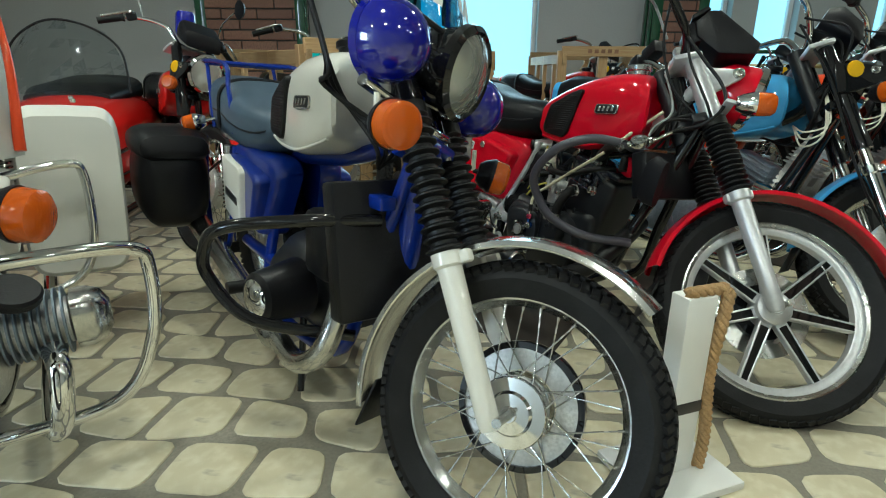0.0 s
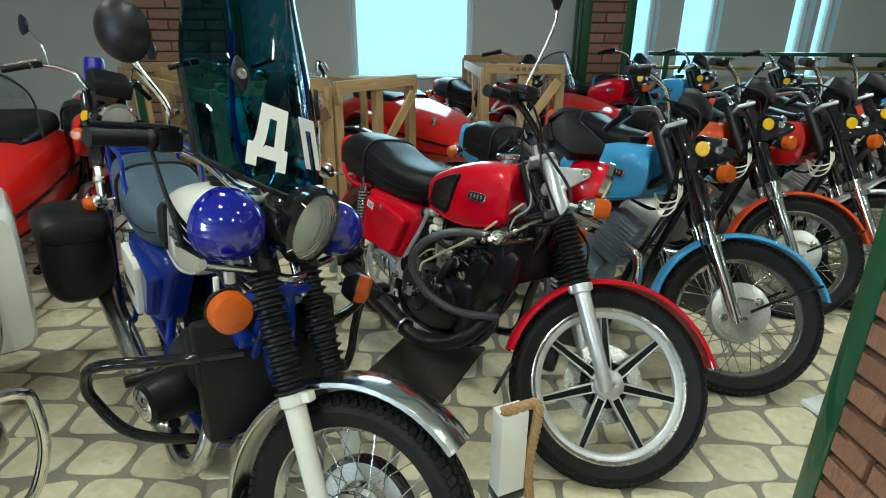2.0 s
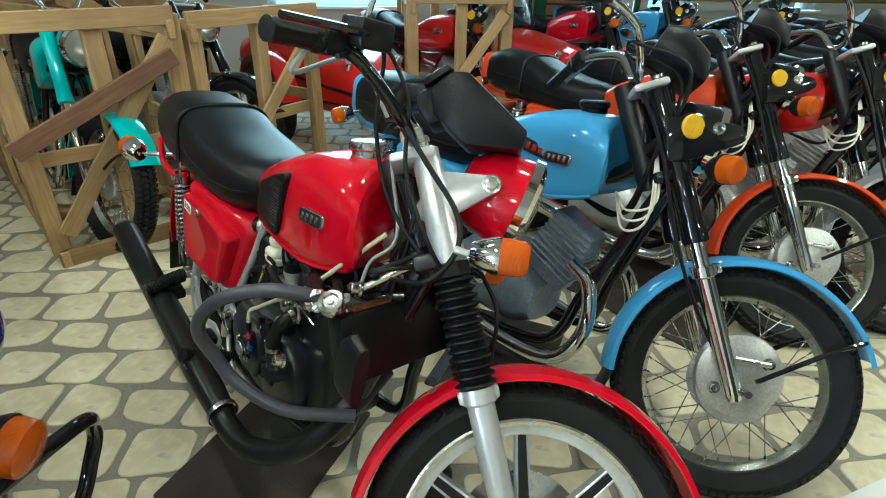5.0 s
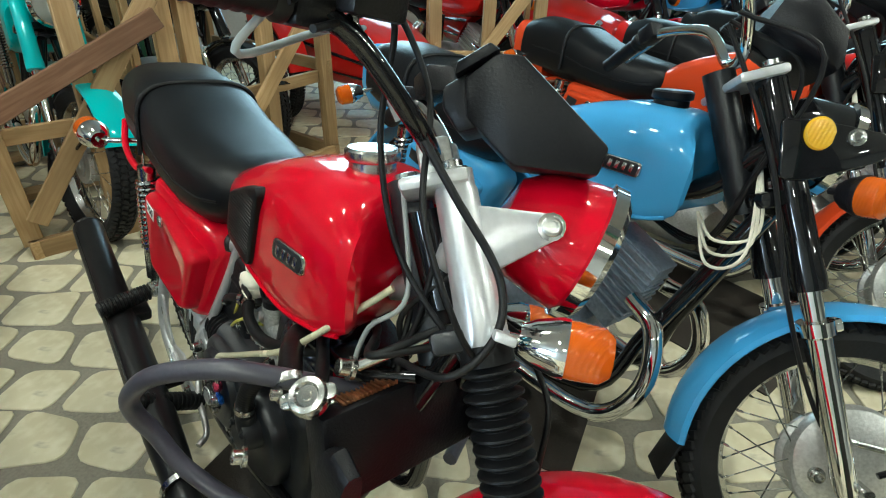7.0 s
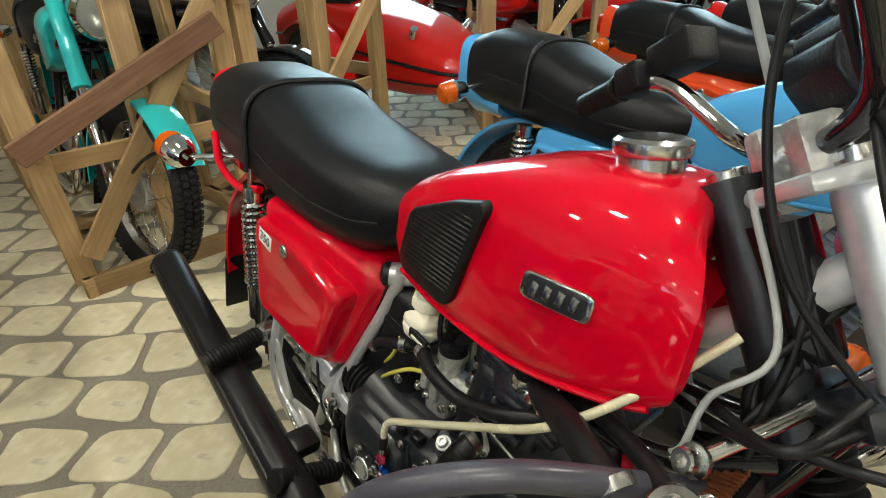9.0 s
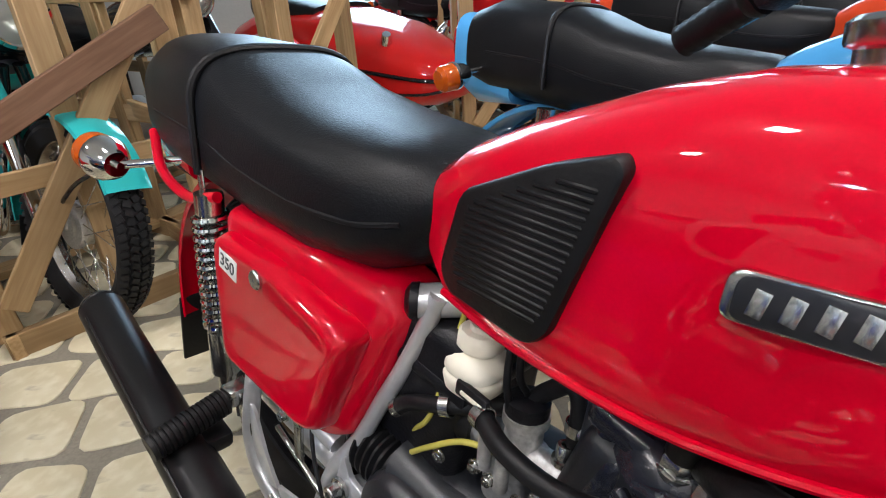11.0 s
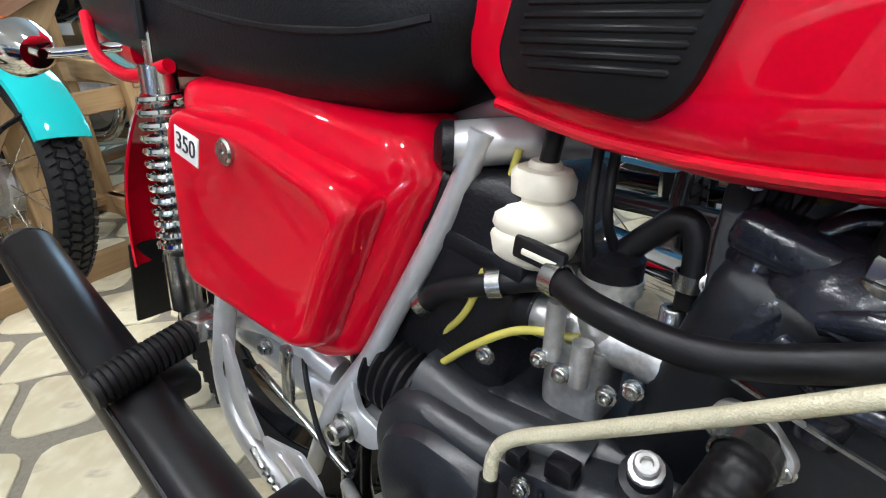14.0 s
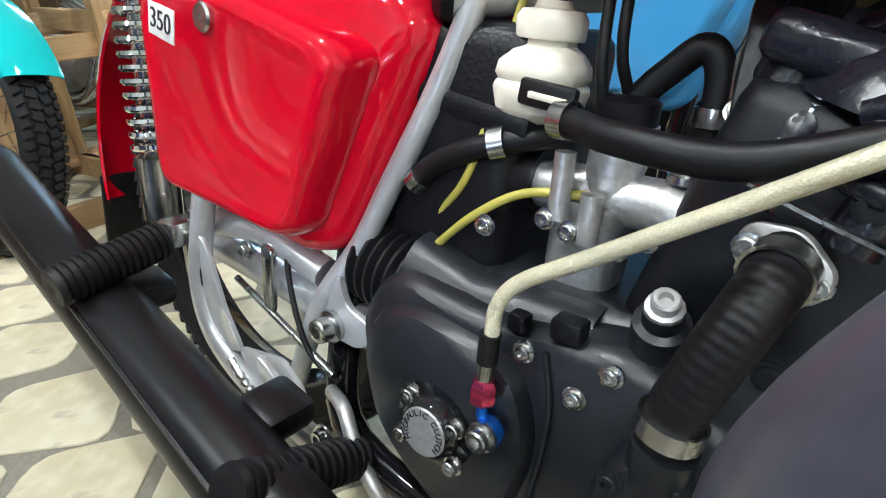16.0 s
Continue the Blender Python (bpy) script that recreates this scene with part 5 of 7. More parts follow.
    for p, r in (((0.605, -0.062, 0.575), 0.014), ((0.616, -0.070, 0.542), 0.016), ((0.70, -0.085, 0.545), 0.014), ((0.60, 0.05, 0.565), 0.015), ((0.70, 0.06, 0.545), 0.015), ((0.665, -0.093, 0.532), 0.013)):
        part("head_boss", lathe([(0, 0.0), (r * 0.8, 0.0), (r, -0.006), (r * 1.15, -0.055), (0, -0.055)], 16, axis_to(p, up)), M_HEAD, he)
        part("washer", lathe([(0, 0.002), (r * 0.75, 0.002), (r * 0.78, 0), (0, 0)], 18, axis_to(p, up)), M_DCHROME, he)
        bolts(he, [Vector(p) + up * 0.002], 0.0085, 0.010, up, M_DCHROME)
    sp = axis_to((0.661, -0.080, 0.566), (0.12, -0.12, 1))
    plug = part("spark_plug", lathe([(0, 0.006), (0.0165, 0.006), (0.0165, 0.0), (0.014, -0.012), (0, -0.012)], 20, sp), M_STEEL, he, "plated spark plug")
    part("plug_hex", lathe([(0, 0.02), (0.0135, 0.02), (0.015, 0.018), (0.015, 0.007), (0, 0.007)], 6, sp), M_STEEL, plug)
    part("plug_cap", tube([sp @ Vector((0, 0, 0.02)), sp @ Vector((0, 0, 0.042)), sp @ Vector((0.004, 0.004, 0.08))], 0.0135, 16), M_RUBBER, plug, "black rubber plug cap")
    th = axis_to((0.684, -0.088, 0.566), (0.75, -0.45, 0.12))
    sen = part("sensor", lathe([(0, 0.03), (0.0065, 0.03), (0.0068, 0.008), (0.0062, 0.0), (0, 0.0)], 16, th), M_STEEL, he)
    part("sensor_nut", lathe([(0, 0.010), (0.0105, 0.010), (0.011, 0.004), (0.0105, 0.0), (0, 0.0)], 6, th), M_STEEL, sen)
    part("brass_fitting", lathe([(0, 0.034), (0.002, 0.033), (0.0095, 0.014), (0.010, -0.004), (0, -0.004)], 18, axis_to((0.676, -0.070, 0.582), (0.75, -0.55, -0.2))), M_BRASS, he, "brass fitting")
    arm = part("head_bracket", plate(round_outline([(-0.012, -0.045), (0.010, -0.048), (0.016, 0.0), (0.060, 0.030), (0.062, 0.046), (0.0, 0.044), (-0.014, 0.030)], 0.008), 0.007, dir_side((0.585, -0.052, 0.570), (0.15, -0.95, 0.35)), 0.002), M_ENGINE, he, "black steel bracket on the cylinder head")
    part("bracket_edge", tube([(0.574, -0.058, 0.530), (0.572, -0.052, 0.575), (0.590, -0.046, 0.608), (0.640, -0.044, 0.613)], 0.0022, 6), M_STEEL, arm)
    bolts(arm, [(0.588, -0.058, 0.606), (0.632, -0.056, 0.612), (0.578, -0.064, 0.536)], 0.0055, 0.006, (0.15, -0.95, 0.35))
    tower = part("temperature_sensor", lathe([(0, 0.034), (0.008, 0.033), (0.009, 0.022), (0.013, 0.021), (0.013, 0.006), (0.016, 0.005), (0.016, 0.0), (0, 0.0)], 6, axis_to((0.622, -0.030, 0.596), (0.05, -0.1, 1))), M_BRASS, he, "dull brass temperature sensor")
    part("sensor_lead", tube([(0.624, -0.033, 0.628), (0.632, -0.030, 0.650), (0.650, -0.010, 0.664)], 0.0042, 8), M_BLUEAN, tower, "blue wire")
    part("head_rib", tube([(0.640, -0.092, 0.545), (0.668, -0.100, 0.552), (0.702, -0.096, 0.540), (0.722, -0.085, 0.520)], 0.009, 10), M_HEAD, he)
    part("head_rib", tube([(0.625, -0.085, 0.522), (0.650, -0.104, 0.512), (0.690, -0.106, 0.505)], 0.008, 10), M_HEAD, he)
    part("cylinder_edge", tube([(0.600, -0.107, 0.505), (0.640, -0.108, 0.492), (0.700, -0.108, 0.475)], 0.0022, 6), M_STEEL, cyl, "bare metal joint edge")
    hose(b, "heater_hose", [(0.69, -0.05, 0.600), (0.70, -0.075, 0.590), (0.705, -0.09, 0.57)], 0.014, M_RUBBER)
    clamp_ring(b, (0.706, -0.075, 0.603), (0.2, 0.2, 0.9), 0.0125)
    hose(b, "red_wire", [(0.706, -0.085, 0.600), (0.704, -0.09, 0.585), (0.699, -0.095, 0.568)], 0.003, M_RED2, "red wire")
    for k in range(3):
        hose(b, "wiring", [(0.60 + 0.012 * k, -0.02, 0.64), (0.592 + 0.01 * k, -0.05, 0.60 - 0.006 * k), (0.585, -0.055 - 0.004 * k, 0.56), (0.575 + 0.008 * k, -0.04, 0.50)], 0.0035, M_RUBBER)
    hose(b, "spark_lead", [(0.668, -0.078, 0.63), (0.68, -0.05, 0.65), (0.70, 0.0, 0.66)], 0.004, M_RUBBER)
    hose(b, "spark_lead", [(0.62, -0.055, 0.535), (0.605, -0.05, 0.58), (0.60, -0.03, 0.66)], 0.0045, M_RUBBER)
    hose(b, "throttle_cable", [(0.509, -0.055, 0.538), (0.505, -0.07, 0.575), (0.50, -0.05, 0.66)], 0.004, M_RUBBER)
    hose(b, "throttle_cable", [(0.50, -0.07, 0.52), (0.495, -0.075, 0.57), (0.487, -0.05, 0.66)], 0.004, M_RUBBER)
    hose(b, "coolant_elbow", [(0.76, -0.03, 0.57), (0.80, -0.10, 0.60), (0.81, -0.12, 0.56)], 0.014, M_RUBBER)
    # lower coolant hose with flange
    part("water_flange", plate(round_outline([(-0.026, -0.010), (0.0, -0.021), (0.026, -0.010), (0.026, 0.010), (0.0, 0.021), (-0.026, 0.010)], 0.008), 0.006, dir_side((0.6255, -0.106, 0.4675), (-0.25, -0.9, 0.1)) @ Matrix.Rotation(radians(-18), 4, "Z"), 0.002), M_ALU, cyl)
    bolts(cyl, [(0.608, -0.113, 0.4735), (0.643, -0.113, 0.462)], 0.006, 0.007)
    bolts(cyl, [(0.655, -0.106, 0.505), (0.635, -0.106, 0.40)], 0.0075, 0.004, (0, -1, 0), M_ENGINE)
    part("lower_hose", tube([(0.627, -0.105, 0.470), (0.624, -0.135, 0.460), (0.614, -0.152, 0.430), (0.602, -0.156, 0.39), (0.597, -0.152, 0.355)], lambda t: 0.0162 + 0.00018 * math.sin(t * 176), 20, 36), M_RUBBER, b, "thick black wrapped coolant hose")
    clamp_ring(b, (0.6255, -0.122, 0.466), (0.1, 0.9, 0.25), 0.0170)
    clamp_ring(b, (0.6, -0.155, 0.378), (0.12, 0, 1), 0.0172)
    pump = part("water_pump", lathe([(0, 0.04), (0.03, 0.04), (0.034, 0.034), (0.036, 0.0), (0, 0)], 24, axis_to((0.60, -0.13, 0.315), (0, -1, 0.1))), M_ENGINE, b, "black water pump")
    part("pump_outlet", tube([(0.60, -0.155, 0.365), (0.598, -0.15, 0.32)], 0.019, 18), M_ENGINE, pump)
    bolts(pump, [(0.578, -0.168, 0.335), (0.622, -0.168, 0.335), (0.58, -0.168, 0.292), (0.62, -0.168, 0.292)], 0.006, 0.007, (0, -1, 0), M_ENGINE)
    # braided clutch line
    hose(b, "clutch_line", [(0.486, -0.162, 0.385), (0.488, -0.162, 0.412), (0.503, -0.162, 0.434), (0.55, -0.162, 0.466), (0.65, -0.162, 0.535), (0.75, -0.155, 0.605), (0.82, -0.12, 0.68), (0.87, -0.06, 0.75)], 0.0052, M_BRAID, "braided steel clutch line", segs=12)
    hose(b, "line_sleeve", [(0.4855, -0.162, 0.392), (0.4845, -0.162, 0.370)], 0.0075, M_RUBBER)
    hose(b, "line_ferrule", [(0.4845, -0.162, 0.372), (0.4835, -0.162, 0.352)], 0.0055, M_STEEL)
    part("line_nut", lathe([(0, 0), (0.0085, 0), (0.0095, 0.003), (0.0095, 0.014), (0.007, 0.018), (0, 0.018)], 6, axis_to((0.4838, -0.162, 0.338), (0, 0, 1))), M_PINK, b, "pink anodised nut")
    hose(b, "banjo_pipe", [(0.4838, -0.162, 0.34), (0.4845, -0.162, 0.328), (0.4885, -0.162, 0.320)], 0.0045, M_BLUEAN, "blue anodised banjo")
    part("banjo", lathe([(0, -0.006), (0.0105, -0.006), (0.0115, -0.003), (0.0115, 0.003), (0.0105, 0.006), (0, 0.006)], 18, axis_to((0.490, -0.162, 0.316), (0, -1, 0))), M_BLUEAN, b)
    bolts(b, [(0.490, -0.167, 0.316)], 0.0085, 0.011)
    # front: cluster, ears, indicators, bars, cables
    S = S_RED
    s3 = S.to_3x3()
    S_TOP = Matrix.Translation(LOW) @ Matrix.Rotation(radians(42), 4, AXIS) @ Matrix.Translation(-LOW)
    ear = Matrix.Translation(S @ fork_point(0.06, -0.094, 0.645)) @ (s3 @ Matrix.Rotation(-RAKE, 3, "Y")).to_4x4() @ SIDE
    part("lamp_ear", plate(round_outline([(-0.02, 0.052), (0.015, 0.048), (0.108, 0.019), (0.124, 0.004), (0.112, -0.012), (0.02, -0.040), (-0.02, -0.046)], 0.014), 0.010, ear, 0.004), M_SILVER, b, "silver headlamp bracket")
    bolts(b, [ear @ Vector((0.104, 0.003, 0.009))], 0.013, 0.014, s3 @ Vector((0, -1, 0)))
    def wedge(pts, bev):
        bm = bmesh.new()
        for f, w, u in pts:
            for s in (-1, 1):
                bm.verts.new(S_TOP @ fork_point(f, s * w, u))
        bmesh.ops.convex_hull(bm, input=bm.verts)
        bmesh.ops.dissolve_limit(bm, angle_limit=radians(2), verts=bm.verts, edges=bm.edges)
        bmesh.ops.bevel(bm, geom=list(bm.edges), offset=bev, segments=2, affect="EDGES", profile=0.5)
        return bm
    cl = part("dashboard", wedge([(0.090, 0.064, 0.810), (0.135, 0.070, 0.828), (0.165, 0.070, 0.818), (0.242, 0.058, 0.690), (0.222, 0.055, 0.660), (0.125, 0.058, 0.695), (0.083, 0.060, 0.765)], 0.005), M_PLASTIC, b, "angular black plastic instrument cluster")
    part("cluster_step", wedge([(0.055, 0.048, 0.785), (0.062, 0.048, 0.81), (0.10, 0.054, 0.82), (0.10, 0.054, 0.75), (0.068, 0.048, 0.75)], 0.004), M_PLASTIC, cl)
    part("cluster_rim", wedge([(0.080, 0.067, 0.815), (0.086, 0.069, 0.830), (0.130, 0.074, 0.841), (0.140, 0.074, 0.830)], 0.003), M_PLASTIC, cl)
    for s in (-1, 1):
        ia = S @ fork_point(0.085, s * 0.158, 0.535)
        part("indicator_bracket", box((0.026, 0.11, 0.012), Matrix.Translation(S @ fork_point(0.080, s * 0.118, 0.535)) @ s3.to_4x4(), 0.003), M_SILVER, b)
        d = s3 @ Vector((0.97, s * 0.18, 0.16))
        indicator(b, ia, d, 0.012, True, 0.032, None, 1.25)
    BARS = ((-0.085, -0.335, 0.868), (-0.045, -0.265, 0.868), (0.0, -0.205, 0.842), (0.033, -0.135, 0.755), (0.035, -0.05, 0.725), (0.035, 0.0, 0.725))
    bar = [S_TOP @ fork_point(f, y, u) for f, y, u in BARS]
    bal = [S_TOP @ fork_point(f, -y, u) for f, y, u in BARS]
    for pts in (bar, bal):
        hb = part("handlebar", tube(pts, 0.0115, 12, 8), M_BLACKP if pts is bar else M_CHROME, b)
        d = (pts[1] - pts[0]).normalized()
        part("handlebar_grip", lathe([(0, -0.004), (0.018, -0.002)] + [(0.0165 + 0.0018 * (i % 2), 0.004 + i * 0.006) for i in range(13)] + [(0.021, 0.084), (0.021, 0.09), (0, 0.09)], 14, axis_to(pts[0] - d * 0.005, d)), M_RUBBER, hb, "black rubber grip")
        part("switch_housing", box((0.042, 0.042, 0.05), axis_to(pts[0] + d * 0.112, d), 0.008), M_PLASTIC, hb)
        part("master_cylinder", box((0.05, 0.045, 0.075), axis_to(pts[0] + d * 0.15 + s3 @ AHEAD * 0.03 + Vector((0, 0, 0.012)), d), 0.006), M_PLASTIC, hb)
        fwd = s3 @ AHEAD
        q = pts[0] + d * 0.14 + fwd * 0.04
        part("lever", tube([q, q + fwd * 0.02 - d * 0.05, q + fwd * 0.015 - d * 0.19], lambda t: 0.008 - 0.002 * t, 8), M_BLACKP, hb)
    bolts(b, [S @ fork_point(0.0, 0, 0.745)], 0.02, 0.018, s3 @ AXIS)
    for y in (-0.04, 0.04):
        part("bar_clamp", box((0.045, 0.03, 0.06), Matrix.Translation(S_TOP @ fork_point(0.033, y, 0.722)) @ s3.to_4x4() @ Matrix.Rotation(-RAKE, 4, "Y"), 0.008), M_ALU, b)
    part("mirror_stem", tube([bar[2] + Vector((0, 0, 0.0)), bar[2] + Vector((0.0, 0.01, 0.06)), bar[2] + Vector((0.05, 0.03, 0.22)), bar[2] + Vector((0.06, 0.03, 0.30))], 0.005, 8), M_STEEL, b)
    mir = part("mirror", lathe([(0, -0.02), (0.03, -0.018), (0.05, -0.004), (0.052, 0.006), (0.046, 0.008), (0, 0.008)], 24, axis_to(bar[2] + Vector((0.06, 0.02, 0.34)), (0.5, 0.9, 0)) @ Matrix.Diagonal((0.75, 1.2, 1, 1))), M_PLASTIC, b)
    c0 = bar[1]
    hose(b, "brake_hose", [c0 + Vector((0.02, 0, 0)), S_TOP @ fork_point(0.02, -0.15, 0.92), S_TOP @ fork_point(0.05, -0.10, 0.80), S_TOP @ fork_point(0.02, -0.135, 0.66), S_TOP @ fork_point(0.03, -0.13, 0.52), S_TOP @ fork_point(0.05, -0.05, 0.42), S_TOP @ fork_point(0.03, -0.03, 0.32)], 0.004, M_RUBBER, "black brake hose")
    hose(b, "clutch_hose", [c0 + Vector((0.03, 0.02, -0.02)), S_TOP @ fork_point(0.03, -0.12, 0.88), S_TOP @ fork_point(-0.02, -0.09, 0.76), S_TOP @ fork_point(-0.03, -0.08, 0.62), S_TOP @ fork_point(0.02, -0.09, 0.48)], 0.004, M_RUBBER)
    hose(b, "grey_cable", [c0, c0 + Vector((-0.01, -0.03, -0.05)), S_TOP @ fork_point(-0.02, -0.11, 0.88), S_TOP @ fork_point(0.0, -0.06, 0.78)], 0.004, M_GREYCAB)
    hose(b, "grey_cable", [S_TOP @ fork_point(-0.02, -0.02, 0.70), (0.90, -0.06, 0.755), (0.872, -0.095, 0.70), (0.868, -0.112, 0.645), (0.84, -0.09, 0.61)], 0.0036, M_GREYCAB)
    for i in range(4):
        r = random.Random(i)
        hose(b, "wiring", [(0.90 + 0.01 * i, -0.02 + 0.01 * i, 0.80), (0.895 + r.uniform(-0.01, 0.02), -0.06 + r.uniform(-0.03, 0.03), 0.72), (0.90 + r.uniform(-0.02, 0.02), -0.05 + r.uniform(-0.04, 0.04), 0.64), (0.84, -0.03, 0.60)], 0.0045, M_RUBBER)
    part("head_tube", tube([(0.915, 0, 0.73), (0.848, 0, 0.845)], 0.032, 18), M_BLACKP, b)
    for k in range(2):
        hose(b, "cable_loop", [S_TOP @ fork_point(0.0, -0.09, 0.50 + 0.02 * k), S_TOP @ fork_point(-0.08, -0.12, 0.51), (0.86, -0.07, 0.66 + 0.02 * k), (0.78, -0.02, 0.64)], 0.005, M_RUBBER)
    part("brake_caliper", box((0.05, 0.06, 0.10), S @ Matrix.Translation(fork_point(-0.06, 0.06, 0.10)), 0.012), M_PLASTIC, b)
    hose(b, "brake_hose", [S_TOP @ fork_point(0.0, -0.19, 0.86), S @ fork_point(0.02, -0.165, 0.80), S @ fork_point(0.055, -0.150, 0.70), S @ fork_point(0.088, -0.142, 0.60), S @ fork_point(0.070, -0.146, 0.535), S @ fork_point(0.01, -0.135, 0.50), S @ fork_point(-0.05, -0.07, 0.52)], 0.005, M_RUBBER, "black brake hose")
    hose(b, "fender_hose", [S @ fork_point(0.12, 0.0, 0.50), S @ fork_point(0.13, -0.03, 0.42), S @ fork_point(0.10, -0.02, 0.335)], 0.0045, M_RUBBER)


red_details()
# ---------------------------------------------------------------- fronts and engines of the row
def row_front(bike, S, black=True, wires=True):
    s3 = S.to_3x3()
    for s in (-1, 1):
        ear = Matrix.Translation(S @ fork_point(0.055, s * 0.115, 0.60)) @ (s3 @ Matrix.Rotation(-RAKE * 0.6, 3, "Y")).to_4x4() @ SIDE
        e = part("lamp_ear", plate(round_outline([(-0.02, 0.06), (0.05, 0.05), (0.15, 0.025), (0.16, 0.0), (0.14, -0.02), (0.03, -0.05), (-0.02, -0.05)], 0.015), 0.008, ear, 0.003), M_BLACKP, bike)
        rp = S @ (fork_point(0.10, s * 0.123, 0.62))
        part("reflector", lathe([(0, 0.006), (0.026, 0.006), (0.029, 0.003), (0.029, 0), (0, 0)], 24, axis_to(rp, s3 @ Vector((0.25, s, 0)))), M_YELLOW, e, "round amber reflector")
        bolts(e, [S @ fork_point(0.155, s * 0.123, 0.60)], 0.011, 0.008, s3 @ Vector((0, s, 0)))
        ib = S @ fork_point(0.10, s * 0.12, 0.52)
        indicator(bike, ib, s3 @ Vector((0.55, s * 0.8, 0)), 0.02, False, 0.034)
    hm = Matrix.Translation(S @ fork_point(0.12, 0, 0.80)) @ (s3 @ Matrix.Rotation(radians(16), 3, "Y")).to_4x4()
    part("dashboard", loft([(-0.06, -0.02, 0.06, 0.085, 5), (-0.02, -0.025, 0.075, 0.10, 5), (0.06, -0.03, 0.045, 0.10, 5), (0.085, -0.03, 0.0, 0.09, 5)], 20, hm), M_PLASTIC, bike, "black plastic instrument cluster")
    part("brake_plate", lathe([(0, 0.052), (0.04, 0.052), (0.085, 0.048), (0.104, 0.040), (0.108, 0.03), (0.108, 0.02), (0, 0.02)], 36, S @ axis_to(fork_point(0.085, 0, -0.02) + Vector((0, 0, 0.015)), (0, -1, 0))), M_ALU, bike, "dull aluminium brake plate")
    hub = fork_point(0.085, 0, -0.02) + Vector((0, 0, 0.015))
    for dx, dz in ((-0.055, -0.045), (0.05, 0.05)):
        bolts(bike, [S @ (hub + Vector((dx, -0.05, dz)))], 0.012, 0.014, s3 @ Vector((0, -1, 0)))
    part("brake_lever", tube([S @ (hub + Vector((0.05, -0.064, 0.05))), S @ (hub + Vector((-0.05, -0.066, 0.04)))], 0.006, 8), M_STEEL, bike)
    if wires:
        part("brake_cable", tube([S @ (hub + Vector((-0.03, -0.07, -0.01))), S @ (hub + Vector((-0.14, -0.09, 0.10))), S @ fork_point(0.0, -0.13, 0.35), S @ fork_point(0.02, -0.12, 0.60), S @ fork_point(0.0, -0.10, 0.84)], 0.0045, 8), M_RUBBER, bike)
        for k in range(3):
            part("cable", tube([S @ fork_point(0.02, -0.10 + 0.05 * k, 0.86), S @ fork_point(0.12, -0.14 + 0.08 * k, 0.74), S @ fork_point(0.0, -0.06, 0.56), (0.88, -0.04 + 0.02 * k, 0.62), (0.74, -0.02, 0.63)], 0.0045, 8), M_RUBBER, bike)
        for k in range(3):
            part("wiring", tube([S @ fork_point(0.03, -0.05, 0.60), (0.99, -0.08 - 0.012 * k, 0.70 - 0.02 * k), (0.93, -0.10, 0.66 - 0.025 * k), (0.86, -0.04, 0.68)], 0.0032, 8), M_NYLON, bike)


def finned_engine(bike, material, header=True, k=0.68):
    cy = axis_to((0.68, 0, 0.36), (0.42, 0, 1))
    cc = part("crankcase", loft([(0.36, 0.19, 0.36, 0.13, 3), (0.42, 0.17, 0.42, 0.12, 3), (0.54, 0.165, 0.42, 0.12, 3), (0.63, 0.17, 0.38, 0.11, 3), (0.69, 0.20, 0.32, 0.085, 2.6)], 28), material, bike, "cast aluminium crankcase")
    for i in range(9):
        part("cooling_fin", box((k * (0.17 - 0.004 * i), k * (0.26 - 0.006 * i), 0.007), cy @ Matrix.Translation((0, 0, 0.05 + i * 0.019)), 0.002, 1), material, cc)
    part("cylinder", box((k * 0.12, k * 0.22, 0.22), cy @ Matrix.Translation((0, 0, 0.10)), 0.01), material, cc)
    if header:
        for s in (-1, 1):
            part("exhaust_pipe", tube([(0.80, s * 0.07, 0.45), (0.88, s * 0.10, 0.42), (0.91, s * 0.13, 0.30), (0.84, s * 0.15, 0.185), (0.66, s * 0.17, 0.17), (0.40, s * 0.18, 0.20)], 0.021, 16), M_CHROME, bike, "chromed exhaust pipe")
            part("muffler", tube([(0.42, s * 0.18, 0.20), (0.30, s * 0.19, 0.22), (-0.35, s * 0.20, 0.31)], lambda t: 0.022 + 0.02 * min(1, t * 3), 18), M_CHROME, bike)


for i, (bk, S) in enumerate(ROW):
    row_front(bk, S, wires=i < 3)
    finned_engine(bk, M_GREYENG if i == 0 else M_ALU)
nb = dir_side((0.655, -0.122, 0.745), (0.02, -1, 0.1)) @ Matrix.Rotation(radians(-8), 4, "Z")
badge = part("tank_badge", plate(round_outline([(-0.07, -0.018), (0.07, -0.018), (0.07, 0.018), (-0.07, 0.018)], 0.006), 0.006, nb, 0.002), M_GREYBADGE, blue, "black tank badge with red bars")
for i in range(5):
    part("badge_bar", box((0.014, 0.018, 0.0015), nb @ Matrix.Translation((-0.044 + 0.022 * i, 0, 0.0068)), 0.0004), M_BADGERED, badge)


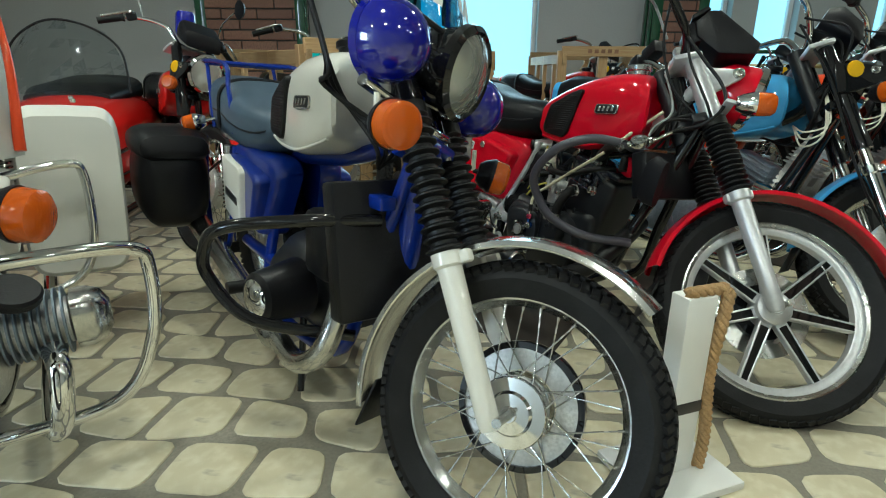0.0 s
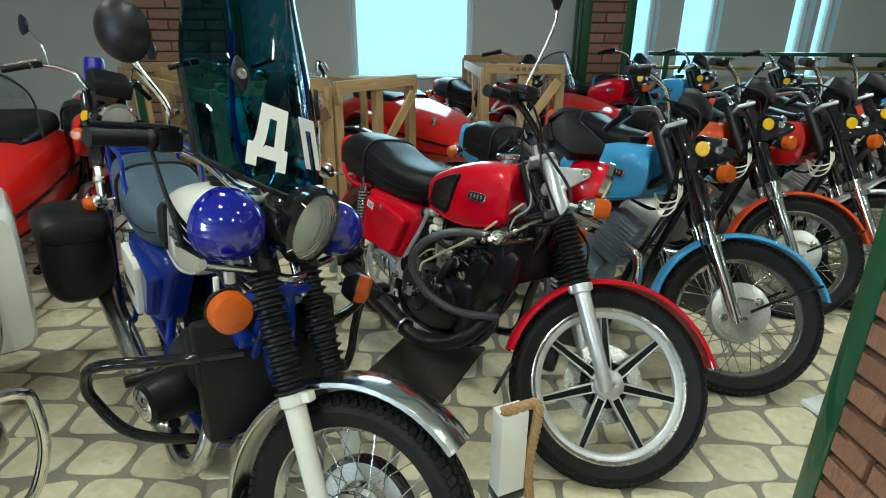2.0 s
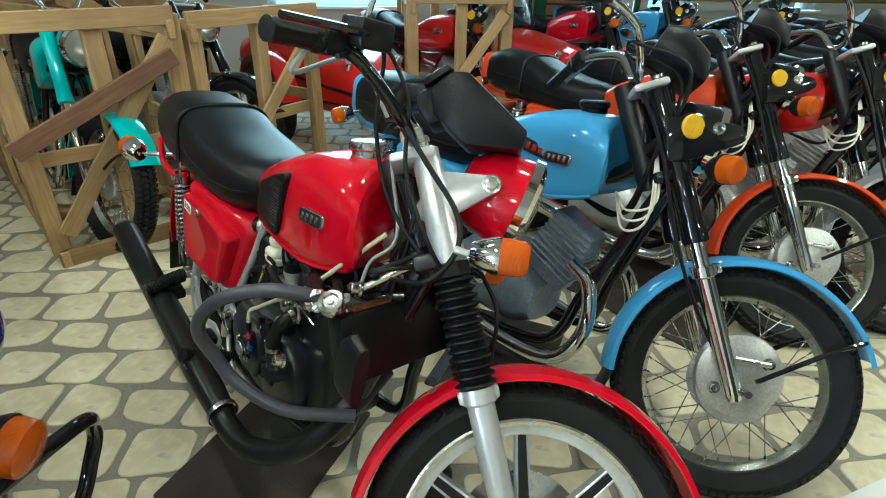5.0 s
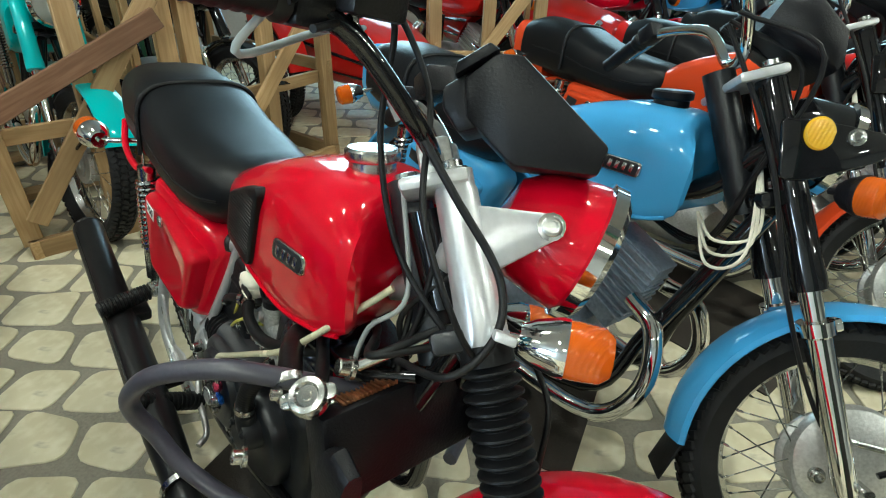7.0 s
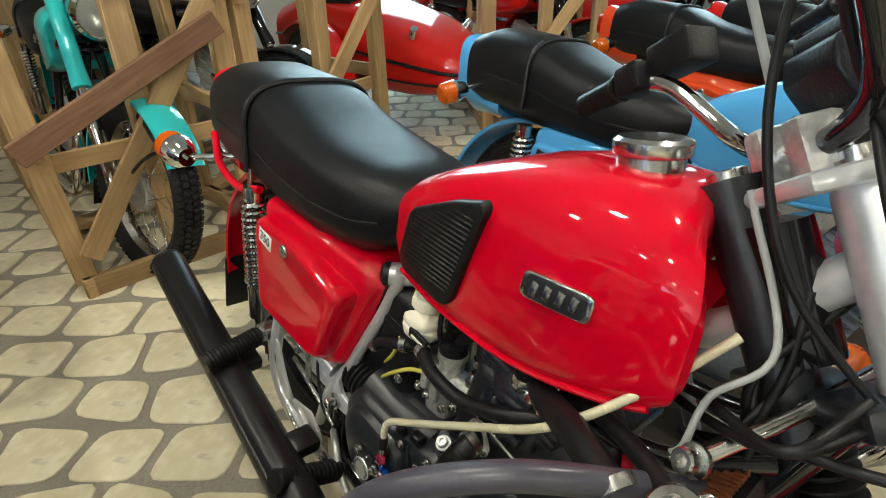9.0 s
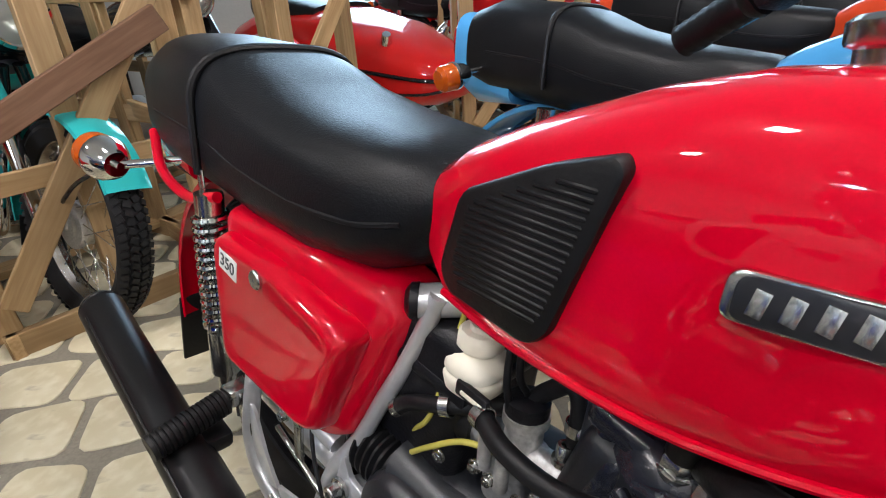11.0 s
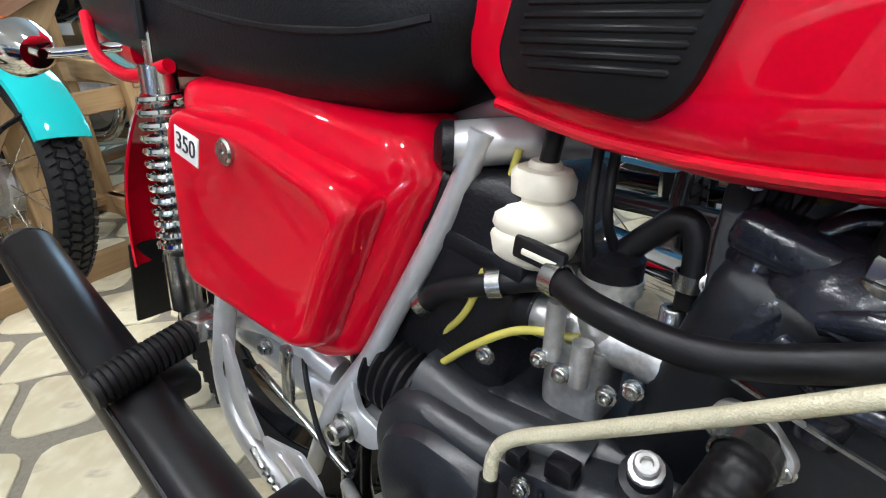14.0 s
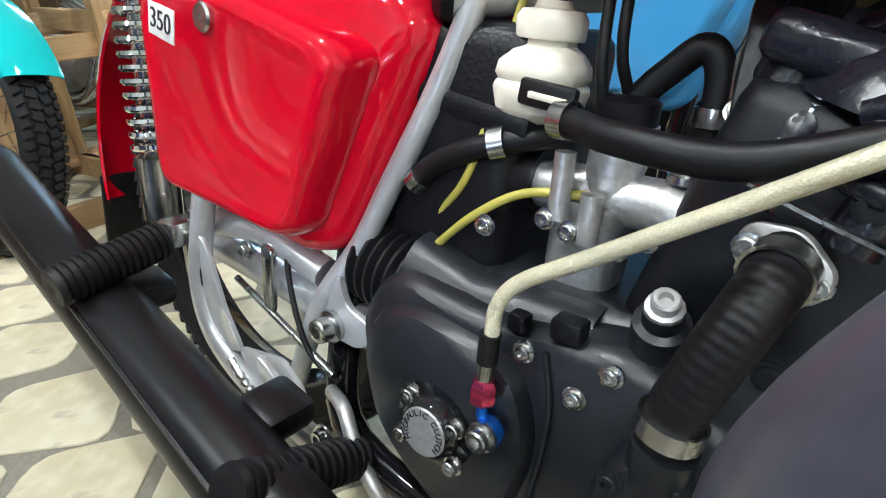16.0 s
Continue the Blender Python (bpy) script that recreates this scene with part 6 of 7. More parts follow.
# ---------------------------------------------------------------- the patrol motorcycle
def patrol_details():
    b, S = white, S_WHITE
    s3 = S.to_3x3()

    def P(f, y, z):
        return S @ Vector((1.185 - 0.589 * (z - 0.27) + f, y, z))
    # windscreen
    bm, grid, nu, nv = bmesh.new(), [], 20, 16
    def spot(a, v, out=0.0):
        w = 0.205 + 0.03 * math.sin(math.pi * min(1, v * 1.3)) - 0.075 * max(0, v - 0.45)
        y = a * w
        z = 0.955 + 0.60 * v + 0.055 * (1 - v) ** 4 * abs(a) ** 2
        return P(0.185 - 0.12 * a * a + 0.12 * v + out, y, z)
    for j in range(nv + 1):
        grid.append([bm.verts.new(spot(-1 + 2 * i / nu, j / nv)) for i in range(nu + 1)])
    for j in range(nv):
        for i in range(nu):
            bm.faces.new((grid[j][i], grid[j][i + 1], grid[j + 1][i + 1], grid[j + 1][i]))
    ex = bmesh.ops.solidify(bm, geom=bm.faces, thickness=0.004)
    sc = part("windscreen", bm, M_TINT, b, "tall curved blue-tinted windscreen")
    sc.visible_shadow = False
    part("screen_trim", tube([spot(-1, 0.35), spot(-1, 0.12)] + [spot(-1 + 2 * i / 10, 0.0) for i in range(11)] + [spot(1, 0.12), spot(1, 0.35)], 0.007, 8, 3), M_RUBBER, sc, "black rubber edge trim")
    part("screen_edge", tube([spot(1, 0.3), spot(1, 0.6), spot(1, 0.9), spot(0.6, 1.0), spot(0, 1.02), spot(-0.6, 1.0), spot(-1, 0.9), spot(-1, 0.6), spot(-1, 0.3)], 0.004, 8, 4), M_RUBBER, sc)
    for a in (-0.62, 0.62):
        c, n = spot(a, 0.40, 0.004), (spot(a, 0.40, 0.1) - spot(a, 0.40)).normalized()
        n = (s3 @ Vector((1, a * 0.75, 0.3))).normalized()
        m = dir_side(c, n)
        part("screen_mount", plate(round_outline([(0, -0.045), (0.024, 0), (0, 0.045), (-0.024, 0)], 0.012), 0.012, m, 0.005), M_RUBBER, sc)
        bolts(sc, [m @ Vector((0, 0, 0.011))], 0.009, 0.006, n)
        part("screen_stay", tube([spot(a * 0.8, 0.02, -0.05), spot(a, 0.2, -0.03), spot(a, 0.55, -0.012)], 0.006, 8), M_POLICE, sc)
    for ch, a in (("Д", -0.42), ("П", 0.13), ("С", 0.62)):
        e = 0.08
        x = (spot(a + e, 0.205) - spot(a - e, 0.205)).normalized()
        y = (spot(a, 0.25) - spot(a, 0.05)).normalized()
        n = x.cross(y).normalized()
        m = Matrix.Translation(spot(a, 0.205) + n * 0.006) @ Matrix((x, n.cross(x), n)).transposed().to_4x4()
        lettering(ch, 0.145, m @ Matrix.Diagonal((0.78, 1, 1, 1)), M_CARD, sc, "letter", 0.009)
    # beacons
    for s in (-1, 1):
        c = P(0.10, s * 0.208, 0.885)
        d = s3 @ Vector((1, s * 0.12, -0.05))
        sock = part("beacon_socket", lathe([(0, -0.05), (0.05, -0.045), (0.076, -0.02), (0.078, 0.0), (0, 0.0)], 28, axis_to(c, d)), M_BLUELENS, b, "blue warning lamp")
        part("beacon_dome", lathe([(0.077, 0), (0.074, 0.025), (0.062, 0.052), (0.042, 0.072), (0.02, 0.082), (0, 0.084)], 32, axis_to(c, d)), M_BLUELENS, sock, "glossy cobalt blue dome")
        part("beacon_stem", tube([c + Vector((0, 0, -0.075)), c + Vector((0, 0, -0.13))], 0.012, 12), M_ALU, sock)
        tri = dir_side(P(0.05, s * 0.10, 0.885), s3 @ Vector((0.85, s * 0.5, 0)))
        br = part("lamp_bracket", plate(round_outline([(-0.075, -0.045), (0.075, 0.0), (-0.075, 0.05)], 0.02), 0.006, tri, 0.002), M_POLICE, b)
        part("reflector", lathe([(0, 0.012), (0.024, 0.012), (0.027, 0.008), (0.027, 0.004), (0, 0.004)], 24, tri @ Matrix.Translation((-0.025, 0, 0))), M_AMBER, br, "round amber reflector")
        # bumper bar and indicators
        ip = P(0.05, s * 0.235, 0.735)
        indicator(b, ip, s3 @ Vector((0.75, s * 0.35, -0.05)), 0.012, False, 0.042)
        part("indicator_stem", tube([ip, ip + Vector((0, 0, 0.05))], 0.006, 8), M_NYLON, b)
    part("lamp_bar", tube([P(0.05, -0.25, 0.80), P(0.06, -0.12, 0.785), P(0.075, 0, 0.765), P(0.06, 0.12, 0.785), P(0.05, 0.25, 0.80)], 0.0115, 12), M_CHROME, b, "chromed cross bar")
    # handlebar, mirrors
    pts = [P(f, y, z) for f, y, z in ((-0.06, -0.36, 1.0), (-0.03, -0.24, 1.02), (0.0, -0.13, 1.0), (0.01, -0.05, 0.95), (0.01, 0.05, 0.95), (0.0, 0.13, 1.0), (-0.03, 0.24, 1.02), (-0.06, 0.36, 1.0))]
    hb = part("handlebar", tube(pts, 0.0115, 12), M_CHROME, b)
    for e, o in ((0, 1), (-1, -2)):
        d = (pts[o] - pts[e]).normalized()
        part("handlebar_grip", lathe([(0, -0.004), (0.019, -0.002)] + [(0.0165 + 0.0018 * (i % 2), 0.004 + i * 0.006) for i in range(19)] + [(0.023, 0.12), (0.023, 0.126), (0, 0.126)], 14, axis_to(pts[e], d)), M_RUBBER, hb, "black rubber grip")
        part("switch_housing", box((0.05, 0.055, 0.06), axis_to(pts[e] + d * 0.16, d), 0.01), M_PLASTIC, hb)
        fwd = s3 @ AHEAD
        q = pts[e] + d * 0.17 + fwd * 0.045
        part("lever", tube([q, q + fwd * 0.02 - d * 0.06, q + fwd * 0.02 - d * 0.20, q + fwd * 0.022 - d * 0.215], 0.007, 8), M_BLACKP, hb)
        q2 = pts[e] + d * 0.17
        mc = q2 - d * 0.06 + Vector((0.02, -0.02, 0.21))
        part("mirror_stem", tube([q2, q2 + Vector((0, 0, 0.07)), q2 - d * 0.05 + Vector((0.01, -0.01, 0.15)), mc], 0.006, 8), M_CHROME, hb)
        mr = part("mirror", lathe([(0, -0.03), (0.03, -0.026), (0.055, -0.008), (0.06, 0.004), (0.056, 0.008), (0, 0.008)], 28, axis_to(mc, (-0.62, 0.78, 0.05))), M_PLASTIC, hb, "round black mirror")
    for k in range(4):
        part("cable", tube([pts[1] + Vector((0, 0, -0.02)), pts[1] + Vector((0.04 + 0.015 * k, 0.02, -0.14 - 0.02 * k)), P(-0.10, -0.10 - 0.02 * k, 0.80), (0.93, -0.10 + 0.02 * k, 0.72), (0.86, -0.05, 0.66)], 0.005, 8), M_RUBBER, b)
    part("horn_spring", tube([P(0.06, 0.04, 0.72), P(0.06, 0.04, 0.80)], 0.012, 10), M_CHROME, b)
    # white panels, rack, pannier, engine
    wp = round_outline([(0.03, 0.60), (0.20, 0.575), (0.215, 0.56), (0.205, 0.40), (0.19, 0.385), (0.05, 0.42)], 0.02)
    pn = part("side_panel", plate(wp, 0.024, Matrix.Translation((0.02, -0.152, 0)) @ SIDE, 0.008), M_WHITE, b, "white painted side panel")
    part("panel_strip", plate(round_outline([(0.07, 0.475), (0.19, 0.455), (0.19, 0.48), (0.07, 0.50)], 0.004), 0.026, Matrix.Translation((0.02, -0.152, 0)) @ SIDE, 0.002), M_GREYBADGE, pn)
    rk = thing_part_rack(b)
    pc = part("pannier", loft([(-0.17, -0.08, 0.07, 0.06, 2.5), (-0.155, -0.13, 0.12, 0.095, 2.8), (-0.11, -0.16, 0.15, 0.115, 3), (0.08, -0.165, 0.15, 0.115, 3), (0.12, -0.14, 0.13, 0.10, 2.8), (0.14, -0.09, 0.08, 0.07, 2.5)], 28, Matrix.Translation((-0.27, -0.275, 0.47))), M_PLASTIC, b, "rounded black plastic pannier case")
    part("pannier_lid", loft([(-0.172, 0.085, 0.12, 0.08, 2.6), (-0.15, 0.072, 0.165, 0.112, 2.8), (-0.09, 0.07, 0.19, 0.123, 2.8), (0.07, 0.07, 0.19, 0.123, 2.8), (0.13, 0.075, 0.165, 0.108, 2.8), (0.148, 0.09, 0.12, 0.08, 2.6)], 28, Matrix.Translation((-0.27, -0.275, 0.47))), M_PLASTIC, pc)
    part("pannier_rail", tube([(-0.30, -0.14, 0.62), (-0.26, -0.15, 0.34), (-0.10, -0.16, 0.26), (0.02, -0.15, 0.30), (0.05, -0.13, 0.62)], 0.009, 10), M_POLICE, b)
    finned_engine(b, M_ENGINE, False)
    rd = part("radiator", box((0.06, 0.36, 0.30), pose(0.90, 0.0, 0.49, 0, -10, 0), 0.01), M_PLASTIC, b, "black radiator with louvres")
    for i in range(12):
        part("louvre", box((0.006, 0.33, 0.010), pose(0.934 - i * 0.0036, 0, 0.38 + i * 0.019, 0, 15, 0), 0.002, 1), M_PLASTIC, rd)
    part("side_block", box((0.13, 0.06, 0.16), pose(0.76, -0.13, 0.47), 0.02), M_PLASTIC, b)
    gen = part("engine_cover", lathe([(0, 0.13), (0.05, 0.13), (0.062, 0.12), (0.075, 0.03), (0.08, 0), (0, 0)], 28, axis_to((0.62, -0.14, 0.32), (0.25, -1, 0))), M_PLASTIC, b)
    part("cover_cap", lathe([(0, 0.142), (0.03, 0.14), (0.047, 0.13), (0, 0.128)], 24, axis_to((0.62, -0.14, 0.32), (0.25, -1, 0))), M_CHROME, gen, "chromed round cap")
    for s in (-1, 1):
        part("exhaust_pipe", tube([(0.80, s * 0.08, 0.42), (0.88, s * 0.14, 0.38), (0.88, s * 0.19, 0.26), (0.78, s * 0.21, 0.195), (0.62, s * 0.20, 0.19)], 0.026, 18), M_DCHROME, b, "chromed exhaust pipe")
        part("muffler", tube([(0.64, s * 0.20, 0.19), (0.50, s * 0.20, 0.20), (-0.30, s * 0.20, 0.33)], lambda t: 0.026 + 0.012 * min(1, t * 3), 18), M_DCHROME, b)
        part("crash_bar", tube([(0.93, s * 0.08, 0.56), (0.88, s * 0.22, 0.56), (0.76, s * 0.36, 0.53), (0.70, s * 0.385, 0.47), (0.69, s * 0.375, 0.40), (0.76, s * 0.30, 0.31), (0.86, s * 0.10, 0.27)], 0.014, 14), M_BLACKP, b, "glossy black crash bar")
        part("footpeg", tube([(0.42, s * 0.16, 0.27), (0.42, s * 0.27, 0.27)], 0.018, 12), M_RUBBER, b)
    part("side_stand", tube([(0.55, -0.10, 0.20), (0.60, -0.13, 0.003)], 0.010, 10), M_BLACKP, b)
    part("front_apron", tube([(0.95, 0.0, 0.70), (0.90, 0, 0.40), (0.84, 0, 0.20)], 0.03, 14), M_POLICE, b)
    part("number_flag", box((0.06, 0.04, 0.03), pose(0.93, -0.08, 0.60), 0.006), M_POLICE, b)


def thing_part_rack(b):
    rk = part("luggage_rack", tube([(0.05, -0.13, 0.66), (0.0, -0.13, 0.80), (-0.05, -0.125, 0.875), (-0.35, -0.12, 0.89), (-0.40, -0.06, 0.89), (-0.40, 0.06, 0.89), (-0.35, 0.12, 0.89), (-0.05, 0.125, 0.875), (0.0, 0.13, 0.80), (0.05, 0.13, 0.66)], 0.008, 10), M_POLICE, b, "blue tubular luggage rack")
    for i in range(5):
        part("rack_bar", tube([(-0.09 - 0.06 * i, -0.122, 0.88), (-0.09 - 0.06 * i, 0.122, 0.88)], 0.005, 8), M_POLICE, rk)
    for s in (-1, 1):
        part("rack_stay", tube([(-0.30, s * 0.12, 0.885), (-0.20, s * 0.13, 0.66)], 0.007, 8), M_POLICE, rk)
    return rk


patrol_details()


# ---------------------------------------------------------------- things round the row
def beam(parent, name, a, b, w=0.07, t=0.028, material=None, twist=0.0):
    a, b = Vector(a), Vector(b)
    d = b - a
    x = d.normalized()
    up = Vector((0, 0, 1)) if abs(x.z) < 0.9 else Vector((0, 1, 0))
    y = up.cross(x).normalized()
    m = Matrix.Translation((a + b) / 2) @ Matrix((x, y, x.cross(y))).transposed().to_4x4() @ Matrix.Rotation(twist, 4, "X")
    return part(name, box((d.length, t, w), None, 0.003, 1), material or M_WOOD, parent, m=m)


def crate(x, y, turn, width, depth, height, label, seed):
    c = thing("wooden_crate", pose(x, y, 0, 0, 0, turn), label, "crate", "open wooden crates")
    r = random.Random(seed)
    for yy in (0, depth):
        for z in (0.035, height - 0.035):
            beam(c, "rail", (-0.02, yy, z), (width + 0.02, yy, z), 0.075, 0.03)
        n = 3
        for i in range(n):
            xx = width * i / (n - 1)
            beam(c, "post", (xx, yy + 0.03, 0.05), (xx + r.uniform(-0.02, 0.02), yy + 0.03, height - 0.03), 0.05, 0.07, twist=0.0)
        beam(c, "brace", (0.03, yy - 0.025, 0.15), (width * 0.95, yy - 0.025, height - 0.12), 0.07, 0.022)
        beam(c, "slat", (0, yy + 0.05, height * 0.45), (width, yy + 0.05, height * 0.45), 0.06, 0.022)
    for xx in (0, width):
        for z in (0.035, height - 0.09):
            beam(c, "rail", (xx, -0.02, z), (xx, depth + 0.02, z), 0.075, 0.03)
        for i in range(1, 4):
            beam(c, "post", (xx, depth * i / 4, 0.05), (xx, depth * i / 4 + r.uniform(-0.03, 0.03), height - 0.05), 0.06, 0.03)
        beam(c, "slat", (xx, 0, height * 0.5), (xx, depth, height * 0.5), 0.06, 0.022)
    for i in range(1, 4):
        beam(c, "floor_slat", (0, depth * i / 4, 0.05), (width, depth * i / 4, 0.05), 0.03, 0.09)
    return c


ca = crate(-0.70, 3.04, 36, 0.62, 2.15, 1.02, "open pine crate round a turquoise motorcycle", 1)
beam(ca, "brace", (-0.06, -0.05, 0.53), (0.60, -0.05, 0.83), 0.075, 0.024, M_DARKWOOD)
cb = crate(-0.14, 3.50, 50, 0.75, 2.0, 0.99, "open pine crate with diagonal brace", 2)
cc_ = crate(0.92, 4.45, 0, 0.60, 1.6, 1.04, "open pine crate with faded stencil marks", 3)
mk = Matrix.Translation((0.30, -0.018, 1.005)) @ Matrix.Rotation(radians(90), 4, "X")
for i in range(5):
    part("stencil_bar", box((0.03, 0.028, 0.001), mk @ Matrix.Translation((-0.11 + 0.05 * i, 0, 0)), 0.0), M_DARKWOOD, cc_)

teal, S_TEAL = motorcycle(at(-1.25, 4.30, -57, 4), "turquoise motorcycle with block tyres inside a crate", M_TEAL, M_TEAL, gaiter=False, lower=M_CHROME, upper=M_TEAL, R=0.31, steer=15, headlamp="chrome", headshell=M_TEAL, lamp=(0.14, 0.60, 0.085), knee=False, knob=0.012)
finned_engine(teal, M_ALU)
crated, S_CRATED = motorcycle(at(-1.10, 4.84, -40, 4), "black motorcycle with grey engine standing inside a crate", M_BLACKP, M_BLACKP, gaiter=False, lower=M_CHROME, R=0.31, steer=4, headlamp="chrome", lamp=(0.14, 0.60, 0.085), knee=False, rear_spokes=0)
finned_engine(crated, M_ALU)


def sidecar(x, y, turn, label, screen=True, stripe=True):
    s = thing("sidecar", pose(x, y, 0, 0, 0, turn), label, "sidecar", "red sidecars")
    secs = [(-0.85, 0.34, 0.52, 0.20, 3), (-0.80, 0.28, 0.66, 0.27, 3), (-0.5, 0.25, 0.74, 0.31, 3), (-0.1, 0.24, 0.75, 0.32, 3), (0.2, 0.24, 0.72, 0.31, 3), (0.55, 0.26, 0.66, 0.27, 2.8), (0.82, 0.30, 0.57, 0.19, 2.5), (0.95, 0.36, 0.50, 0.10, 2.2), (0.985, 0.40, 0.47, 0.04, 2)]
    body = part("body", loft(secs, 32), M_RED2, s, "glossy red boat-shaped body")
    for sd in (-1, 1):
        part("trim_strip", tube([(x_, sd * w * 1.002, lo + (hi - lo) * 0.52) for x_, lo, hi, w, p in secs[1:8]], 0.010, 8), M_BLACKP, body)
        part("trim_strip", tube([(x_, sd * w * 0.97, lo + (hi - lo) * 0.27) for x_, lo, hi, w, p in secs[1:8]], 0.007, 8), M_BLACKP, body)
    part("cockpit", loft([(-0.60, 0.66, 0.80, 0.20, 3), (-0.55, 0.66, 0.83, 0.23, 3), (-0.1, 0.66, 0.79, 0.24, 3), (0.05, 0.66, 0.755, 0.2, 3)], 24), M_SEAT, s, "black vinyl cockpit cover")
    for sd in (-1, 1):
        lampo = part("position_lamp", lathe([(0, 0.05), (0.02, 0.048), (0.026, 0.03), (0.03, 0), (0, 0)], 18, axis_to((0.62, sd * 0.19, 0.60), (0.5, sd * 0.3, 0.8))), M_CHROME, s)
    if screen:
        bm = bmesh.new()
        g = []
        for j in range(9):
            v = j / 8
            g.append([bm.verts.new((0.10 - 0.10 * v - 0.10 * (a / 5 - 1) ** 2, 0.29 * (a / 5 - 1) * (1 - 0.35 * v * v), 0.74 + 0.36 * v * (1 - 0.15 * (a / 5 - 1) ** 2))) for a in range(11)])
        for j in range(8):
            for i in range(10):
                bm.faces.new((g[j][i], g[j][i + 1], g[j + 1][i + 1], g[j + 1][i]))
        bmesh.ops.solidify(bm, geom=bm.faces, thickness=0.003)
        w = part("windscreen", bm, M_SCREEN, s, "clear plastic windscreen")
        w.visible_shadow = False
        part("screen_edge", tube([(0.0, -0.29, 0.74), (-0.06, -0.26, 0.95), (-0.05, -0.15, 1.06), (0.0, 0, 1.10), (-0.05, 0.15, 1.06), (-0.06, 0.26, 0.95), (0.0, 0.29, 0.74)], 0.006, 8), M_RUBBER, w)
    whl = wheel(s, "wheel", axis_to((-0.05, -0.42, 0.30), (0, -1, 0)), 0.30, spokes=12)
    part("wheel_guard", arc_shell(0.345, 0.07, 10, 170), M_RED2, s).matrix_local = Matrix.Translation((-0.05, -0.42, 0.30))
    part("chassis", tube([(-0.8, 0.34, 0.24), (0, 0.36, 0.22), (0.7, 0.34, 0.24)], 0.02, 10), M_BLACKP, s)
    part("chassis", tube([(-0.05, -0.42, 0.30), (-0.05, 0.36, 0.22)], 0.02, 10), M_BLACKP, s)
    return s


sidecar(0.30, 5.0, -54.5, "red sidecar with black trim strips behind a crate", False)
sidecar(1.75, 5.35, -54.5, "red sidecar with a small clear windscreen", True)
sidecar(-1.95, 3.0, -75, "red sidecar with a clear windscreen beside the wall", True)

FAR = []
for x, y, mt, yw in ((1.95, 6.0, M_RED, -60), (2.55, 6.05, M_BLUE, -60), (3.2, 4.3, M_BLUE, -54.5), (3.7, 4.6, M_RED2, -54.5), (-1.86, 3.72, M_RED2, -58), (0.75, 5.55, M_RED2, -54.5), (3.2, 5.75, M_BLACKP, -60), (4.2, 5.0, M_BLACKP, -54.5)):
    bk, S = motorcycle(at(x, y, yw, 6), "motorcycle with painted tank in the back row", mt, mt, gaiter=False, lower=M_CHROME, hub=0.09, R=0.32, steer=20, lamp=(0.14, 0.60, 0.09), headlamp="chrome", knee=False, rear_spokes=0)
    finned_engine(bk, M_ALU)
    row_front(bk, S, wires=False)
    FAR.append((bk, S))
fb, fs = FAR[4]
cyl = fs @ fork_point(0.05, -0.02, 0.86)
part("beacon", lathe([(0, 0), (0.05, 0), (0.052, 0.02), (0.048, 0.10), (0.04, 0.115), (0, 0.117)], 24, pose(*cyl)), M_BLUELENS, fb, "blue rotating beacon")
for s in (-1, 1):
    q = fs @ fork_point(-0.02, s * 0.20, 0.92)
    part("mirror_stem", tube([q, q + Vector((0.02 * s, 0.02 * s, 0.10)), q + Vector((0.10 * s, 0.07 * s, 0.17))], 0.005, 8), M_CHROME, fb)
    part("mirror", lathe([(0, -0.02), (0.04, -0.015), (0.05, 0), (0, 0.005)], 20, axis_to(q + Vector((0.13 * s, 0.09 * s, 0.19)), (0.3, -1, 0))), M_PLASTIC, fb)


# rope barrier posts, rubber mats
def barrier_post(x, y, turn, height, label):
    p = thing("barrier_post", pose(x, y, 0, 0, 0, turn), label, "barrier post", "white barrier posts")
    part("foot", box((0.24, 0.20, 0.02), pose(0, 0, 0.01), 0.003), M_CARD, p)
    part("post", box((0.075, 0.05, height - 0.02), pose(0, 0, 0.02 + (height - 0.02) / 2), 0.003), M_CARD, p)
    part("band", box((0.078, 0.053, 0.028), pose(0, 0, height * 0.42), 0.002), M_GREYBADGE, p, "black band")
    return p


bp = barrier_post(0.515, 1.04, 20, 0.44, "white wooden barrier post with hemp rope")
for k in range(3):
    pts = []
    for i in range(110):
        t = i / 109
        a = t * 66 + k * 2.1
        if t < 0.16:
            pts.append(Vector((-0.03 + 0.62 * t, -0.01 + 0.0065 * math.cos(a), 0.447 + 0.0065 * math.sin(a))))
        else:
            pts.append(Vector((0.058 + 0.008 * math.sin(t * 9) + 0.0065 * math.cos(a), -0.022 + 0.0065 * math.sin(a), 0.447 - (t - 0.16) * 0.51)))
    part("rope_strand", tube(pts, 0.0074, 8, 1), M_ROPE, bp, "twisted hemp rope")
barrier_post(1.87, 1.50, 15, 0.40, "white wooden barrier post on a square foot")
for x, y, a, w, d in ((0.33, 1.90, -30, 0.36, 0.48), (1.78, 2.58, 35, 0.5, 0.6), (1.05, 2.25, -30, 0.36, 0.48)):
    tagged(part("rubber_mat", plate(round_outline([(-w / 2, -d / 2), (w / 2, -d / 2), (w / 2, d / 2), (-w / 2, d / 2)], 0.01), 0.006, None, 0.002), M_MAT, m=pose(x, y, 0.001, 0, 0, a)), "dark brown rubber mat lying on the floor", "mat", "rubber mats")
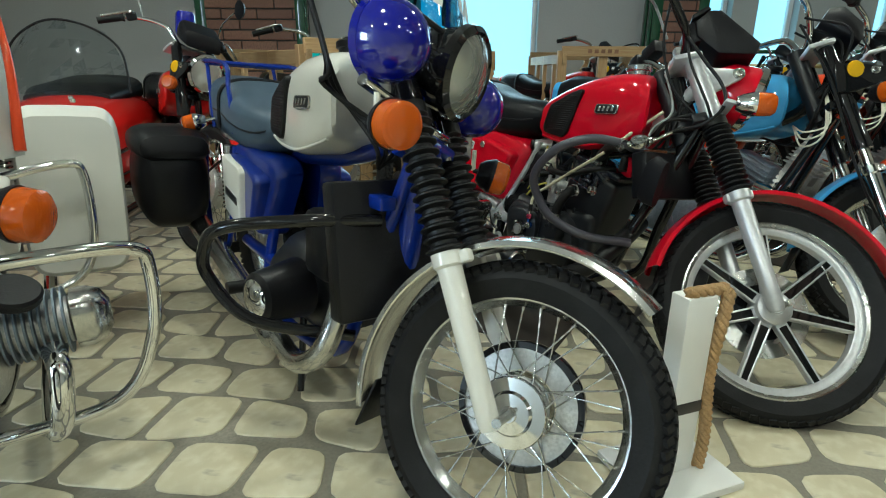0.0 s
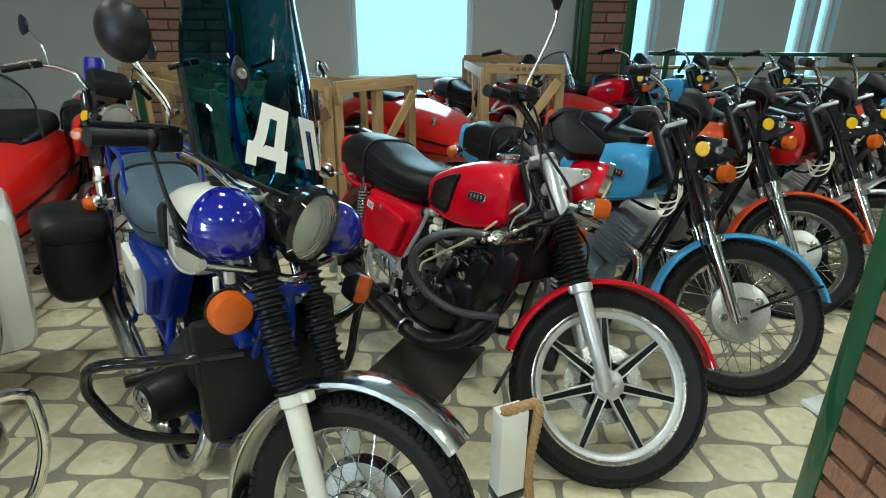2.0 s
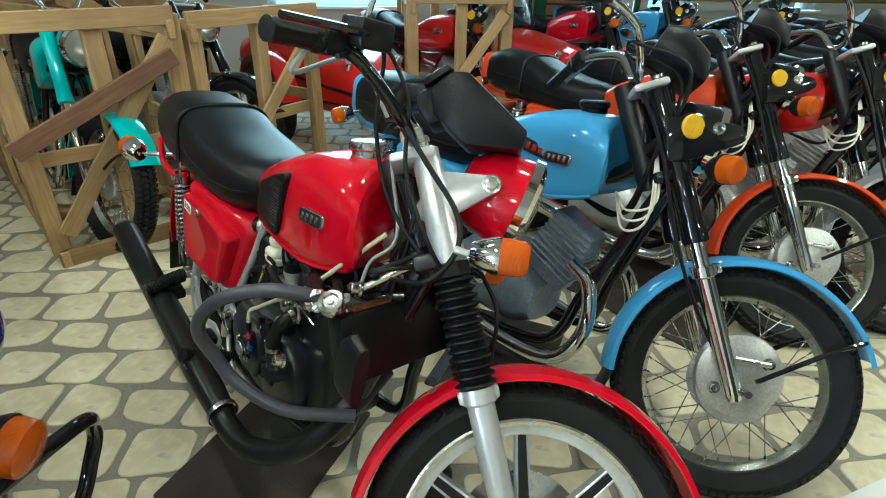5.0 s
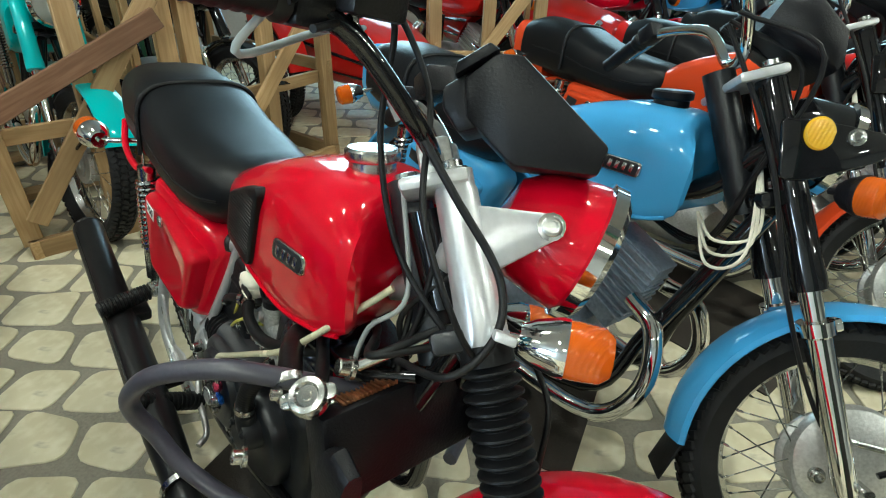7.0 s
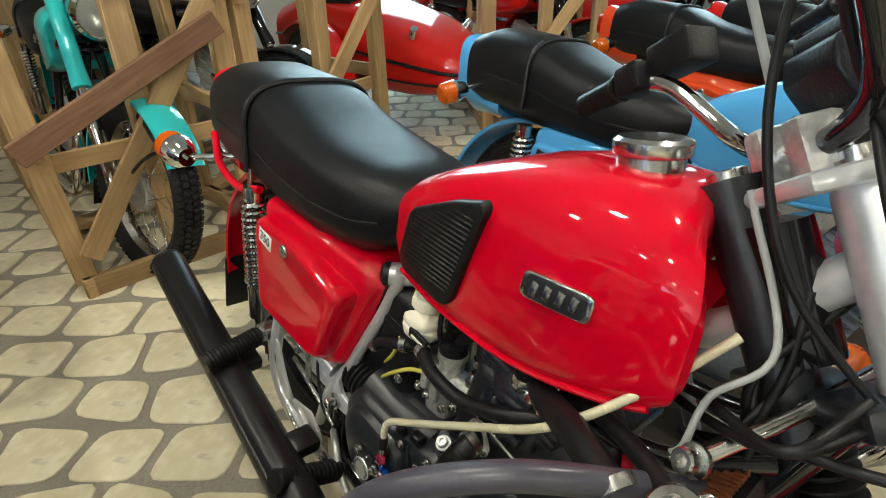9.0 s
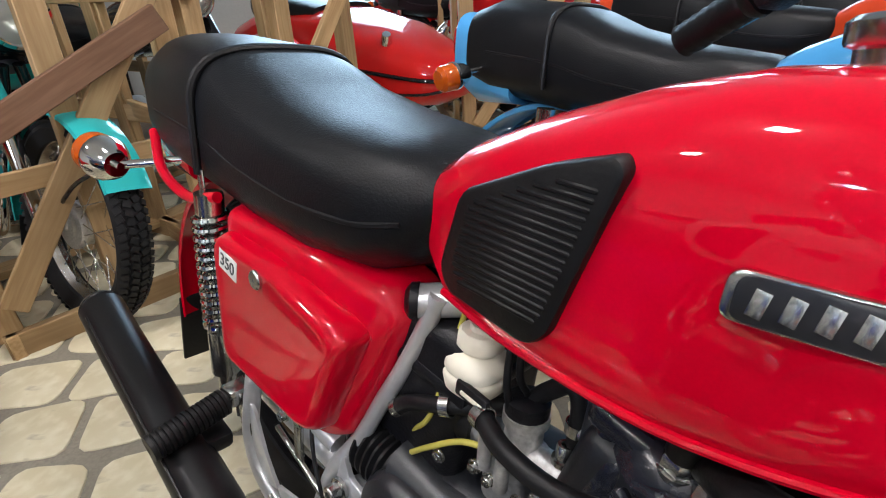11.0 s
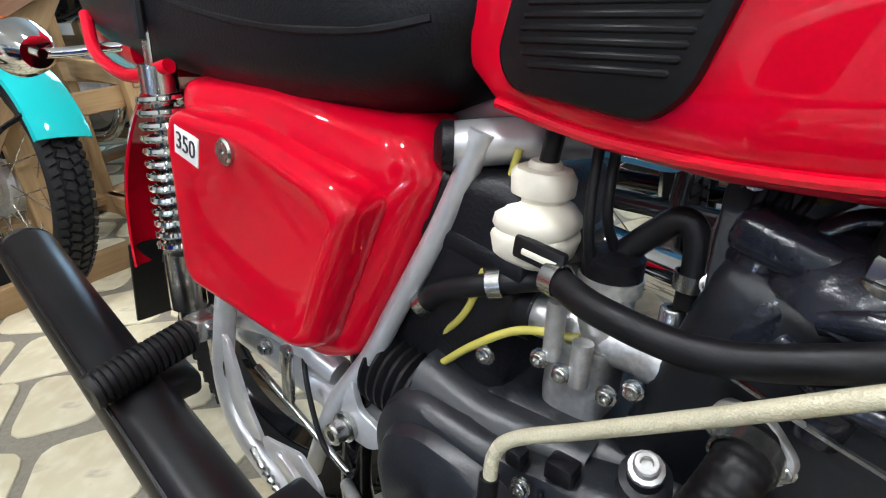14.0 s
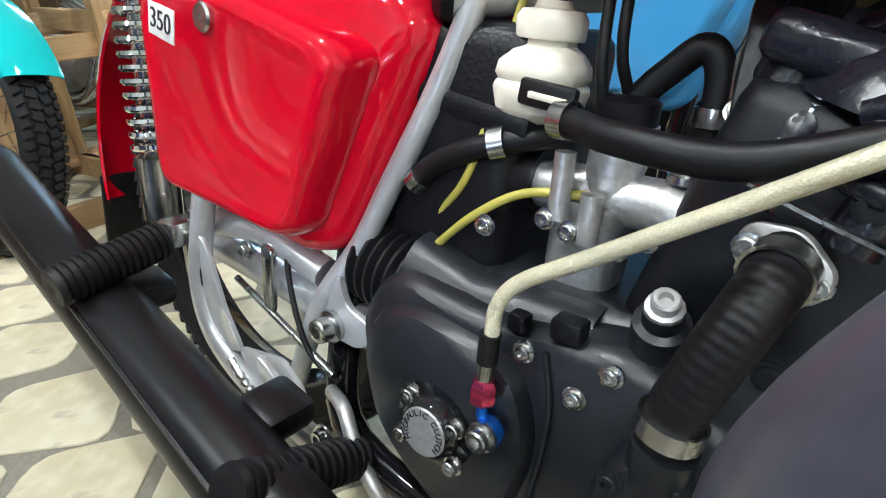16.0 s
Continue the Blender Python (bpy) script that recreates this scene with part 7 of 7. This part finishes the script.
# ---------------------------------------------------------------- the white motorcycle with the fairing and boxer engine
def boxer():
    b, S = motorcycle(at(-1.445, 1.55, -56, 3), "white motorcycle with orange-striped fairing and boxer engine", M_WHITE, M_CHROMEF, gaiter=False, lower=M_CHROME, upper=M_CHROME, R=0.32, steer=10, headlamp="chrome", headshell=M_WHITE, lamp=(0.22, 0.60, 0.10), knee=False, frame=M_BLACKP, side_cover=M_WHITE, bars=False)
    s3 = S.to_3x3()
    part("crankcase", loft([(0.38, 0.20, 0.42, 0.13, 3), (0.50, 0.18, 0.46, 0.15, 3), (0.75, 0.18, 0.46, 0.15, 3), (0.86, 0.22, 0.42, 0.12, 3)], 24), M_ALU, b)
    for s in (-1, 1):
        m = axis_to((0.74, s * 0.13, 0.36), (0.05, s, 0.08))
        cy = part("cylinder", lathe([(0, 0), (0.05, 0), (0.05, 0.13), (0, 0.13)], 24, m), M_ALU, b)
        for i in range(9):
            part("cooling_fin", lathe([(0.04, 0.012 + i * 0.0135), (0.072, 0.012 + i * 0.0135), (0.072, 0.016 + i * 0.0135), (0.04, 0.016 + i * 0.0135)], 28, m, closed=True), M_GREYENG, cy)
        part("rocker_cover", loft([(0.135, -0.055, 0.055, 0.062, 3), (0.165, -0.055, 0.055, 0.062, 3), (0.19, -0.045, 0.045, 0.052, 3), (0.205, -0.02, 0.02, 0.03, 2.4)], 28, m @ Matrix.Rotation(radians(-90), 4, "Y")), M_DCHROME, cy, "polished rocker cover")
        part("exhaust_pipe", tube([(0.80, s * 0.22, 0.33), (0.86, s * 0.23, 0.30), (0.85, s * 0.22, 0.19), (0.70, s * 0.20, 0.15), (-0.3, s * 0.20, 0.20)], 0.022, 16), M_CHROME, b)
        part("crash_bar", tube([(0.94, s * 0.05, 0.55), (0.92, s * 0.22, 0.56), (0.88, s * 0.37, 0.55), (0.86, s * 0.405, 0.50), (0.85, s * 0.40, 0.34), (0.84, s * 0.32, 0.20), (0.84, s * 0.08, 0.17)], 0.014, 16), M_CHROME, b, "chromed crash bar")
        part("air_cleaner", lathe([(0, 0.02), (0.045, 0.02), (0.05, 0.014), (0.05, 0), (0, 0)], 28, axis_to((0.80, s * 0.17, 0.455), (0.4, s * 0.2, 0.9))), M_PLASTIC, b)
        indicator(b, S @ fork_point(0.12, s * 0.15, 0.42), s3 @ Vector((0.6, s * 0.75, 0)), 0.02, False, 0.042, M_AMBER)
        part("rear_crash_bar", tube([(0.18, s * 0.10, 0.58), (0.16, s * 0.28, 0.62), (0.15, s * 0.33, 0.58), (0.15, s * 0.33, 0.36), (0.17, s * 0.26, 0.26), (0.22, s * 0.10, 0.24)], 0.013, 14), M_CHROME, b, "chromed rear crash bar")
        q = S @ fork_point(0.06, s * 0.24, 0.90)
        part("mirror_stem", tube([q, q + Vector((0.02, 0, 0.05)), q + s3 @ Vector((0.02, s * 0.08, 0.12))], 0.007, 8), M_CHROME, b)
        part("mirror", lathe([(0, -0.045), (0.03, -0.04), (0.052, -0.015), (0.058, 0.004), (0, 0.006)], 24, axis_to(q + s3 @ Vector((0.02, s * 0.09, 0.15)), s3 @ Vector((-1, 0, 0.1)))), M_CHROME, b, "round chromed mirror")
        pc = part("pannier", loft([(-0.24, -0.27, 0.20, 0.13, 6), (-0.22, -0.28, 0.23, 0.14, 6), (0.20, -0.28, 0.25, 0.14, 6), (0.23, -0.26, 0.22, 0.13, 6)], 28, Matrix.Translation((-0.15, s * 0.30, 0.53))), M_WHITE, b, "large white sheet metal pannier")
        for k in (-0.1, 0.1):
            part("latch", box((0.09, 0.015, 0.01), pose(-0.15 + k, s * 0.33, 0.79), 0.003), M_STEEL, pc)
    # fairing
    fm = Matrix.Translation(S @ fork_point(0.10, 0, 0.66)) @ s3.to_4x4()
    bm, grid = bmesh.new(), []
    for j in range(17):
        v = j / 16
        row = []
        for i in range(25):
            a = -1 + 2 * i / 24
            w = 0.24 - 0.05 * v
            row.append(bm.verts.new(fm @ Vector((0.17 - 0.26 * a * a - 0.16 * v, a * w, -0.14 + 0.42 * v))))
        grid.append(row)
    for j in range(16):
        for i in range(24):
            c = Vector((0.0, (i - 11.5) * 0.02, j * 0.026 - 0.14))
            if (c.y / 0.115) ** 2 + ((c.z + 0.02) / 0.115) ** 2 < 1:
                continue
            bm.faces.new((grid[j][i], grid[j][i + 1], grid[j + 1][i + 1], grid[j + 1][i]))
    bmesh.ops.solidify(bm, geom=bm.faces, thickness=0.005)
    fa = part("fairing", bm, M_WHITE, b, "white fairing shell")
    for s in (-1, 1):
        part("stripe", tube([fm @ Vector((-0.06, s * 0.229, -0.13)), fm @ Vector((-0.10, s * 0.224, 0.02)), fm @ Vector((-0.16, s * 0.205, 0.16))], lambda t: 0.010 - 0.006 * t, 10), M_ORANGE, fa, "orange stripe")
    bm, grid = bmesh.new(), []
    for j in range(9):
        v = j / 8
        grid.append([bm.verts.new(fm @ Vector((0.01 - 0.26 * a * a - 0.16 * v, a * (0.19 - 0.04 * v), 0.27 + 0.30 * v))) for a in [-1 + i / 8 for i in range(17)]])
    for j in range(8):
        for i in range(16):
            bm.faces.new((grid[j][i], grid[j][i + 1], grid[j + 1][i + 1], grid[j + 1][i]))
    bmesh.ops.solidify(bm, geom=bm.faces, thickness=0.003)
    w = part("windscreen", bm, M_SCREEN, b, "clear plastic windscreen")
    w.visible_shadow = False


boxer()

# raised platform rail and dark vehicles along the far side
rail = thing("barrier_rail", pose(0, 0, 0), "green rail with brass-coloured bars along a platform", "railing")
for z, mt in ((1.06, M_GREEN), (0.92, M_BRASS), (0.72, M_BRASS)):
    part("bar", tube([(2.9, 6.1, z), (11.5, 5.6, z)], 0.022, 10), mt, rail)
for i in range(7):
    part("post", box((0.05, 0.05, 1.08), pose(3.1 + 1.35 * i, 6.08 - 0.08 * i, 0.54), 0.004), M_GREEN, rail)


def old_vehicle(x, y, turn, material, label):
    v = thing("old_vehicle", pose(x, y, 0, 0, 0, turn), label, "vehicle")
    part("body", loft([(-1.7, 0.45, 1.0, 0.6, 4), (-1.6, 0.42, 1.25, 0.72, 4), (-0.2, 0.42, 1.25, 0.75, 4), (0.1, 0.42, 1.1, 0.65, 4), (1.5, 0.45, 1.0, 0.5, 4), (1.6, 0.5, 0.95, 0.4, 4)], 28), material, v)
    part("cabin", loft([(-1.5, 1.2, 1.75, 0.6, 4), (-1.35, 1.2, 1.85, 0.64, 4), (-0.3, 1.2, 1.85, 0.64, 4), (-0.05, 1.2, 1.7, 0.6, 4)], 24), material, v)
    for sx in (-1.2, 1.1):
        for s in (-1, 1):
            wh_ = part("wheel", lathe([(0, 0.06), (0.2, 0.06), (0.24, 0.09), (0.36, 0.09), (0.38, 0.05), (0.38, -0.05), (0.36, -0.09), (0, -0.09)], 32, axis_to((sx, s * 0.72, 0.38), (0, s, 0))), M_TYRE, v)
    return v


old_vehicle(6.9, 4.6, 160, M_ARMY, "dull army green old vehicle behind the rail")
old_vehicle(9.4, 5.0, 150, M_DARKCAR, "black old car standing behind the rail")
stones()
